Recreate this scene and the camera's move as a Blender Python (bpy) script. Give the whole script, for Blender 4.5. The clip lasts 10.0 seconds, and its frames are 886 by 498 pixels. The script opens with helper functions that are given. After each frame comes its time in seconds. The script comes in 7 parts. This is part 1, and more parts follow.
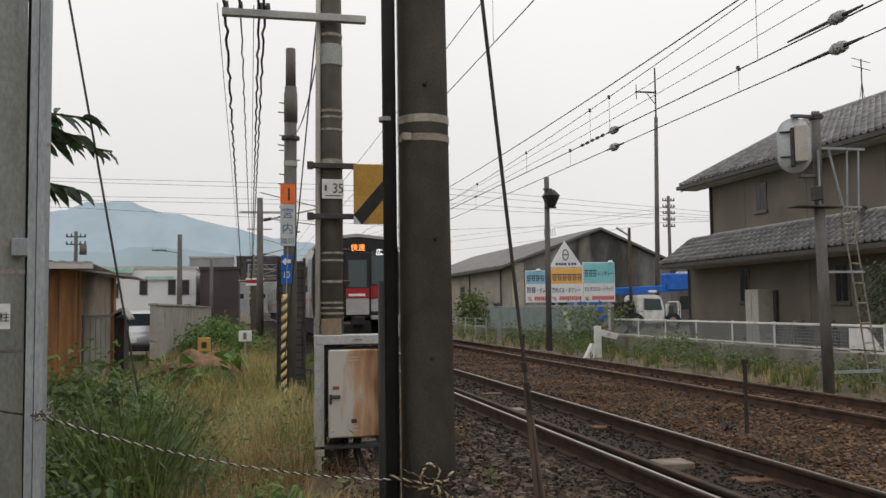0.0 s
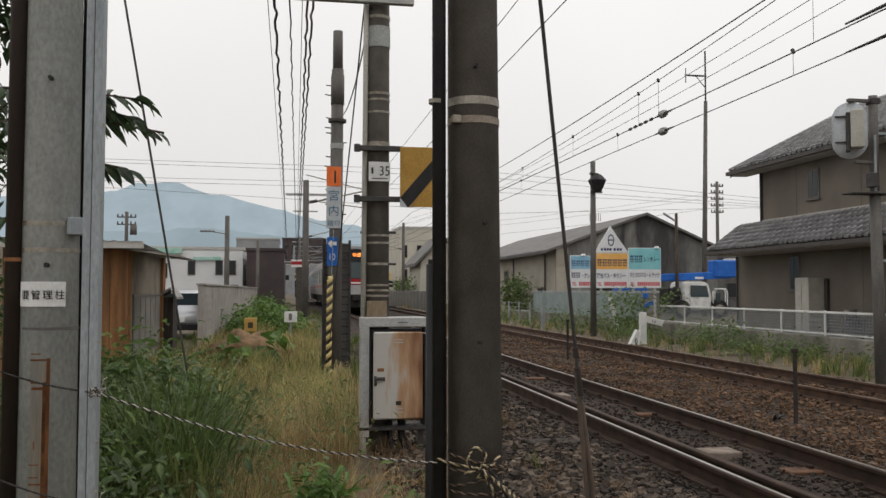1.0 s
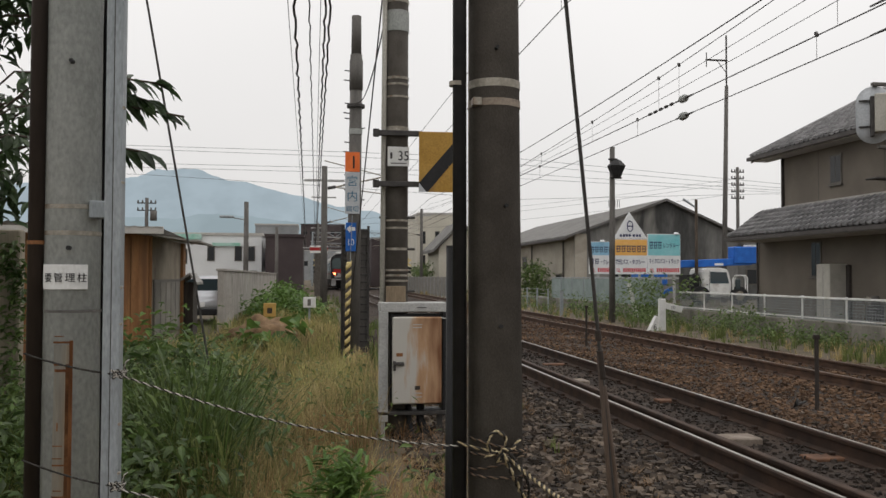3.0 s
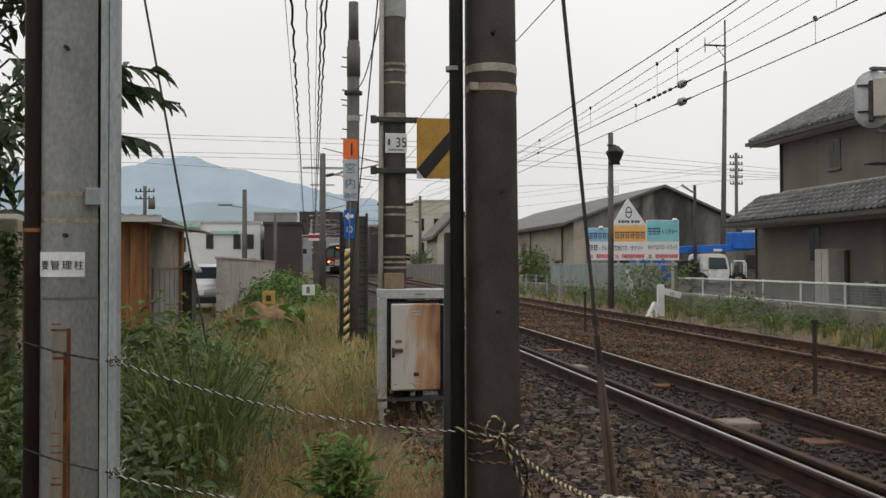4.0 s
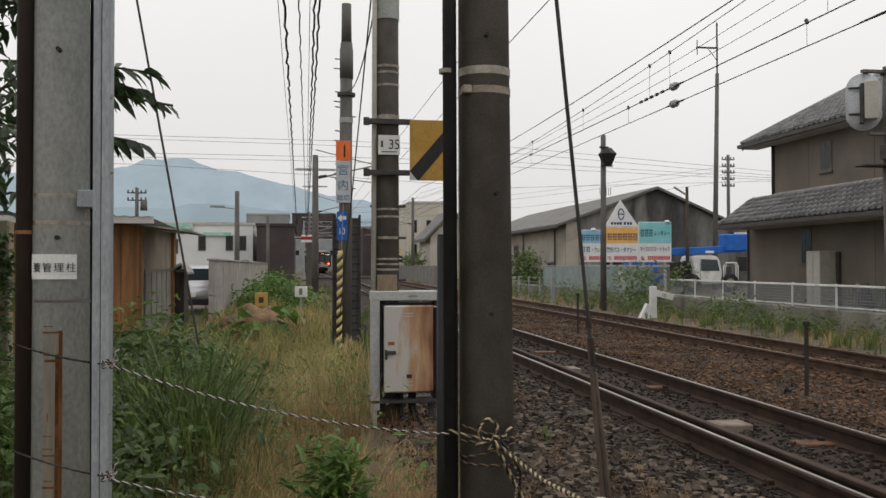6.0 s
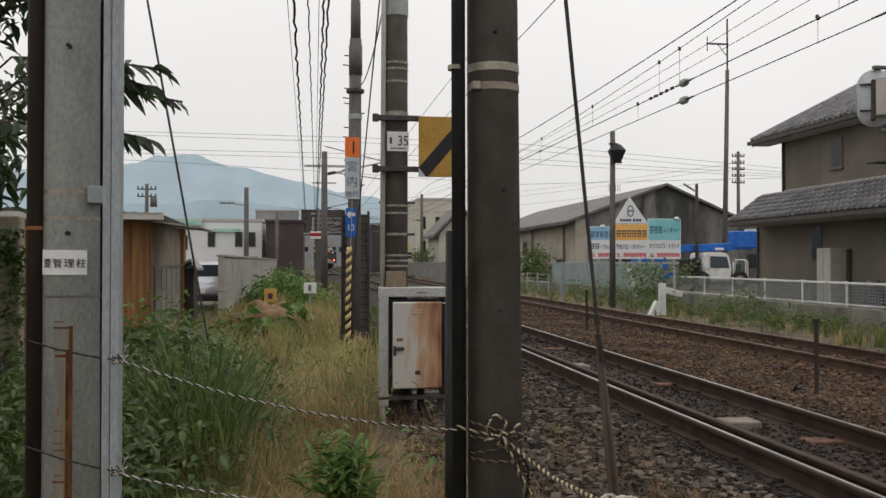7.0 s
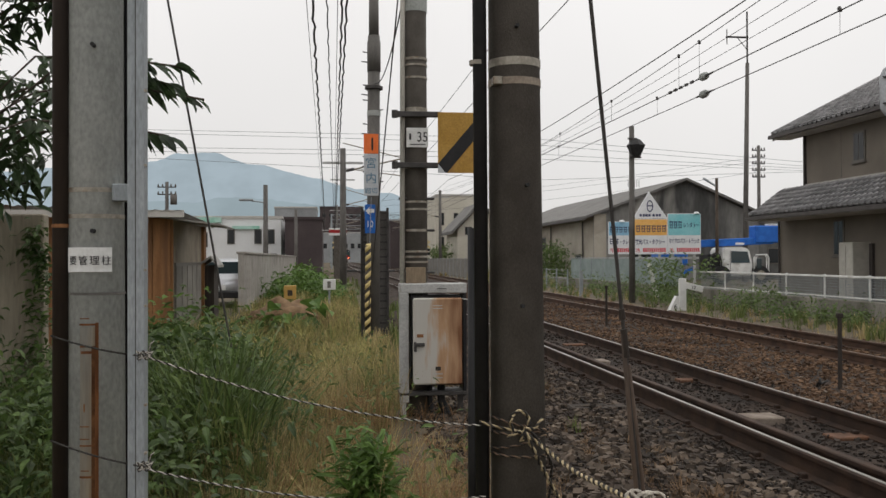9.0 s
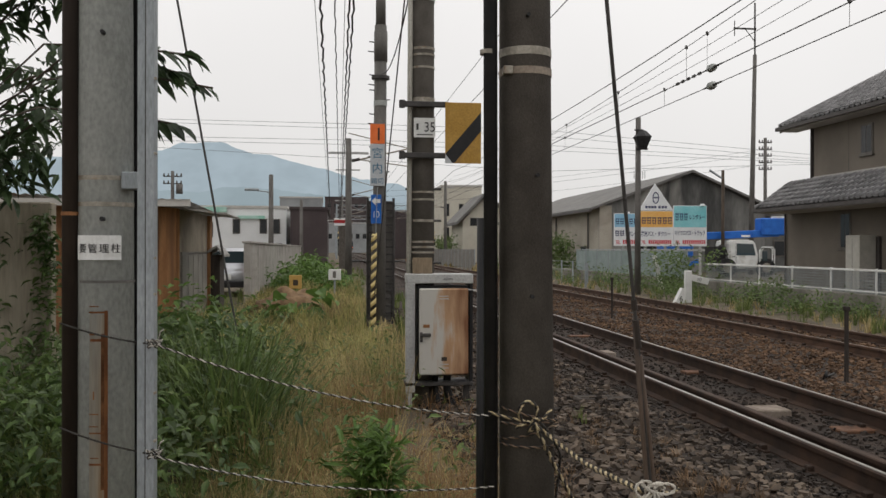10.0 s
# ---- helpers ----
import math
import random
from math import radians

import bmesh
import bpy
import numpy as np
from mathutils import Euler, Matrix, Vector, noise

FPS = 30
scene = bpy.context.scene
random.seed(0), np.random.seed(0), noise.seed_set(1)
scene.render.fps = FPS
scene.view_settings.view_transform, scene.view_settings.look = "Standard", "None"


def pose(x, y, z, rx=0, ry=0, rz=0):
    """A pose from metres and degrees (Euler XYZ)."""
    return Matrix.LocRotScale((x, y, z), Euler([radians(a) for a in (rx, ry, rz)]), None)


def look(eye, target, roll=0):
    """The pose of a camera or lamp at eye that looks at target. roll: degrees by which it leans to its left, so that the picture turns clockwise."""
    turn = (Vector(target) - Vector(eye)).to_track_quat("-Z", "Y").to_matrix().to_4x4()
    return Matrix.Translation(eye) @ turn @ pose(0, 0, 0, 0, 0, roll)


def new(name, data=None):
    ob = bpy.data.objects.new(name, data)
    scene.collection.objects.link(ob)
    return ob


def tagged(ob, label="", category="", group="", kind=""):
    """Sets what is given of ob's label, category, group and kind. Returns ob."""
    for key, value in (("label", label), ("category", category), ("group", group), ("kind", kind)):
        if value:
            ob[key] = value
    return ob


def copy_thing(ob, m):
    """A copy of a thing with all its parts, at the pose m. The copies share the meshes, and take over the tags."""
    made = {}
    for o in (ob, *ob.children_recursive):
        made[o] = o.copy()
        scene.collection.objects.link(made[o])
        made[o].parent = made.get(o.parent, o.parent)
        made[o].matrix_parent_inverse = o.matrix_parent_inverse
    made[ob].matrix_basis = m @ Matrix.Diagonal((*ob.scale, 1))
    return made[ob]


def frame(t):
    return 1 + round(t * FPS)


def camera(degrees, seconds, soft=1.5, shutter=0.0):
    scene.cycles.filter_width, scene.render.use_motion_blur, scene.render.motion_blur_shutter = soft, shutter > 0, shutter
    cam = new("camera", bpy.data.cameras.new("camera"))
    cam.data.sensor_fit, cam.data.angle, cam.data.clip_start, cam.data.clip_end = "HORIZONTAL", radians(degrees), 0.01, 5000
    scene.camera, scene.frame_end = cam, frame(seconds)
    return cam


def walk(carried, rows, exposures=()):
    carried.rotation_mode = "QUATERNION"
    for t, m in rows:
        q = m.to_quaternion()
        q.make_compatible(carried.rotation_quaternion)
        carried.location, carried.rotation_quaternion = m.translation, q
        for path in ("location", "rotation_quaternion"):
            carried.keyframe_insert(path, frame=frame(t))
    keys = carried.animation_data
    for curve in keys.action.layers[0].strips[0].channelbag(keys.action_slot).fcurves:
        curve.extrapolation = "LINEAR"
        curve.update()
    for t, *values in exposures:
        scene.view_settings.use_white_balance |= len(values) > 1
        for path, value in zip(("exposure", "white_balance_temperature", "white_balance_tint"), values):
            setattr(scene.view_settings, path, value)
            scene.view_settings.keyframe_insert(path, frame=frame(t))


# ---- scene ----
cam = camera(53.37, 10.0, soft=1.5)
PATH = [
    (0.0, pose(0.000, -0.000, 1.500, 93.738, 0.725, -12.596)),
    (0.5, pose(-0.010, 0.014, 1.498, 92.887, 0.220, -10.259)),
    (1.0, pose(-0.014, 0.023, 1.500, 92.693, -0.076, -9.788)),
    (1.5, pose(-0.028, 0.029, 1.498, 92.620, 0.407, -9.566)),
    (2.0, pose(-0.026, 0.030, 1.496, 92.492, 0.001, -9.046)),
    (2.5, pose(-0.020, 0.033, 1.494, 92.215, -0.060, -8.742)),
    (3.0, pose(-0.020, 0.038, 1.490, 91.795, -0.174, -8.617)),
    (3.2, pose(-0.019, 0.038, 1.489, 91.465, -0.120, -8.620)),
    (4.3, pose(-0.012, 0.041, 1.485, 90.890, 0.320, -8.900)),
    (4.5, pose(-0.011, 0.041, 1.485, 90.835, 0.620, -9.902)),
    (5.0, pose(-0.011, 0.041, 1.486, 90.685, 0.664, -9.836)),
    (5.5, pose(-0.016, 0.041, 1.488, 90.906, 0.254, -9.567)),
    (5.7, pose(-0.016, 0.041, 1.488, 91.080, 0.180, -9.400)),
    (7.0, pose(-0.015, 0.039, 1.487, 90.842, -0.012, -8.584)),
    (7.5, pose(-0.016, 0.036, 1.487, 90.767, 0.165, -8.427)),
    (8.0, pose(-0.022, 0.040, 1.486, 90.716, 0.090, -8.150)),
    (8.5, pose(-0.027, 0.040, 1.486, 90.658, 0.065, -7.797)),
    (9.0, pose(-0.029, 0.042, 1.485, 90.597, 0.245, -7.391)),
    (9.5, pose(-0.036, 0.046, 1.482, 90.317, 0.283, -7.167)),
    (10.0, pose(-0.045, 0.051, 1.482, 89.999, -0.088, -7.077)),
]
walk(cam, PATH)

# ---- world, sun, exposure ----
world = bpy.data.worlds.new("overcast_sky")
scene.world = world
world.use_nodes = True
wn, wl = world.node_tree.nodes, world.node_tree.links
wn.clear()
sky = wn.new("ShaderNodeTexSky")
sky.sky_type = "NISHITA"
sky.sun_disc = False
sky.sun_elevation, sky.sun_rotation = radians(48), radians(60)
pale = wn.new("ShaderNodeHueSaturation")
pale.inputs["Saturation"].default_value = 0.25
veil = wn.new("ShaderNodeMixRGB")
veil.inputs[0].default_value = 0.88
veil.inputs[2].default_value = (7.95, 7.75, 7.6, 1)
back = wn.new("ShaderNodeBackground")
back.inputs["Strength"].default_value = 0.123
wo = wn.new("ShaderNodeOutputWorld")
wl.new(sky.outputs[0], pale.inputs["Color"])
wl.new(pale.outputs[0], veil.inputs[1])
co = wn.new("ShaderNodeTexCoord")
sep = wn.new("ShaderNodeSeparateXYZ")
wl.new(co.outputs["Generated"], sep.inputs[0])
rise = wn.new("ShaderNodeMapRange")
rise.inputs["From Min"].default_value, rise.inputs["From Max"].default_value = 0.0, 1.0
rise.inputs["To Min"].default_value, rise.inputs["To Max"].default_value = 0.755, 1.53
wl.new(sep.outputs["Z"], rise.inputs[0])
puff = wn.new("ShaderNodeTexNoise")
puff.inputs["Scale"].default_value, puff.inputs["Detail"].default_value = 2.6, 4
wl.new(co.outputs["Generated"], puff.inputs[0])
soft_cloud = wn.new("ShaderNodeMapRange")
soft_cloud.inputs["To Min"].default_value, soft_cloud.inputs["To Max"].default_value = 0.93, 1.07
wl.new(puff.outputs["Fac"], soft_cloud.inputs[0])
both = wn.new("ShaderNodeMath")
both.operation = "MULTIPLY"
wl.new(rise.outputs[0], both.inputs[0])
wl.new(soft_cloud.outputs[0], both.inputs[1])
toned = wn.new("ShaderNodeVectorMath")
toned.operation = "SCALE"
wl.new(veil.outputs[0], toned.inputs[0])
wl.new(both.outputs[0], toned.inputs["Scale"])
wl.new(toned.outputs[0], back.inputs[0])
wl.new(back.outputs[0], wo.inputs[0])
sun_data = bpy.data.lights.new("sun", "SUN")
sun_data.energy, sun_data.angle, sun_data.color = 0.38, radians(25), (1.0, 0.96, 0.9)
sun = new("sun", sun_data)
sun.matrix_world = look((0, 0, 30), (-12, -16, 0))
scene.view_settings.exposure = 0.0


# ---- materials ----
def shader(name, colour, rough=0.8, metal=0.0, spec=0.3):
    m = bpy.data.materials.new(name)
    m.use_nodes = True
    b = m.node_tree.nodes["Principled BSDF"]
    b.inputs["Base Color"].default_value = (*colour, 1)
    b.inputs["Roughness"].default_value = rough
    b.inputs["Metallic"].default_value = metal
    b.inputs["Specular IOR Level"].default_value = spec
    return m, m.node_tree.nodes, m.node_tree.links, b


def mottled(name, a, b, scale=6.0, fine=60.0, rough=0.85, metal=0.0, bump=0.3, dist=0.01, spec=0.3,
            stretch=(1, 1, 1), third=None, random=0.0, lo=0.35, hi=0.65):
    """Two colours mixed by coarse and fine noise, with bump; third: a sparse stain colour."""
    m, n, l, p = shader(name, a, rough, metal, spec)
    co = n.new("ShaderNodeTexCoord")
    mp = n.new("ShaderNodeMapping")
    mp.inputs["Scale"].default_value = stretch
    l.new(co.outputs["Object"], mp.inputs[0])
    n1 = n.new("ShaderNodeTexNoise")
    n1.inputs["Scale"].default_value, n1.inputs["Detail"].default_value = scale, 6
    n2 = n.new("ShaderNodeTexNoise")
    n2.inputs["Scale"].default_value, n2.inputs["Detail"].default_value = fine, 4
    l.new(mp.outputs[0], n1.inputs[0])
    l.new(mp.outputs[0], n2.inputs[0])
    r = n.new("ShaderNodeValToRGB")
    r.color_ramp.elements[0].position, r.color_ramp.elements[1].position = lo, hi
    r.color_ramp.elements[0].color, r.color_ramp.elements[1].color = (*a, 1), (*b, 1)
    l.new(n1.outputs["Fac"], r.inputs[0])
    out = r.outputs[0]
    f = n.new("ShaderNodeMixRGB")
    f.blend_type = "OVERLAY"
    f.inputs[0].default_value = 0.55
    l.new(out, f.inputs[1])
    g = n.new("ShaderNodeRGBToBW")
    l.new(n2.outputs["Color"], g.inputs[0])
    l.new(g.outputs[0], f.inputs[2])
    out = f.outputs[0]
    if third:
        n3 = n.new("ShaderNodeTexNoise")
        n3.inputs["Scale"].default_value, n3.inputs["Detail"].default_value = scale * 0.6, 8
        n3.inputs["Distortion"].default_value = 0.6
        l.new(mp.outputs[0], n3.inputs[0])
        r3 = n.new("ShaderNodeValToRGB")
        r3.color_ramp.elements[0].position, r3.color_ramp.elements[1].position = 0.55, 0.68
        l.new(n3.outputs["Fac"], r3.inputs[0])
        x = n.new("ShaderNodeMixRGB")
        l.new(r3.outputs[0], x.inputs[0])
        l.new(out, x.inputs[1])
        x.inputs[2].default_value = (*third, 1)
        out = x.outputs[0]
    if random:
        oi = n.new("ShaderNodeObjectInfo")
        ge = n.new("ShaderNodeNewGeometry")
        ad = n.new("ShaderNodeMath")
        l.new(oi.outputs["Random"], ad.inputs[0])
        l.new(ge.outputs["Random Per Island"], ad.inputs[1])
        fr = n.new("ShaderNodeMath")
        fr.operation = "FRACT"
        l.new(ad.outputs[0], fr.inputs[0])
        mr = n.new("ShaderNodeMapRange")
        mr.inputs["To Min"].default_value, mr.inputs["To Max"].default_value = 1 - random, 1 + random
        l.new(fr.outputs[0], mr.inputs[0])
        v = n.new("ShaderNodeHueSaturation")
        l.new(mr.outputs[0], v.inputs["Value"])
        l.new(out, v.inputs["Color"])
        out = v.outputs[0]
    l.new(out, p.inputs["Base Color"])
    if bump:
        bm_ = n.new("ShaderNodeBump")
        bm_.inputs["Strength"].default_value, bm_.inputs["Distance"].default_value = bump, dist
        l.new(n2.outputs["Fac"], bm_.inputs["Height"])
        l.new(bm_.outputs[0], p.inputs["Normal"])
    return m


def glowing(name, colour, strength):
    m, n, l, p = shader(name, colour, 0.4)
    p.inputs["Emission Color"].default_value = (*colour, 1)
    p.inputs["Emission Strength"].default_value = strength
    return m


def thin(m, share=0.35):
    """Lets light through a leaf or blade."""
    n, l = m.node_tree.nodes, m.node_tree.links
    p = n["Principled BSDF"]
    tr = n.new("ShaderNodeBsdfTranslucent")
    src = p.inputs["Base Color"].links[0].from_socket
    l.new(src, tr.inputs["Color"])
    mx = n.new("ShaderNodeMixShader")
    mx.inputs[0].default_value = share
    l.new(p.outputs[0], mx.inputs[1])
    l.new(tr.outputs[0], mx.inputs[2])
    l.new(mx.outputs[0], n["Material Output"].inputs["Surface"])


M = {}
M["ground"] = mottled("soil", (0.075, 0.06, 0.04), (0.13, 0.105, 0.07), 1.2, 30, 0.95, bump=0.6, dist=0.03)
M["ballast_bed"] = mottled("ballast bed", (0.02, 0.0145, 0.011), (0.05, 0.033, 0.023), 1.0, 28, 0.95, bump=1.0, dist=0.05)
M["stone"] = mottled("ballast stone", (0.04, 0.03, 0.023), (0.1, 0.077, 0.058), 2.5, 40, 0.9, bump=0.5, random=0.75)
M["stone_rust"] = mottled("rusty ballast stone", (0.058, 0.033, 0.019), (0.135, 0.08, 0.046), 0.9, 40, 0.9, bump=0.4, random=0.5)
M["stone_dark"] = mottled("oily ballast stone", (0.018, 0.014, 0.011), (0.04, 0.03, 0.024), 1.6, 40, 0.9, bump=0.4, random=0.45)
M["sleeper"] = mottled("stained sleeper", (0.022, 0.017, 0.013), (0.045, 0.034, 0.026), 5, 60, 0.9, bump=0.5, random=0.25, third=(0.06, 0.048, 0.038))
M["rail"] = mottled("rusty rail steel", (0.026, 0.016, 0.011), (0.055, 0.031, 0.02), 5, 90, 0.8, 0.1, bump=0.3, dist=0.004)
M["rail_far"] = mottled("brown rusty rail steel", (0.045, 0.026, 0.017), (0.09, 0.05, 0.031), 5, 90, 0.8, 0.1, bump=0.3, dist=0.004)
M["shine"] = mottled("polished rail head", (0.3, 0.28, 0.255), (0.5, 0.475, 0.44), 4, 60, 0.3, 1.0, bump=0.05, stretch=(8, 0.3, 1), spec=0.5)
M["shine_dull"] = mottled("dull rail head", (0.15, 0.105, 0.08), (0.26, 0.195, 0.155), 4, 60, 0.45, 0.7, bump=0.05, stretch=(8, 0.3, 1))
M["concrete_dark"] = mottled("dark weathered concrete", (0.072, 0.063, 0.054), (0.108, 0.097, 0.084), 7, 170, 0.85, bump=0.6, dist=0.004, stretch=(1, 1, 0.7))
M["concrete_pole"] = mottled("grey pole concrete", (0.3, 0.315, 0.3), (0.4, 0.415, 0.395), 5, 70, 0.8, bump=0.2, dist=0.003, stretch=(1, 1, 0.6))
M["concrete_mid"] = mottled("mid grey concrete", (0.095, 0.09, 0.083), (0.15, 0.14, 0.13), 6, 90, 0.85, bump=0.3, dist=0.004, stretch=(1, 1, 0.3))
M["concrete_wall"] = mottled("pale concrete wall", (0.27, 0.25, 0.225), (0.36, 0.34, 0.31), 1.2, 40, 0.88, bump=0.3, third=(0.2, 0.185, 0.165))
M["retaining"] = mottled("stained retaining concrete", (0.15, 0.14, 0.12), (0.25, 0.235, 0.205), 1.5, 30, 0.9, bump=0.3, third=(0.1, 0.095, 0.075), stretch=(1, 1, 0.4))
M["galv"] = mottled("galvanised steel", (0.25, 0.275, 0.288), (0.34, 0.365, 0.378), 9, 120, 0.55, 0.35, bump=0.1, dist=0.002, stretch=(1, 1, 0.3))
M["strap"] = mottled("steel strap", (0.22, 0.2, 0.165), (0.38, 0.35, 0.295), 20, 90, 0.5, 0.4, bump=0.1, third=(0.2, 0.13, 0.08))
M["rust"] = mottled("rust", (0.12, 0.05, 0.021), (0.25, 0.115, 0.048), 16, 90, 0.9, bump=0.4, dist=0.003)
M["guard_black"] = mottled("black plastic guard", (0.011, 0.011, 0.012), (0.019, 0.018, 0.018), 6, 40, 0.5, bump=0.1)
M["guard_brown"] = mottled("dark brown pipe", (0.02, 0.014, 0.011), (0.034, 0.024, 0.018), 6, 60, 0.6, bump=0.1, stretch=(1, 1, 0.2))
M["white_plate"] = mottled("white enamel plate", (0.66, 0.66, 0.64), (0.76, 0.76, 0.74), 5, 60, 0.45, bump=0.03)
M["black_paint"] = mottled("black paint", (0.015, 0.015, 0.016), (0.03, 0.03, 0.03), 10, 80, 0.6, bump=0.05)
M["orange"] = mottled("orange sign", (0.75, 0.15, 0.03), (0.85, 0.2, 0.05), 6, 60, 0.5, bump=0.03)
M["blue_sign"] = mottled("blue sign", (0.01, 0.09, 0.36), (0.015, 0.13, 0.46), 6, 60, 0.45, bump=0.03)
M["pale_sign"] = mottled("pale grey sign", (0.42, 0.44, 0.46), (0.5, 0.52, 0.54), 6, 60, 0.5, bump=0.03)
M["teal_ink"] = mottled("teal ink", (0.03, 0.12, 0.2), (0.05, 0.16, 0.25), 6, 60, 0.5, bump=0)
M["ochre"] = mottled("weathered ochre plate", (0.36, 0.2, 0.035), (0.46, 0.27, 0.06), 4, 60, 0.6, bump=0.08, third=(0.28, 0.16, 0.05))
M["stripe_yellow"] = mottled("faded yellow stripe", (0.52, 0.4, 0.16), (0.66, 0.53, 0.24), 8, 80, 0.6, bump=0.1)
M["stripe_black"] = mottled("dark stripe", (0.03, 0.025, 0.02), (0.06, 0.045, 0.03), 8, 80, 0.6, bump=0.1)
M["box_grey"] = mottled("grey enclosure steel", (0.36, 0.36, 0.35), (0.45, 0.45, 0.435), 5, 70, 0.6, 0.1, bump=0.1)
M["cable_black"] = mottled("black cable", (0.012, 0.012, 0.012), (0.02, 0.02, 0.02), 10, 60, 0.6, bump=0)
M["wire"] = mottled("dark wire", (0.045, 0.042, 0.04), (0.075, 0.07, 0.067), 10, 60, 0.6, 0.2, bump=0)
M["rope"] = mottled("twisted rope", (0.2, 0.17, 0.13), (0.62, 0.58, 0.5), 40, 200, 0.9, bump=0.4, dist=0.003, lo=0.45, hi=0.55)
M["rope_tiger"] = mottled("worn tiger rope", (0.26, 0.2, 0.11), (0.5, 0.41, 0.25), 55, 200, 0.9, bump=0.4, dist=0.003, lo=0.46, hi=0.54)
M["leaf"] = mottled("broad leaf", (0.045, 0.08, 0.022), (0.1, 0.15, 0.042), 3, 30, 0.5, bump=0.1, random=0.45, spec=0.4)
M["leaf_dark"] = mottled("dark tree leaf", (0.032, 0.056, 0.025), (0.07, 0.11, 0.045), 3, 30, 0.45, bump=0.1, random=0.45, spec=0.5)
M["leaf_light"] = mottled("fresh green leaf", (0.062, 0.122, 0.024), (0.118, 0.195, 0.042), 3, 30, 0.5, bump=0.1, random=0.35)
M["grass"] = mottled("green grass", (0.085, 0.12, 0.032), (0.17, 0.2, 0.065), 1.2, 30, 0.65, bump=0, random=0.4)
M["grass_dry"] = mottled("dry grass", (0.27, 0.21, 0.095), (0.46, 0.37, 0.18), 1.2, 30, 0.75, bump=0, random=0.4)
M["grass_russet"] = mottled("russet grass", (0.2, 0.115, 0.055), (0.33, 0.2, 0.1), 1.2, 30, 0.75, bump=0, random=0.35)
M["grass_reed"] = mottled("dark green reed blade", (0.05, 0.085, 0.022), (0.12, 0.17, 0.05), 1.5, 30, 0.5, bump=0, random=0.45, spec=0.4)
M["grass_yellow"] = mottled("yellowing grass", (0.24, 0.225, 0.08), (0.4, 0.36, 0.145), 1.0, 30, 0.7, bump=0, random=0.4)
M["bark"] = mottled("bark", (0.05, 0.038, 0.028), (0.09, 0.07, 0.055), 9, 60, 0.9, bump=0.6, stretch=(1, 1, 0.2))
M["wood"] = mottled("weathered orange boards", (0.19, 0.088, 0.036), (0.285, 0.145, 0.062), 3, 50, 0.8, bump=0.2, stretch=(2, 2, 0.25), random=0.15, third=(0.15, 0.075, 0.035))
M["wood_dark"] = mottled("dark stained wood", (0.025, 0.02, 0.017), (0.05, 0.04, 0.033), 5, 50, 0.8, bump=0.2, stretch=(2, 2, 0.25))
M["sheet"] = mottled("corrugated roofing", (0.22, 0.215, 0.2), (0.34, 0.33, 0.31), 2, 40, 0.6, 0.2, bump=0.1, third=(0.18, 0.13, 0.09))
M["plaster"] = mottled("taupe wall panels", (0.15, 0.132, 0.11), (0.192, 0.168, 0.14), 0.8, 120, 0.9, bump=0.5, dist=0.006)
M["tile"] = mottled("grey roof tile", (0.125, 0.122, 0.123), (0.21, 0.205, 0.205), 3, 50, 0.4, bump=0.15, random=0.35, spec=0.4)
M["gutter"] = mottled("dark brown gutter", (0.05, 0.043, 0.04), (0.075, 0.066, 0.06), 4, 60, 0.5, bump=0.05)
M["fascia"] = mottled("pale soffit board", (0.42, 0.4, 0.37), (0.5, 0.48, 0.45), 3, 60, 0.7, bump=0.05)
M["glass"] = shader("window glass", (0.02, 0.022, 0.024), 0.12, 0.0, 0.3)[0]
M["frame_dark"] = mottled("window frame", (0.1, 0.09, 0.08), (0.14, 0.13, 0.115), 5, 60, 0.45, 0.4, bump=0.02)
M["cream"] = mottled("cream painted steel", (0.4, 0.385, 0.335), (0.48, 0.46, 0.41), 4, 60, 0.5, bump=0.03)
M["white_paint"] = mottled("white paint", (0.6, 0.6, 0.58), (0.74, 0.74, 0.72), 3, 60, 0.6, bump=0.05, third=(0.5, 0.48, 0.44))
M["ware_side"] = mottled("beige board siding", (0.33, 0.3, 0.25), (0.42, 0.385, 0.325), 0.7, 40, 0.85, bump=0.2, third=(0.28, 0.25, 0.205))
M["ware_gable"] = mottled("blackened plaster gable", (0.06, 0.06, 0.058), (0.17, 0.168, 0.16), 0.45, 6, 0.9, bump=0.2, stretch=(1, 1, 0.3), third=(0.3, 0.29, 0.265), lo=0.42, hi=0.6)
M["slate"] = mottled("grey slate roofing", (0.12, 0.115, 0.11), (0.17, 0.165, 0.155), 0.8, 40, 0.8, bump=0.3)
M["crane_blue"] = mottled("blue crane paint", (0.012, 0.1, 0.42), (0.02, 0.14, 0.52), 3, 50, 0.4, bump=0.03)
M["tyre"] = mottled("tyre rubber", (0.015, 0.015, 0.015), (0.03, 0.03, 0.03), 5, 60, 0.85, bump=0.2)
M["building_white"] = mottled("white building wall", (0.66, 0.67, 0.67), (0.76, 0.77, 0.77), 0.3, 20, 0.8, bump=0.05)
M["building_brown"] = mottled("dark brown cladding", (0.05, 0.038, 0.04), (0.07, 0.055, 0.055), 0.4, 20, 0.8, bump=0.05)
M["building_grey"] = mottled("grey far building", (0.22, 0.23, 0.235), (0.3, 0.31, 0.315), 0.3, 20, 0.85, bump=0.05)
M["building_cream"] = mottled("cream house wall", (0.46, 0.43, 0.36), (0.55, 0.52, 0.44), 0.4, 20, 0.85, bump=0.05)
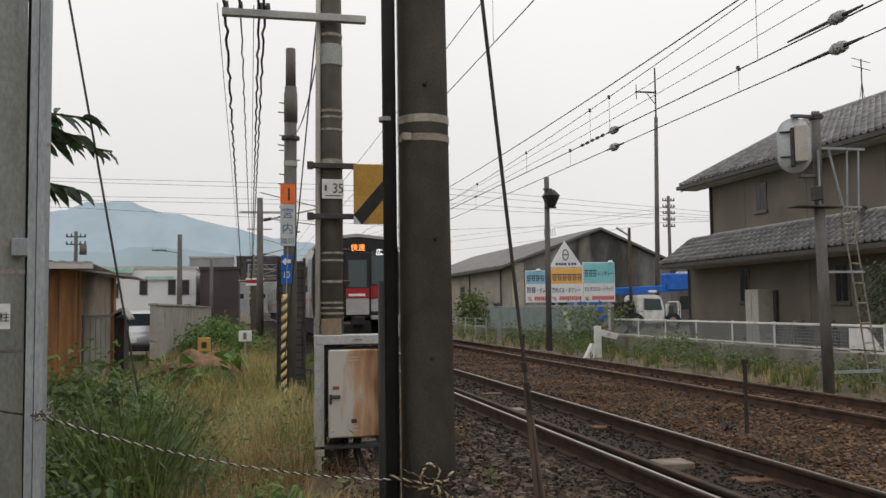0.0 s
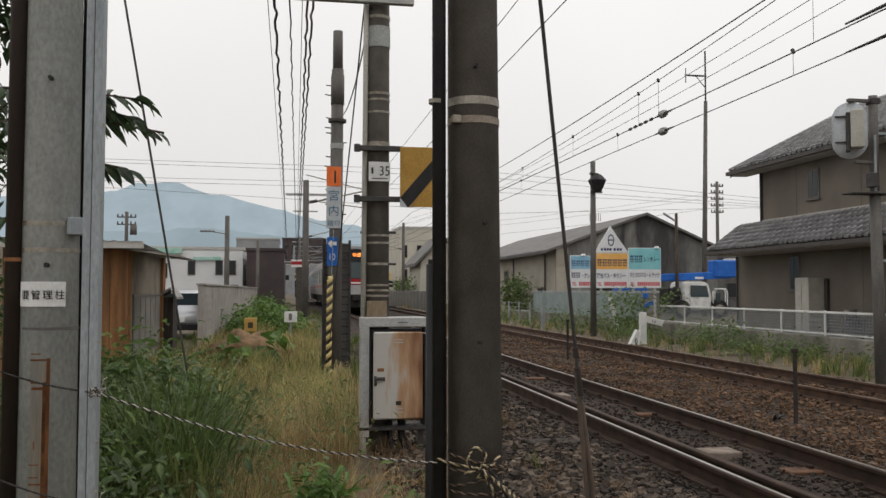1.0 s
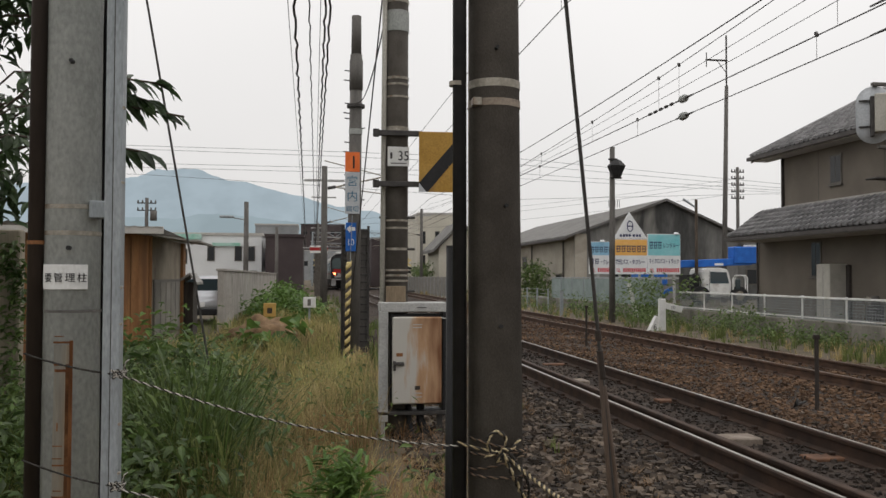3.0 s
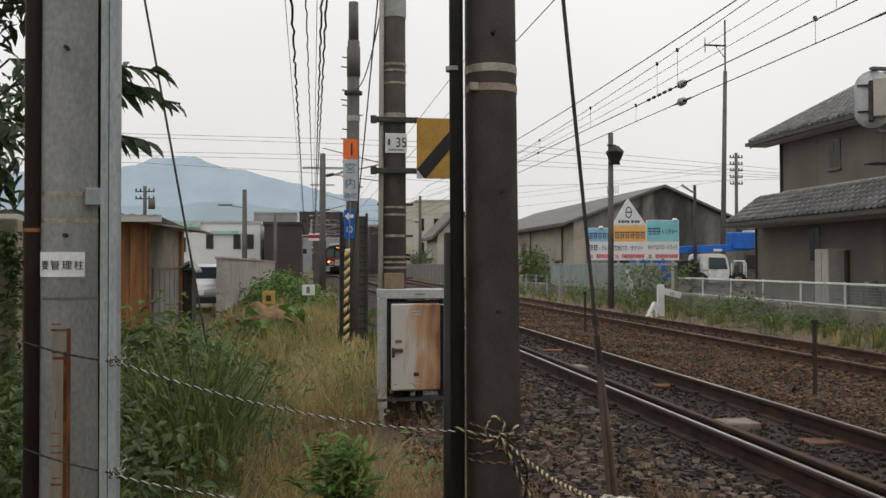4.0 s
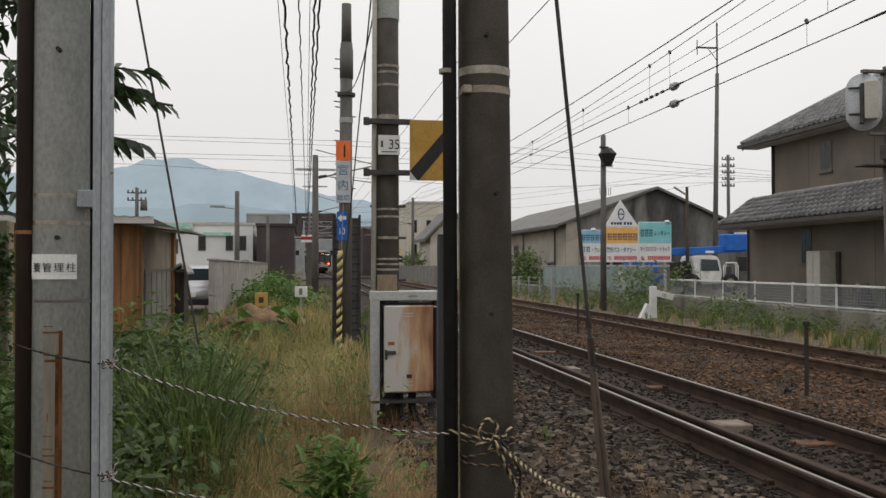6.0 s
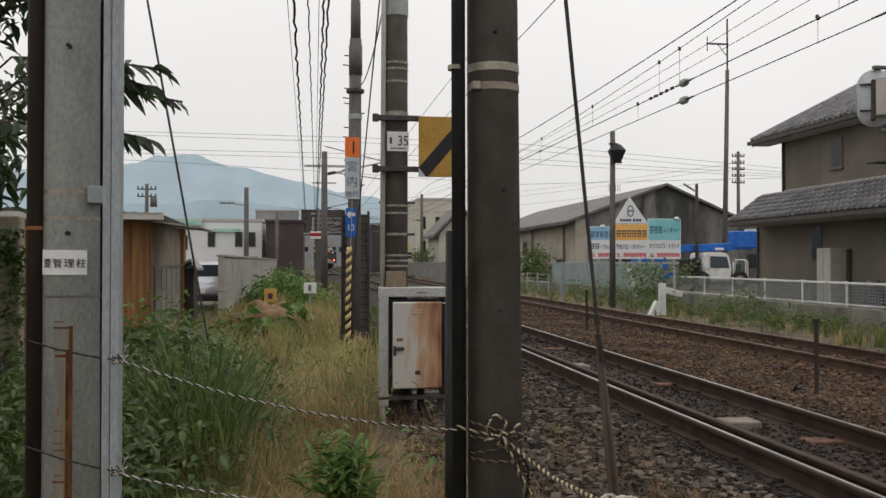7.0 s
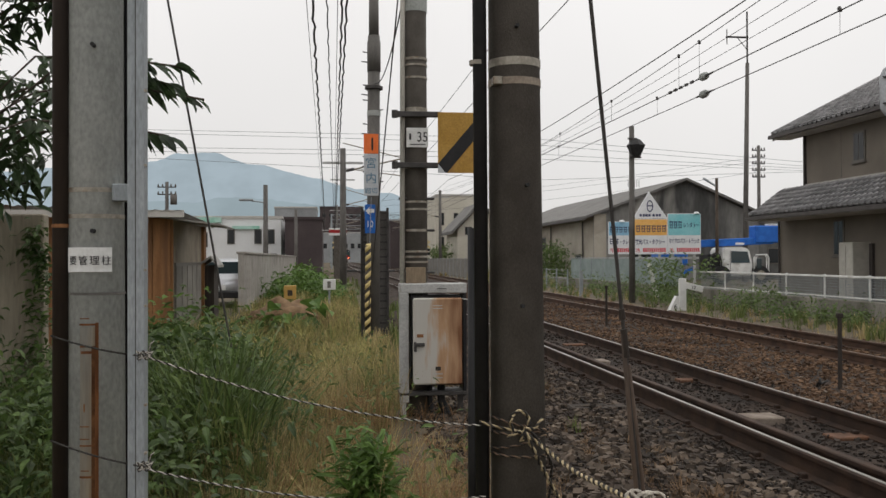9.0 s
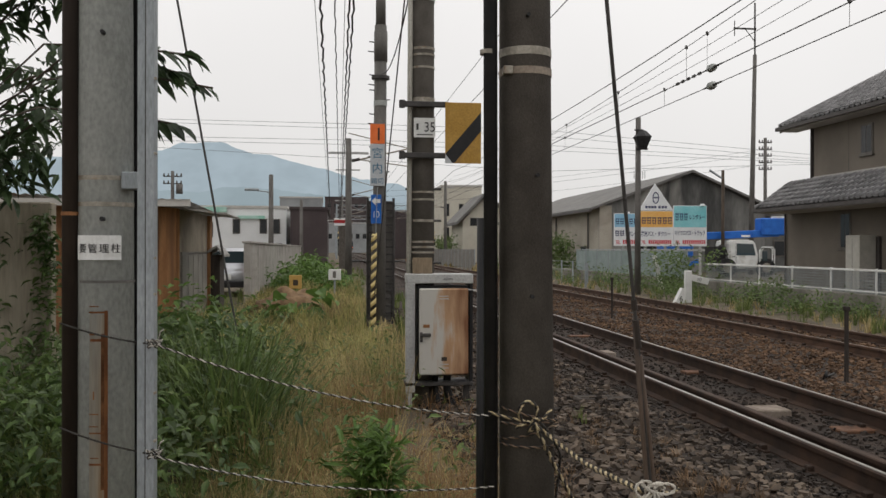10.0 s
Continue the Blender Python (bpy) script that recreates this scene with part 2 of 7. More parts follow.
M["steel_train"] = mottled("brushed stainless steel", (0.33, 0.32, 0.3), (0.42, 0.41, 0.39), 0.6, 60, 0.42, 0.55, bump=0.05, stretch=(1, 0.1, 4))
M["train_black"] = mottled("black glossy front", (0.012, 0.013, 0.015), (0.02, 0.02, 0.022), 2, 40, 0.3, bump=0)
M["train_red"] = mottled("red train paint", (0.3, 0.014, 0.016), (0.38, 0.02, 0.022), 2, 40, 0.35, bump=0)
M["train_white"] = mottled("light grey train paint", (0.33, 0.32, 0.31), (0.4, 0.39, 0.38), 2, 40, 0.4, bump=0)
M["train_glass"] = shader("train glass", (0.035, 0.06, 0.06), 0.1, 0, 0.6)[0]
M["train_roof"] = mottled("pale train roof", (0.4, 0.4, 0.39), (0.5, 0.5, 0.49), 1, 30, 0.7, bump=0.1)
M["under"] = mottled("dark underframe", (0.02, 0.019, 0.018), (0.04, 0.036, 0.033), 3, 40, 0.85, bump=0.2)
M["tail_light"] = glowing("lit tail lamp", (1.0, 0.13, 0.05), 14)
M["led_orange"] = glowing("orange LED display", (1.0, 0.3, 0.06), 2.0)
M["led_white"] = glowing("white LED display", (0.9, 0.95, 1.0), 1.4)
M["bus_glass"] = shader("vehicle glass", (0.03, 0.045, 0.05), 0.08, 0, 0.6)[0]
M["car_silver"] = mottled("silver car paint", (0.45, 0.46, 0.48), (0.52, 0.53, 0.55), 3, 60, 0.3, 0.4, bump=0)
M["board_white"] = mottled("billboard white", (0.72, 0.73, 0.74), (0.8, 0.81, 0.82), 2, 40, 0.5, bump=0.02)
M["board_cyan"] = mottled("billboard cyan", (0.2, 0.55, 0.6), (0.3, 0.62, 0.66), 1.5, 40, 0.5, bump=0.02)
M["board_blue"] = mottled("billboard light blue", (0.25, 0.5, 0.68), (0.33, 0.56, 0.72), 1.5, 40, 0.5, bump=0.02)
M["board_orange"] = mottled("billboard amber", (0.8, 0.42, 0.1), (0.85, 0.5, 0.16), 2, 40, 0.5, bump=0.02)
M["ink_navy"] = mottled("navy ink", (0.03, 0.04, 0.1), (0.04, 0.05, 0.13), 5, 40, 0.6, bump=0)
M["ink_red"] = mottled("red ink", (0.55, 0.06, 0.08), (0.6, 0.08, 0.1), 5, 40, 0.6, bump=0)
M["heap"] = mottled("dead straw heap", (0.11, 0.068, 0.038), (0.23, 0.15, 0.085), 6, 40, 0.95, bump=0.6, random=0.4)
M["asphalt"] = mottled("asphalt", (0.045, 0.045, 0.045), (0.06, 0.06, 0.06), 2, 60, 0.9, bump=0.3)


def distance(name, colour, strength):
    """Distant hills, air haze painted in as a glow, with faint wooded folds."""
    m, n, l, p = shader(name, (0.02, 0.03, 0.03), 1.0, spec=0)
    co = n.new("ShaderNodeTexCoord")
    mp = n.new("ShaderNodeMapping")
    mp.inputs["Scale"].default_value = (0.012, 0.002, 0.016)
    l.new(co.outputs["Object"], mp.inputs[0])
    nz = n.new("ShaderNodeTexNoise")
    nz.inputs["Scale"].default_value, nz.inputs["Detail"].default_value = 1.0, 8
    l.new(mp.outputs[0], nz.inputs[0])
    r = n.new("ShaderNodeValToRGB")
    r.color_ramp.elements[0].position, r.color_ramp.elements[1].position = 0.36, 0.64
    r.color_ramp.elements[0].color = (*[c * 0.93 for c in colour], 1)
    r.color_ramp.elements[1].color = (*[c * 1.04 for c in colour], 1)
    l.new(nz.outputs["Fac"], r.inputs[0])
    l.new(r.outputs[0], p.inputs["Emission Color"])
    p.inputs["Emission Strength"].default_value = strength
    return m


M["leaf_mid"] = mottled("green shrub leaf", (0.07, 0.115, 0.032), (0.135, 0.185, 0.06), 1.5, 30, 0.55, bump=0.1, random=0.4)
M["concrete_beige"] = mottled("stained beige garden wall", (0.2, 0.175, 0.13), (0.34, 0.3, 0.235), 3, 40, 0.9, bump=0.4, third=(0.1, 0.095, 0.065), stretch=(1, 1, 0.12))
M["net_green"] = mottled("pale green netting", (0.2, 0.25, 0.24), (0.28, 0.33, 0.32), 1.5, 60, 0.8, bump=0.2)
for key in ("leaf", "leaf_dark", "leaf_light", "leaf_mid", "grass", "grass_reed", "grass_yellow", "grass_dry", "grass_russet"):
    thin(M[key])
M["line_far"] = mottled("far power line", (0.16, 0.16, 0.165), (0.2, 0.2, 0.205), 10, 60, 0.7, bump=0)


def rusted_door():
    """White enamel whose rust spreads from the hinge side, with streaks running down."""
    m, n, l, p = shader("rust stained white door", (0.5, 0.48, 0.44), 0.6)
    co = n.new("ShaderNodeTexCoord")
    mp = n.new("ShaderNodeMapping")
    mp.inputs["Scale"].default_value = (9, 1, 1.6)
    l.new(co.outputs["Object"], mp.inputs[0])
    nz = n.new("ShaderNodeTexNoise")
    nz.inputs["Scale"].default_value, nz.inputs["Detail"].default_value = 1.4, 8
    l.new(mp.outputs[0], nz.inputs[0])
    sp = n.new("ShaderNodeSeparateXYZ")
    l.new(co.outputs["Object"], sp.inputs[0])
    r = n.new("ShaderNodeMapRange")
    r.inputs["From Min"].default_value, r.inputs["From Max"].default_value = -0.12, 0.26
    r.inputs["To Min"].default_value, r.inputs["To Max"].default_value = -0.18, 0.42
    l.new(sp.outputs["X"], r.inputs[0])
    ad = n.new("ShaderNodeMath")
    l.new(nz.outputs["Fac"], ad.inputs[0])
    l.new(r.outputs[0], ad.inputs[1])
    ramp = n.new("ShaderNodeValToRGB")
    e = ramp.color_ramp.elements
    e[0].position, e[0].color = 0.46, (0.47, 0.45, 0.41, 1)
    e[1].position, e[1].color = 0.98, (0.17, 0.075, 0.035, 1)
    k = e.new(0.62)
    k.color = (0.42, 0.26, 0.15, 1)
    l.new(ad.outputs[0], ramp.inputs[0])
    l.new(ramp.outputs[0], p.inputs["Base Color"])
    return m


# haze sits in these glow colours, paler on the further ridge
M["hill_far"] = distance("far hills with painted haze", (0.345, 0.41, 0.46), 1.0)
M["hill_near"] = distance("wooded hills with painted haze", (0.285, 0.345, 0.38), 1.0)


# ---- mesh helpers ----
def mesh_of(name, bm, material, smooth=False):
    me = bpy.data.meshes.new(name)
    bm.normal_update()
    bm.to_mesh(me)
    bm.free()
    for x in (material if isinstance(material, (list, tuple)) else [material]):
        me.materials.append(M[x] if isinstance(x, str) else x)
    if smooth:
        for p in me.polygons:
            p.use_smooth = True
    return me


def part(name, bm, material, parent=None, label="", smooth=False):
    ob = new(name, mesh_of(name, bm, material, smooth))
    if parent is not None:
        ob.parent = parent
    if label:
        tagged(ob, label)
    return ob


def thing(name, label, category, group="", at=(0, 0, 0, 0, 0, 0)):
    ob = new(name)
    ob.empty_display_size = 0.1
    ob.matrix_world = pose(*at)
    return tagged(ob, label, category, group)


def setting(name, bm, material, label, category, kind="structure", smooth=False):
    return tagged(part(name, bm, material, None, "", smooth), label, category, "", kind)


def box(x0, x1, y0, y1, z0, z1, bm=None, bevel=0.0, mat=0, tilt=None):
    bm = bm or bmesh.new()
    r = bmesh.ops.create_cube(bm, size=1)
    vs = r["verts"]
    bmesh.ops.scale(bm, vec=(x1 - x0, y1 - y0, z1 - z0), verts=vs)
    bmesh.ops.translate(bm, vec=((x0 + x1) / 2, (y0 + y1) / 2, (z0 + z1) / 2), verts=vs)
    fs = {f for v in vs for f in v.link_faces}
    for f in fs:
        f.material_index = mat
    if tilt is not None:
        bmesh.ops.transform(bm, matrix=tilt, verts=vs)
    if bevel:
        es = list({e for v in vs for e in v.link_edges})
        bmesh.ops.bevel(bm, geom=es, offset=bevel, segments=1, affect="EDGES", profile=0.5)
    return bm


def tube(p0, p1, r0, r1=None, seg=16, bm=None, caps=True, mat=0):
    bm = bm or bmesh.new()
    p0, p1 = Vector(p0), Vector(p1)
    d = p1 - p0
    m = Matrix.Translation((p0 + p1) / 2) @ d.to_track_quat("Z", "Y").to_matrix().to_4x4()
    r = bmesh.ops.create_cone(bm, cap_ends=caps, segments=seg, radius1=r0, radius2=r0 if r1 is None else r1, depth=d.length, matrix=m)
    for f in {f for v in r["verts"] for f in v.link_faces}:
        f.material_index = mat
    return bm


def sweep(points, r, seg=6, bm=None, twist=None):
    """A round bar along a line of points."""
    bm = bm or bmesh.new()
    pts = [Vector(p) for p in points]
    rings = []
    for i, p in enumerate(pts):
        d = (pts[min(i + 1, len(pts) - 1)] - pts[max(i - 1, 0)]).normalized()
        a = d.orthogonal().normalized() if abs(d.z) > 0.95 else d.cross(Vector((0, 0, 1))).normalized()
        b = d.cross(a)
        rings.append([bm.verts.new(p + r * (math.cos(2 * math.pi * k / seg) * a + math.sin(2 * math.pi * k / seg) * b)) for k in range(seg)])
    for q, w in zip(rings, rings[1:]):
        for k in range(seg):
            bm.faces.new((q[k], q[(k + 1) % seg], w[(k + 1) % seg], w[k]))
    bm.faces.new(rings[0][::-1])
    bm.faces.new(rings[-1])
    return bm


def prism(outline, y0, y1, bm=None, axis="y", mat=0):
    """A flat outline (x, z) pushed from y0 to y1 (or along another axis)."""
    bm = bm or bmesh.new()
    def at(p, s):
        return {"y": (p[0], s, p[1]), "x": (s, p[0], p[1]), "z": (p[0], p[1], s)}[axis]
    a = [bm.verts.new(at(p, y0)) for p in outline]
    b = [bm.verts.new(at(p, y1)) for p in outline]
    fs = [bm.faces.new(a), bm.faces.new(b[::-1])]
    for i in range(len(outline)):
        j = (i + 1) % len(outline)
        fs.append(bm.faces.new((a[j], a[i], b[i], b[j])))
    for f in fs:
        f.material_index = mat
    bmesh.ops.recalc_face_normals(bm, faces=fs)
    return bm


def soup(name, verts, faces, material, label, category, smooth=False):
    """One object of kind stuff out of many small loose pieces."""
    me = bpy.data.meshes.new(name)
    me.from_pydata(verts, [], faces)
    me.materials.append(M[material])
    if smooth:
        me.polygons.foreach_set("use_smooth", [True] * len(me.polygons))
    return tagged(new(name, me), label, category, "", "stuff")


def sag(p0, p1, drop, n=16):
    p0, p1 = Vector(p0), Vector(p1)
    return [p0.lerp(p1, i / n) - Vector((0, 0, drop * 4 * (i / n) * (1 - i / n))) for i in range(n + 1)]


def lettering(name, text, size, m, material, parent, depth=0.002, squash=1.0, bold=0.0):
    """Raised writing in the built-in font as a mesh part; m places its lower left corner, x along the line, y up."""
    cu = bpy.data.curves.new(name, "FONT")
    cu.body, cu.size, cu.extrude, cu.offset = text, size, depth, bold
    ob = bpy.data.objects.new(name, cu)
    scene.collection.objects.link(ob)
    bpy.context.view_layer.update()
    me = bpy.data.meshes.new_from_object(ob.evaluated_get(bpy.context.evaluated_depsgraph_get()))
    bpy.data.objects.remove(ob)
    me.transform(Matrix.Diagonal((squash, 1, 1, 1)))
    me.materials.clear()
    me.materials.append(M[material])
    o = new(name, me)
    o.parent = parent
    o.matrix_local = m
    return o


FACE = Matrix(((1, 0, 0, 0), (0, 0, -1, 0), (0, 1, 0, 0), (0, 0, 0, 1)))  # upright, read from the south


def upright(x, y, z, turn=0):
    return pose(x, y, z, 0, 0, turn) @ FACE


# ---- plan ----
NEAR, FAR = 3.604, 7.68          # track centres
Z_NEAR, Z_FAR = 0.22, 0.17       # rail tops
rng = np.random.default_rng(5)


M["pale_plate"] = mottled("pale dusty plate", (0.15, 0.12, 0.095), (0.24, 0.2, 0.165), 7, 60, 0.9, bump=0.3, third=(0.1, 0.07, 0.05))
M["rust_plank"] = mottled("rusty plank", (0.07, 0.035, 0.02), (0.15, 0.075, 0.042), 5, 60, 0.85, bump=0.3)


# ---- ground and tracks ----
def ground_height(x, y):
    """Soil, rising into the two ballast beds."""
    def bed(c, top):
        d = abs(x - c)
        return top if d < 1.25 else (top * max(0.0, 1 - (d - 1.25) / 0.9))
    z = max(bed(NEAR, Z_NEAR - 0.156), bed(FAR, Z_FAR - 0.15))
    if 5.0 < x < 6.3:
        z = max(z, 0.0)
    return z - (0.03 if x > 9.2 else 0.0)


def build_ground():
    bm = bmesh.new()
    xs = [-2500, -300, -60, -20, -8, -4, -2, -1, 0, 0.8, 1.4, 1.8, 2.15, 2.6, 3.0, 3.3, 3.6, 3.9, 4.2, 4.6, 5.05, 5.4, 5.9, 6.23, 6.7, 7.68, 8.7, 9.13, 9.5, 10.5, 12.0, 16, 30, 80, 300, 2500]
    ys = [-400, -60, -15, -4, 0, *[2 + 0.5 * k for k in range(56)], 32, 35, 38, 45, 70, 120, 240, 600, 2500, 6000]
    grid = [[bm.verts.new((x, y, ground_height(x, y) + (0.015 * noise.noise((x, y, 0)) if abs(x) < 30 and abs(y) < 60 else 0))) for x in xs] for y in ys]
    for a, b in zip(grid, grid[1:]):
        for i in range(len(xs) - 1):
            f = bm.faces.new((a[i], a[i + 1], b[i + 1], b[i]))
            cx = (xs[i] + xs[i + 1]) / 2
            f.material_index = 1 if 1.4 < cx < 9.2 else 0
    setting("ground", bm, ["ground", "ballast_bed"], "bare brown soil and stained ballast bed beside the railway", "ground", smooth=True)


build_ground()


def rail_profile(w=0.065, h=0.153, foot=0.127):
    a, b = w / 2, foot / 2
    return [(-b, -h), (b, -h), (b, -h + 0.012), (0.012, -h + 0.03), (0.009, -0.04), (a, -0.03), (a, -0.006), (a - 0.008, 0), (-a + 0.008, 0), (-a, -0.006), (-a, -0.03), (-0.009, -0.04), (-0.012, -h + 0.03), (-b, -h + 0.012)]


def sleeper_mesh():
    bm = box(-1.0, 1.0, -0.11, 0.11, -0.14, 0.0, bevel=0.012)
    return mesh_of("sleeper", bm, "sleeper")


def clip_mesh():
    bm = box(-0.11, 0.11, -0.07, 0.07, 0.0, 0.018, bevel=0.004)
    box(-0.105, -0.06, -0.03, 0.03, 0.015, 0.05, bm, 0.006)
    box(0.06, 0.105, -0.03, 0.03, 0.015, 0.05, bm, 0.006)
    return mesh_of("rail_clip", bm, "rail")


def build_track(name, c, z, label, rail_mat, shine, guard):
    t = thing(name, label, "railway track", "pair of railway tracks", (c, 0, 0, 0, 0, 0))
    for s in (-1, 1):
        bm = prism([(s * 0.566 + px, z + pz) for px, pz in rail_profile()], -30, 320)
        ra = part("rail", bm, rail_mat, t)
        part("running_surface", box(s * 0.566 - 0.013, s * 0.566 + 0.013, -30, 320, z - 0.002, z + 0.003), shine, ra, "worn running surface on the rail head")
    if guard:
        part("guard_rail", prism([(-0.566 + 0.155 + px, z + 0.012 + pz) for px, pz in rail_profile()], -30, 75), rail_mat, t, "rusty guard rail beside the running rail")
    me, cl = sleeper_mesh(), clip_mesh()
    y = -2.0
    while y < 75:
        o = new("sleeper", me)
        o.parent = t
        o.location = (random.uniform(-0.03, 0.03), y, z - 0.162)
        if y < 30 and y > 1:
            for s in (-1, 1):
                k = new("rail_clip", cl)
                k.parent = t
                k.location = (s * 0.566, y, z - 0.158)
        y += 0.61
    bm = bmesh.new()
    while y < 240:
        box(-1, 1, y - 0.11, y + 0.11, z - 0.298, z - 0.158, bm)
        y += 0.61
    tagged(part("sleeper_row", bm, "sleeper", t), kind="stuff")
    return t


near_track = build_track("railway_track", NEAR, Z_NEAR, "railway track with polished rail heads and a guard rail", "rail", "shine", True)
far_track = build_track("railway_track", FAR, Z_FAR, "straight railway track with dull rusty brown rails on ballast", "rail_far", "shine_dull", False)
p = part("repair_plate", box(-0.16, 0.2, 7.08, 7.34, 0.02, 0.125, bevel=0.01), "pale_plate", near_track, "pale rusty plate on a sleeper")
part("repair_plate", box(-0.36, -0.17, 7.1, 7.3, 0.02, 0.115, bevel=0.01), "strap", near_track)
part("repair_plate", box(-0.3, 0.05, 11.3, 11.6, 0.02, 0.12, bevel=0.01), "pale_plate", near_track)
part("kerb_block", box(-1.4, -0.85, 8.0, 8.25, -0.02, 0.09, bevel=0.012), "sleeper", near_track, "dark stained block at the sleeper end")
part("kerb_block", box(-1.3, -0.9, 11.9, 12.15, -0.02, 0.13, bevel=0.012), "concrete_mid", near_track, "dark stained block at the sleeper end")


for y, x in ((4.9, 0.35), (6.4, 0.42), (9.6, 0.5), (13.8, 0.3), (5.6, -0.2), (16.0, -0.1)):
    part("repair_plate", box(x - 0.18, x + 0.16, y, y + 0.2, 0.0, 0.085 + 0.004 * (y % 2), bevel=0.008), "rust_plank", near_track, "rusty brown plank between the rails")
part("bond_cable", sweep([(0.566 - 3.0 + 0.0, 9.0, 0.1), (-2.4, 9.05, 0.16), (-2.35, 9.2, 0.06), (-2.1, 9.4, 0.08)], 0.012, 6), "cable_black", far_track, "short dark bond cable", True)
for y in (8.95, 9.35):
    part("rail_bond", sweep([(-0.48, y, 0.03), (-0.44, y - 0.02, 0.11), (-0.42, y - 0.04, 0.12)], 0.008, 6), "white_plate", far_track, "pale rail bond wire", True)


def stones(n, xr, yr, size, material, label, keep=None, lift=0.0):
    """Loose broken stones, each an uneven eight-cornered lump."""
    base = np.array([(-1, -1, -1), (1, -1, -1), (1, 1, -1), (-1, 1, -1), (-1, -1, 1), (1, -1, 1), (1, 1, 1), (-1, 1, 1)], float) * 0.62
    quad = np.array([(0, 3, 2, 1), (4, 5, 6, 7), (0, 1, 5, 4), (1, 2, 6, 5), (2, 3, 7, 6), (3, 0, 4, 7)])
    V, Fc = [], []
    k = 0
    for _ in range(n):
        # denser towards the eye
        u = rng.random()
        y = yr[0] * (yr[1] / yr[0]) ** u
        x = rng.uniform(*xr)
        if keep and not keep(x, y):
            continue
        s = size * rng.uniform(0.55, 1.35)
        v = base * rng.uniform(0.55, 1.0, (8, 1)) * np.array([s, s * rng.uniform(0.65, 1), s * rng.uniform(0.6, 0.95)])
        a, b = rng.uniform(0, 6.28), rng.uniform(-0.7, 0.7)
        ca, sa, cb, sb = math.cos(a), math.sin(a), math.cos(b), math.sin(b)
        R = np.array([(ca, -sa, 0), (sa, ca, 0), (0, 0, 1)]) @ np.array([(1, 0, 0), (0, cb, -sb), (0, sb, cb)])
        v = v @ R.T + (x, y, ground_height(x, y) + lift + s * rng.uniform(0.0, 0.35))
        V.extend(v.tolist())
        Fc.extend((quad + k).tolist())
        k += 8
    return soup("ballast", V, Fc, material, label, "ballast")


def off_rails(x, y):
    for c in (NEAR, FAR):
        for s in (-1, 1):
            if abs(x - c - s * 0.566) < 0.085:
                return False
    return not (abs(x - NEAR + 0.566 - 0.155) < 0.08)


# ---- poles beside the path ----
def band(parent, x, y, z, r, h, material="strap", label="", name="strap"):
    return part(name, tube((x, y, z - h / 2), (x, y, z + h / 2), r, seg=40, caps=r > 0.14), material, parent, label, r < 0.14)


M["strap_tan"] = mottled("tan painted strap", (0.2, 0.165, 0.13), (0.3, 0.25, 0.2), 14, 90, 0.7, 0.1, bump=0.1, third=(0.14, 0.09, 0.06))


def near_pole():
    t = thing("concrete_pole", "dark weathered concrete pole with steel straps and a black cable guard", "utility pole", "", (0.678, 3.285, 0))
    part("shaft", tube((0.0, 0, -0.2), (-0.04, 0, 7.0), 0.106, 0.075, 40), "concrete_dark", t, "", True)
    band(t, -0.0135, 0, 2.207, 0.0985, 0.03)
    band(t, -0.0132, 0, 2.135, 0.0988, 0.027, "strap_tan")
    part("buckle", box(-0.11, -0.075, -0.085, -0.05, 2.12, 2.15, bevel=0.003), "strap", t)
    # black half-round cable guard up the side
    part("cable_guard", tube((-0.15, -0.06, -0.1), (-0.165, -0.06, 6.5), 0.026, 0.026, 14), "guard_black", t, "black plastic cable guard", True)
    part("guard_lip", box(-0.128, -0.1265, -0.09, -0.085, 0.2, 6.0), "strap", t)
    band(t, -0.166, -0.06, 2.2, 0.0285, 0.016)
    part("cable_stub", tube((-0.155, 0.1, -0.1), (-0.15, 0.1, 1.6), 0.028, 0.028, 14), "guard_black", t, "short dark pipe beside the guard", True)
    for z, x in ((2.33, -0.005), (1.31, 0.01), (1.75, 0.03)):
        part("bolt_hole", tube((x - 0.02, -0.12, z), (x - 0.02, -0.09, z), 0.007, seg=10), "black_paint", t)
    return t


near_pole()


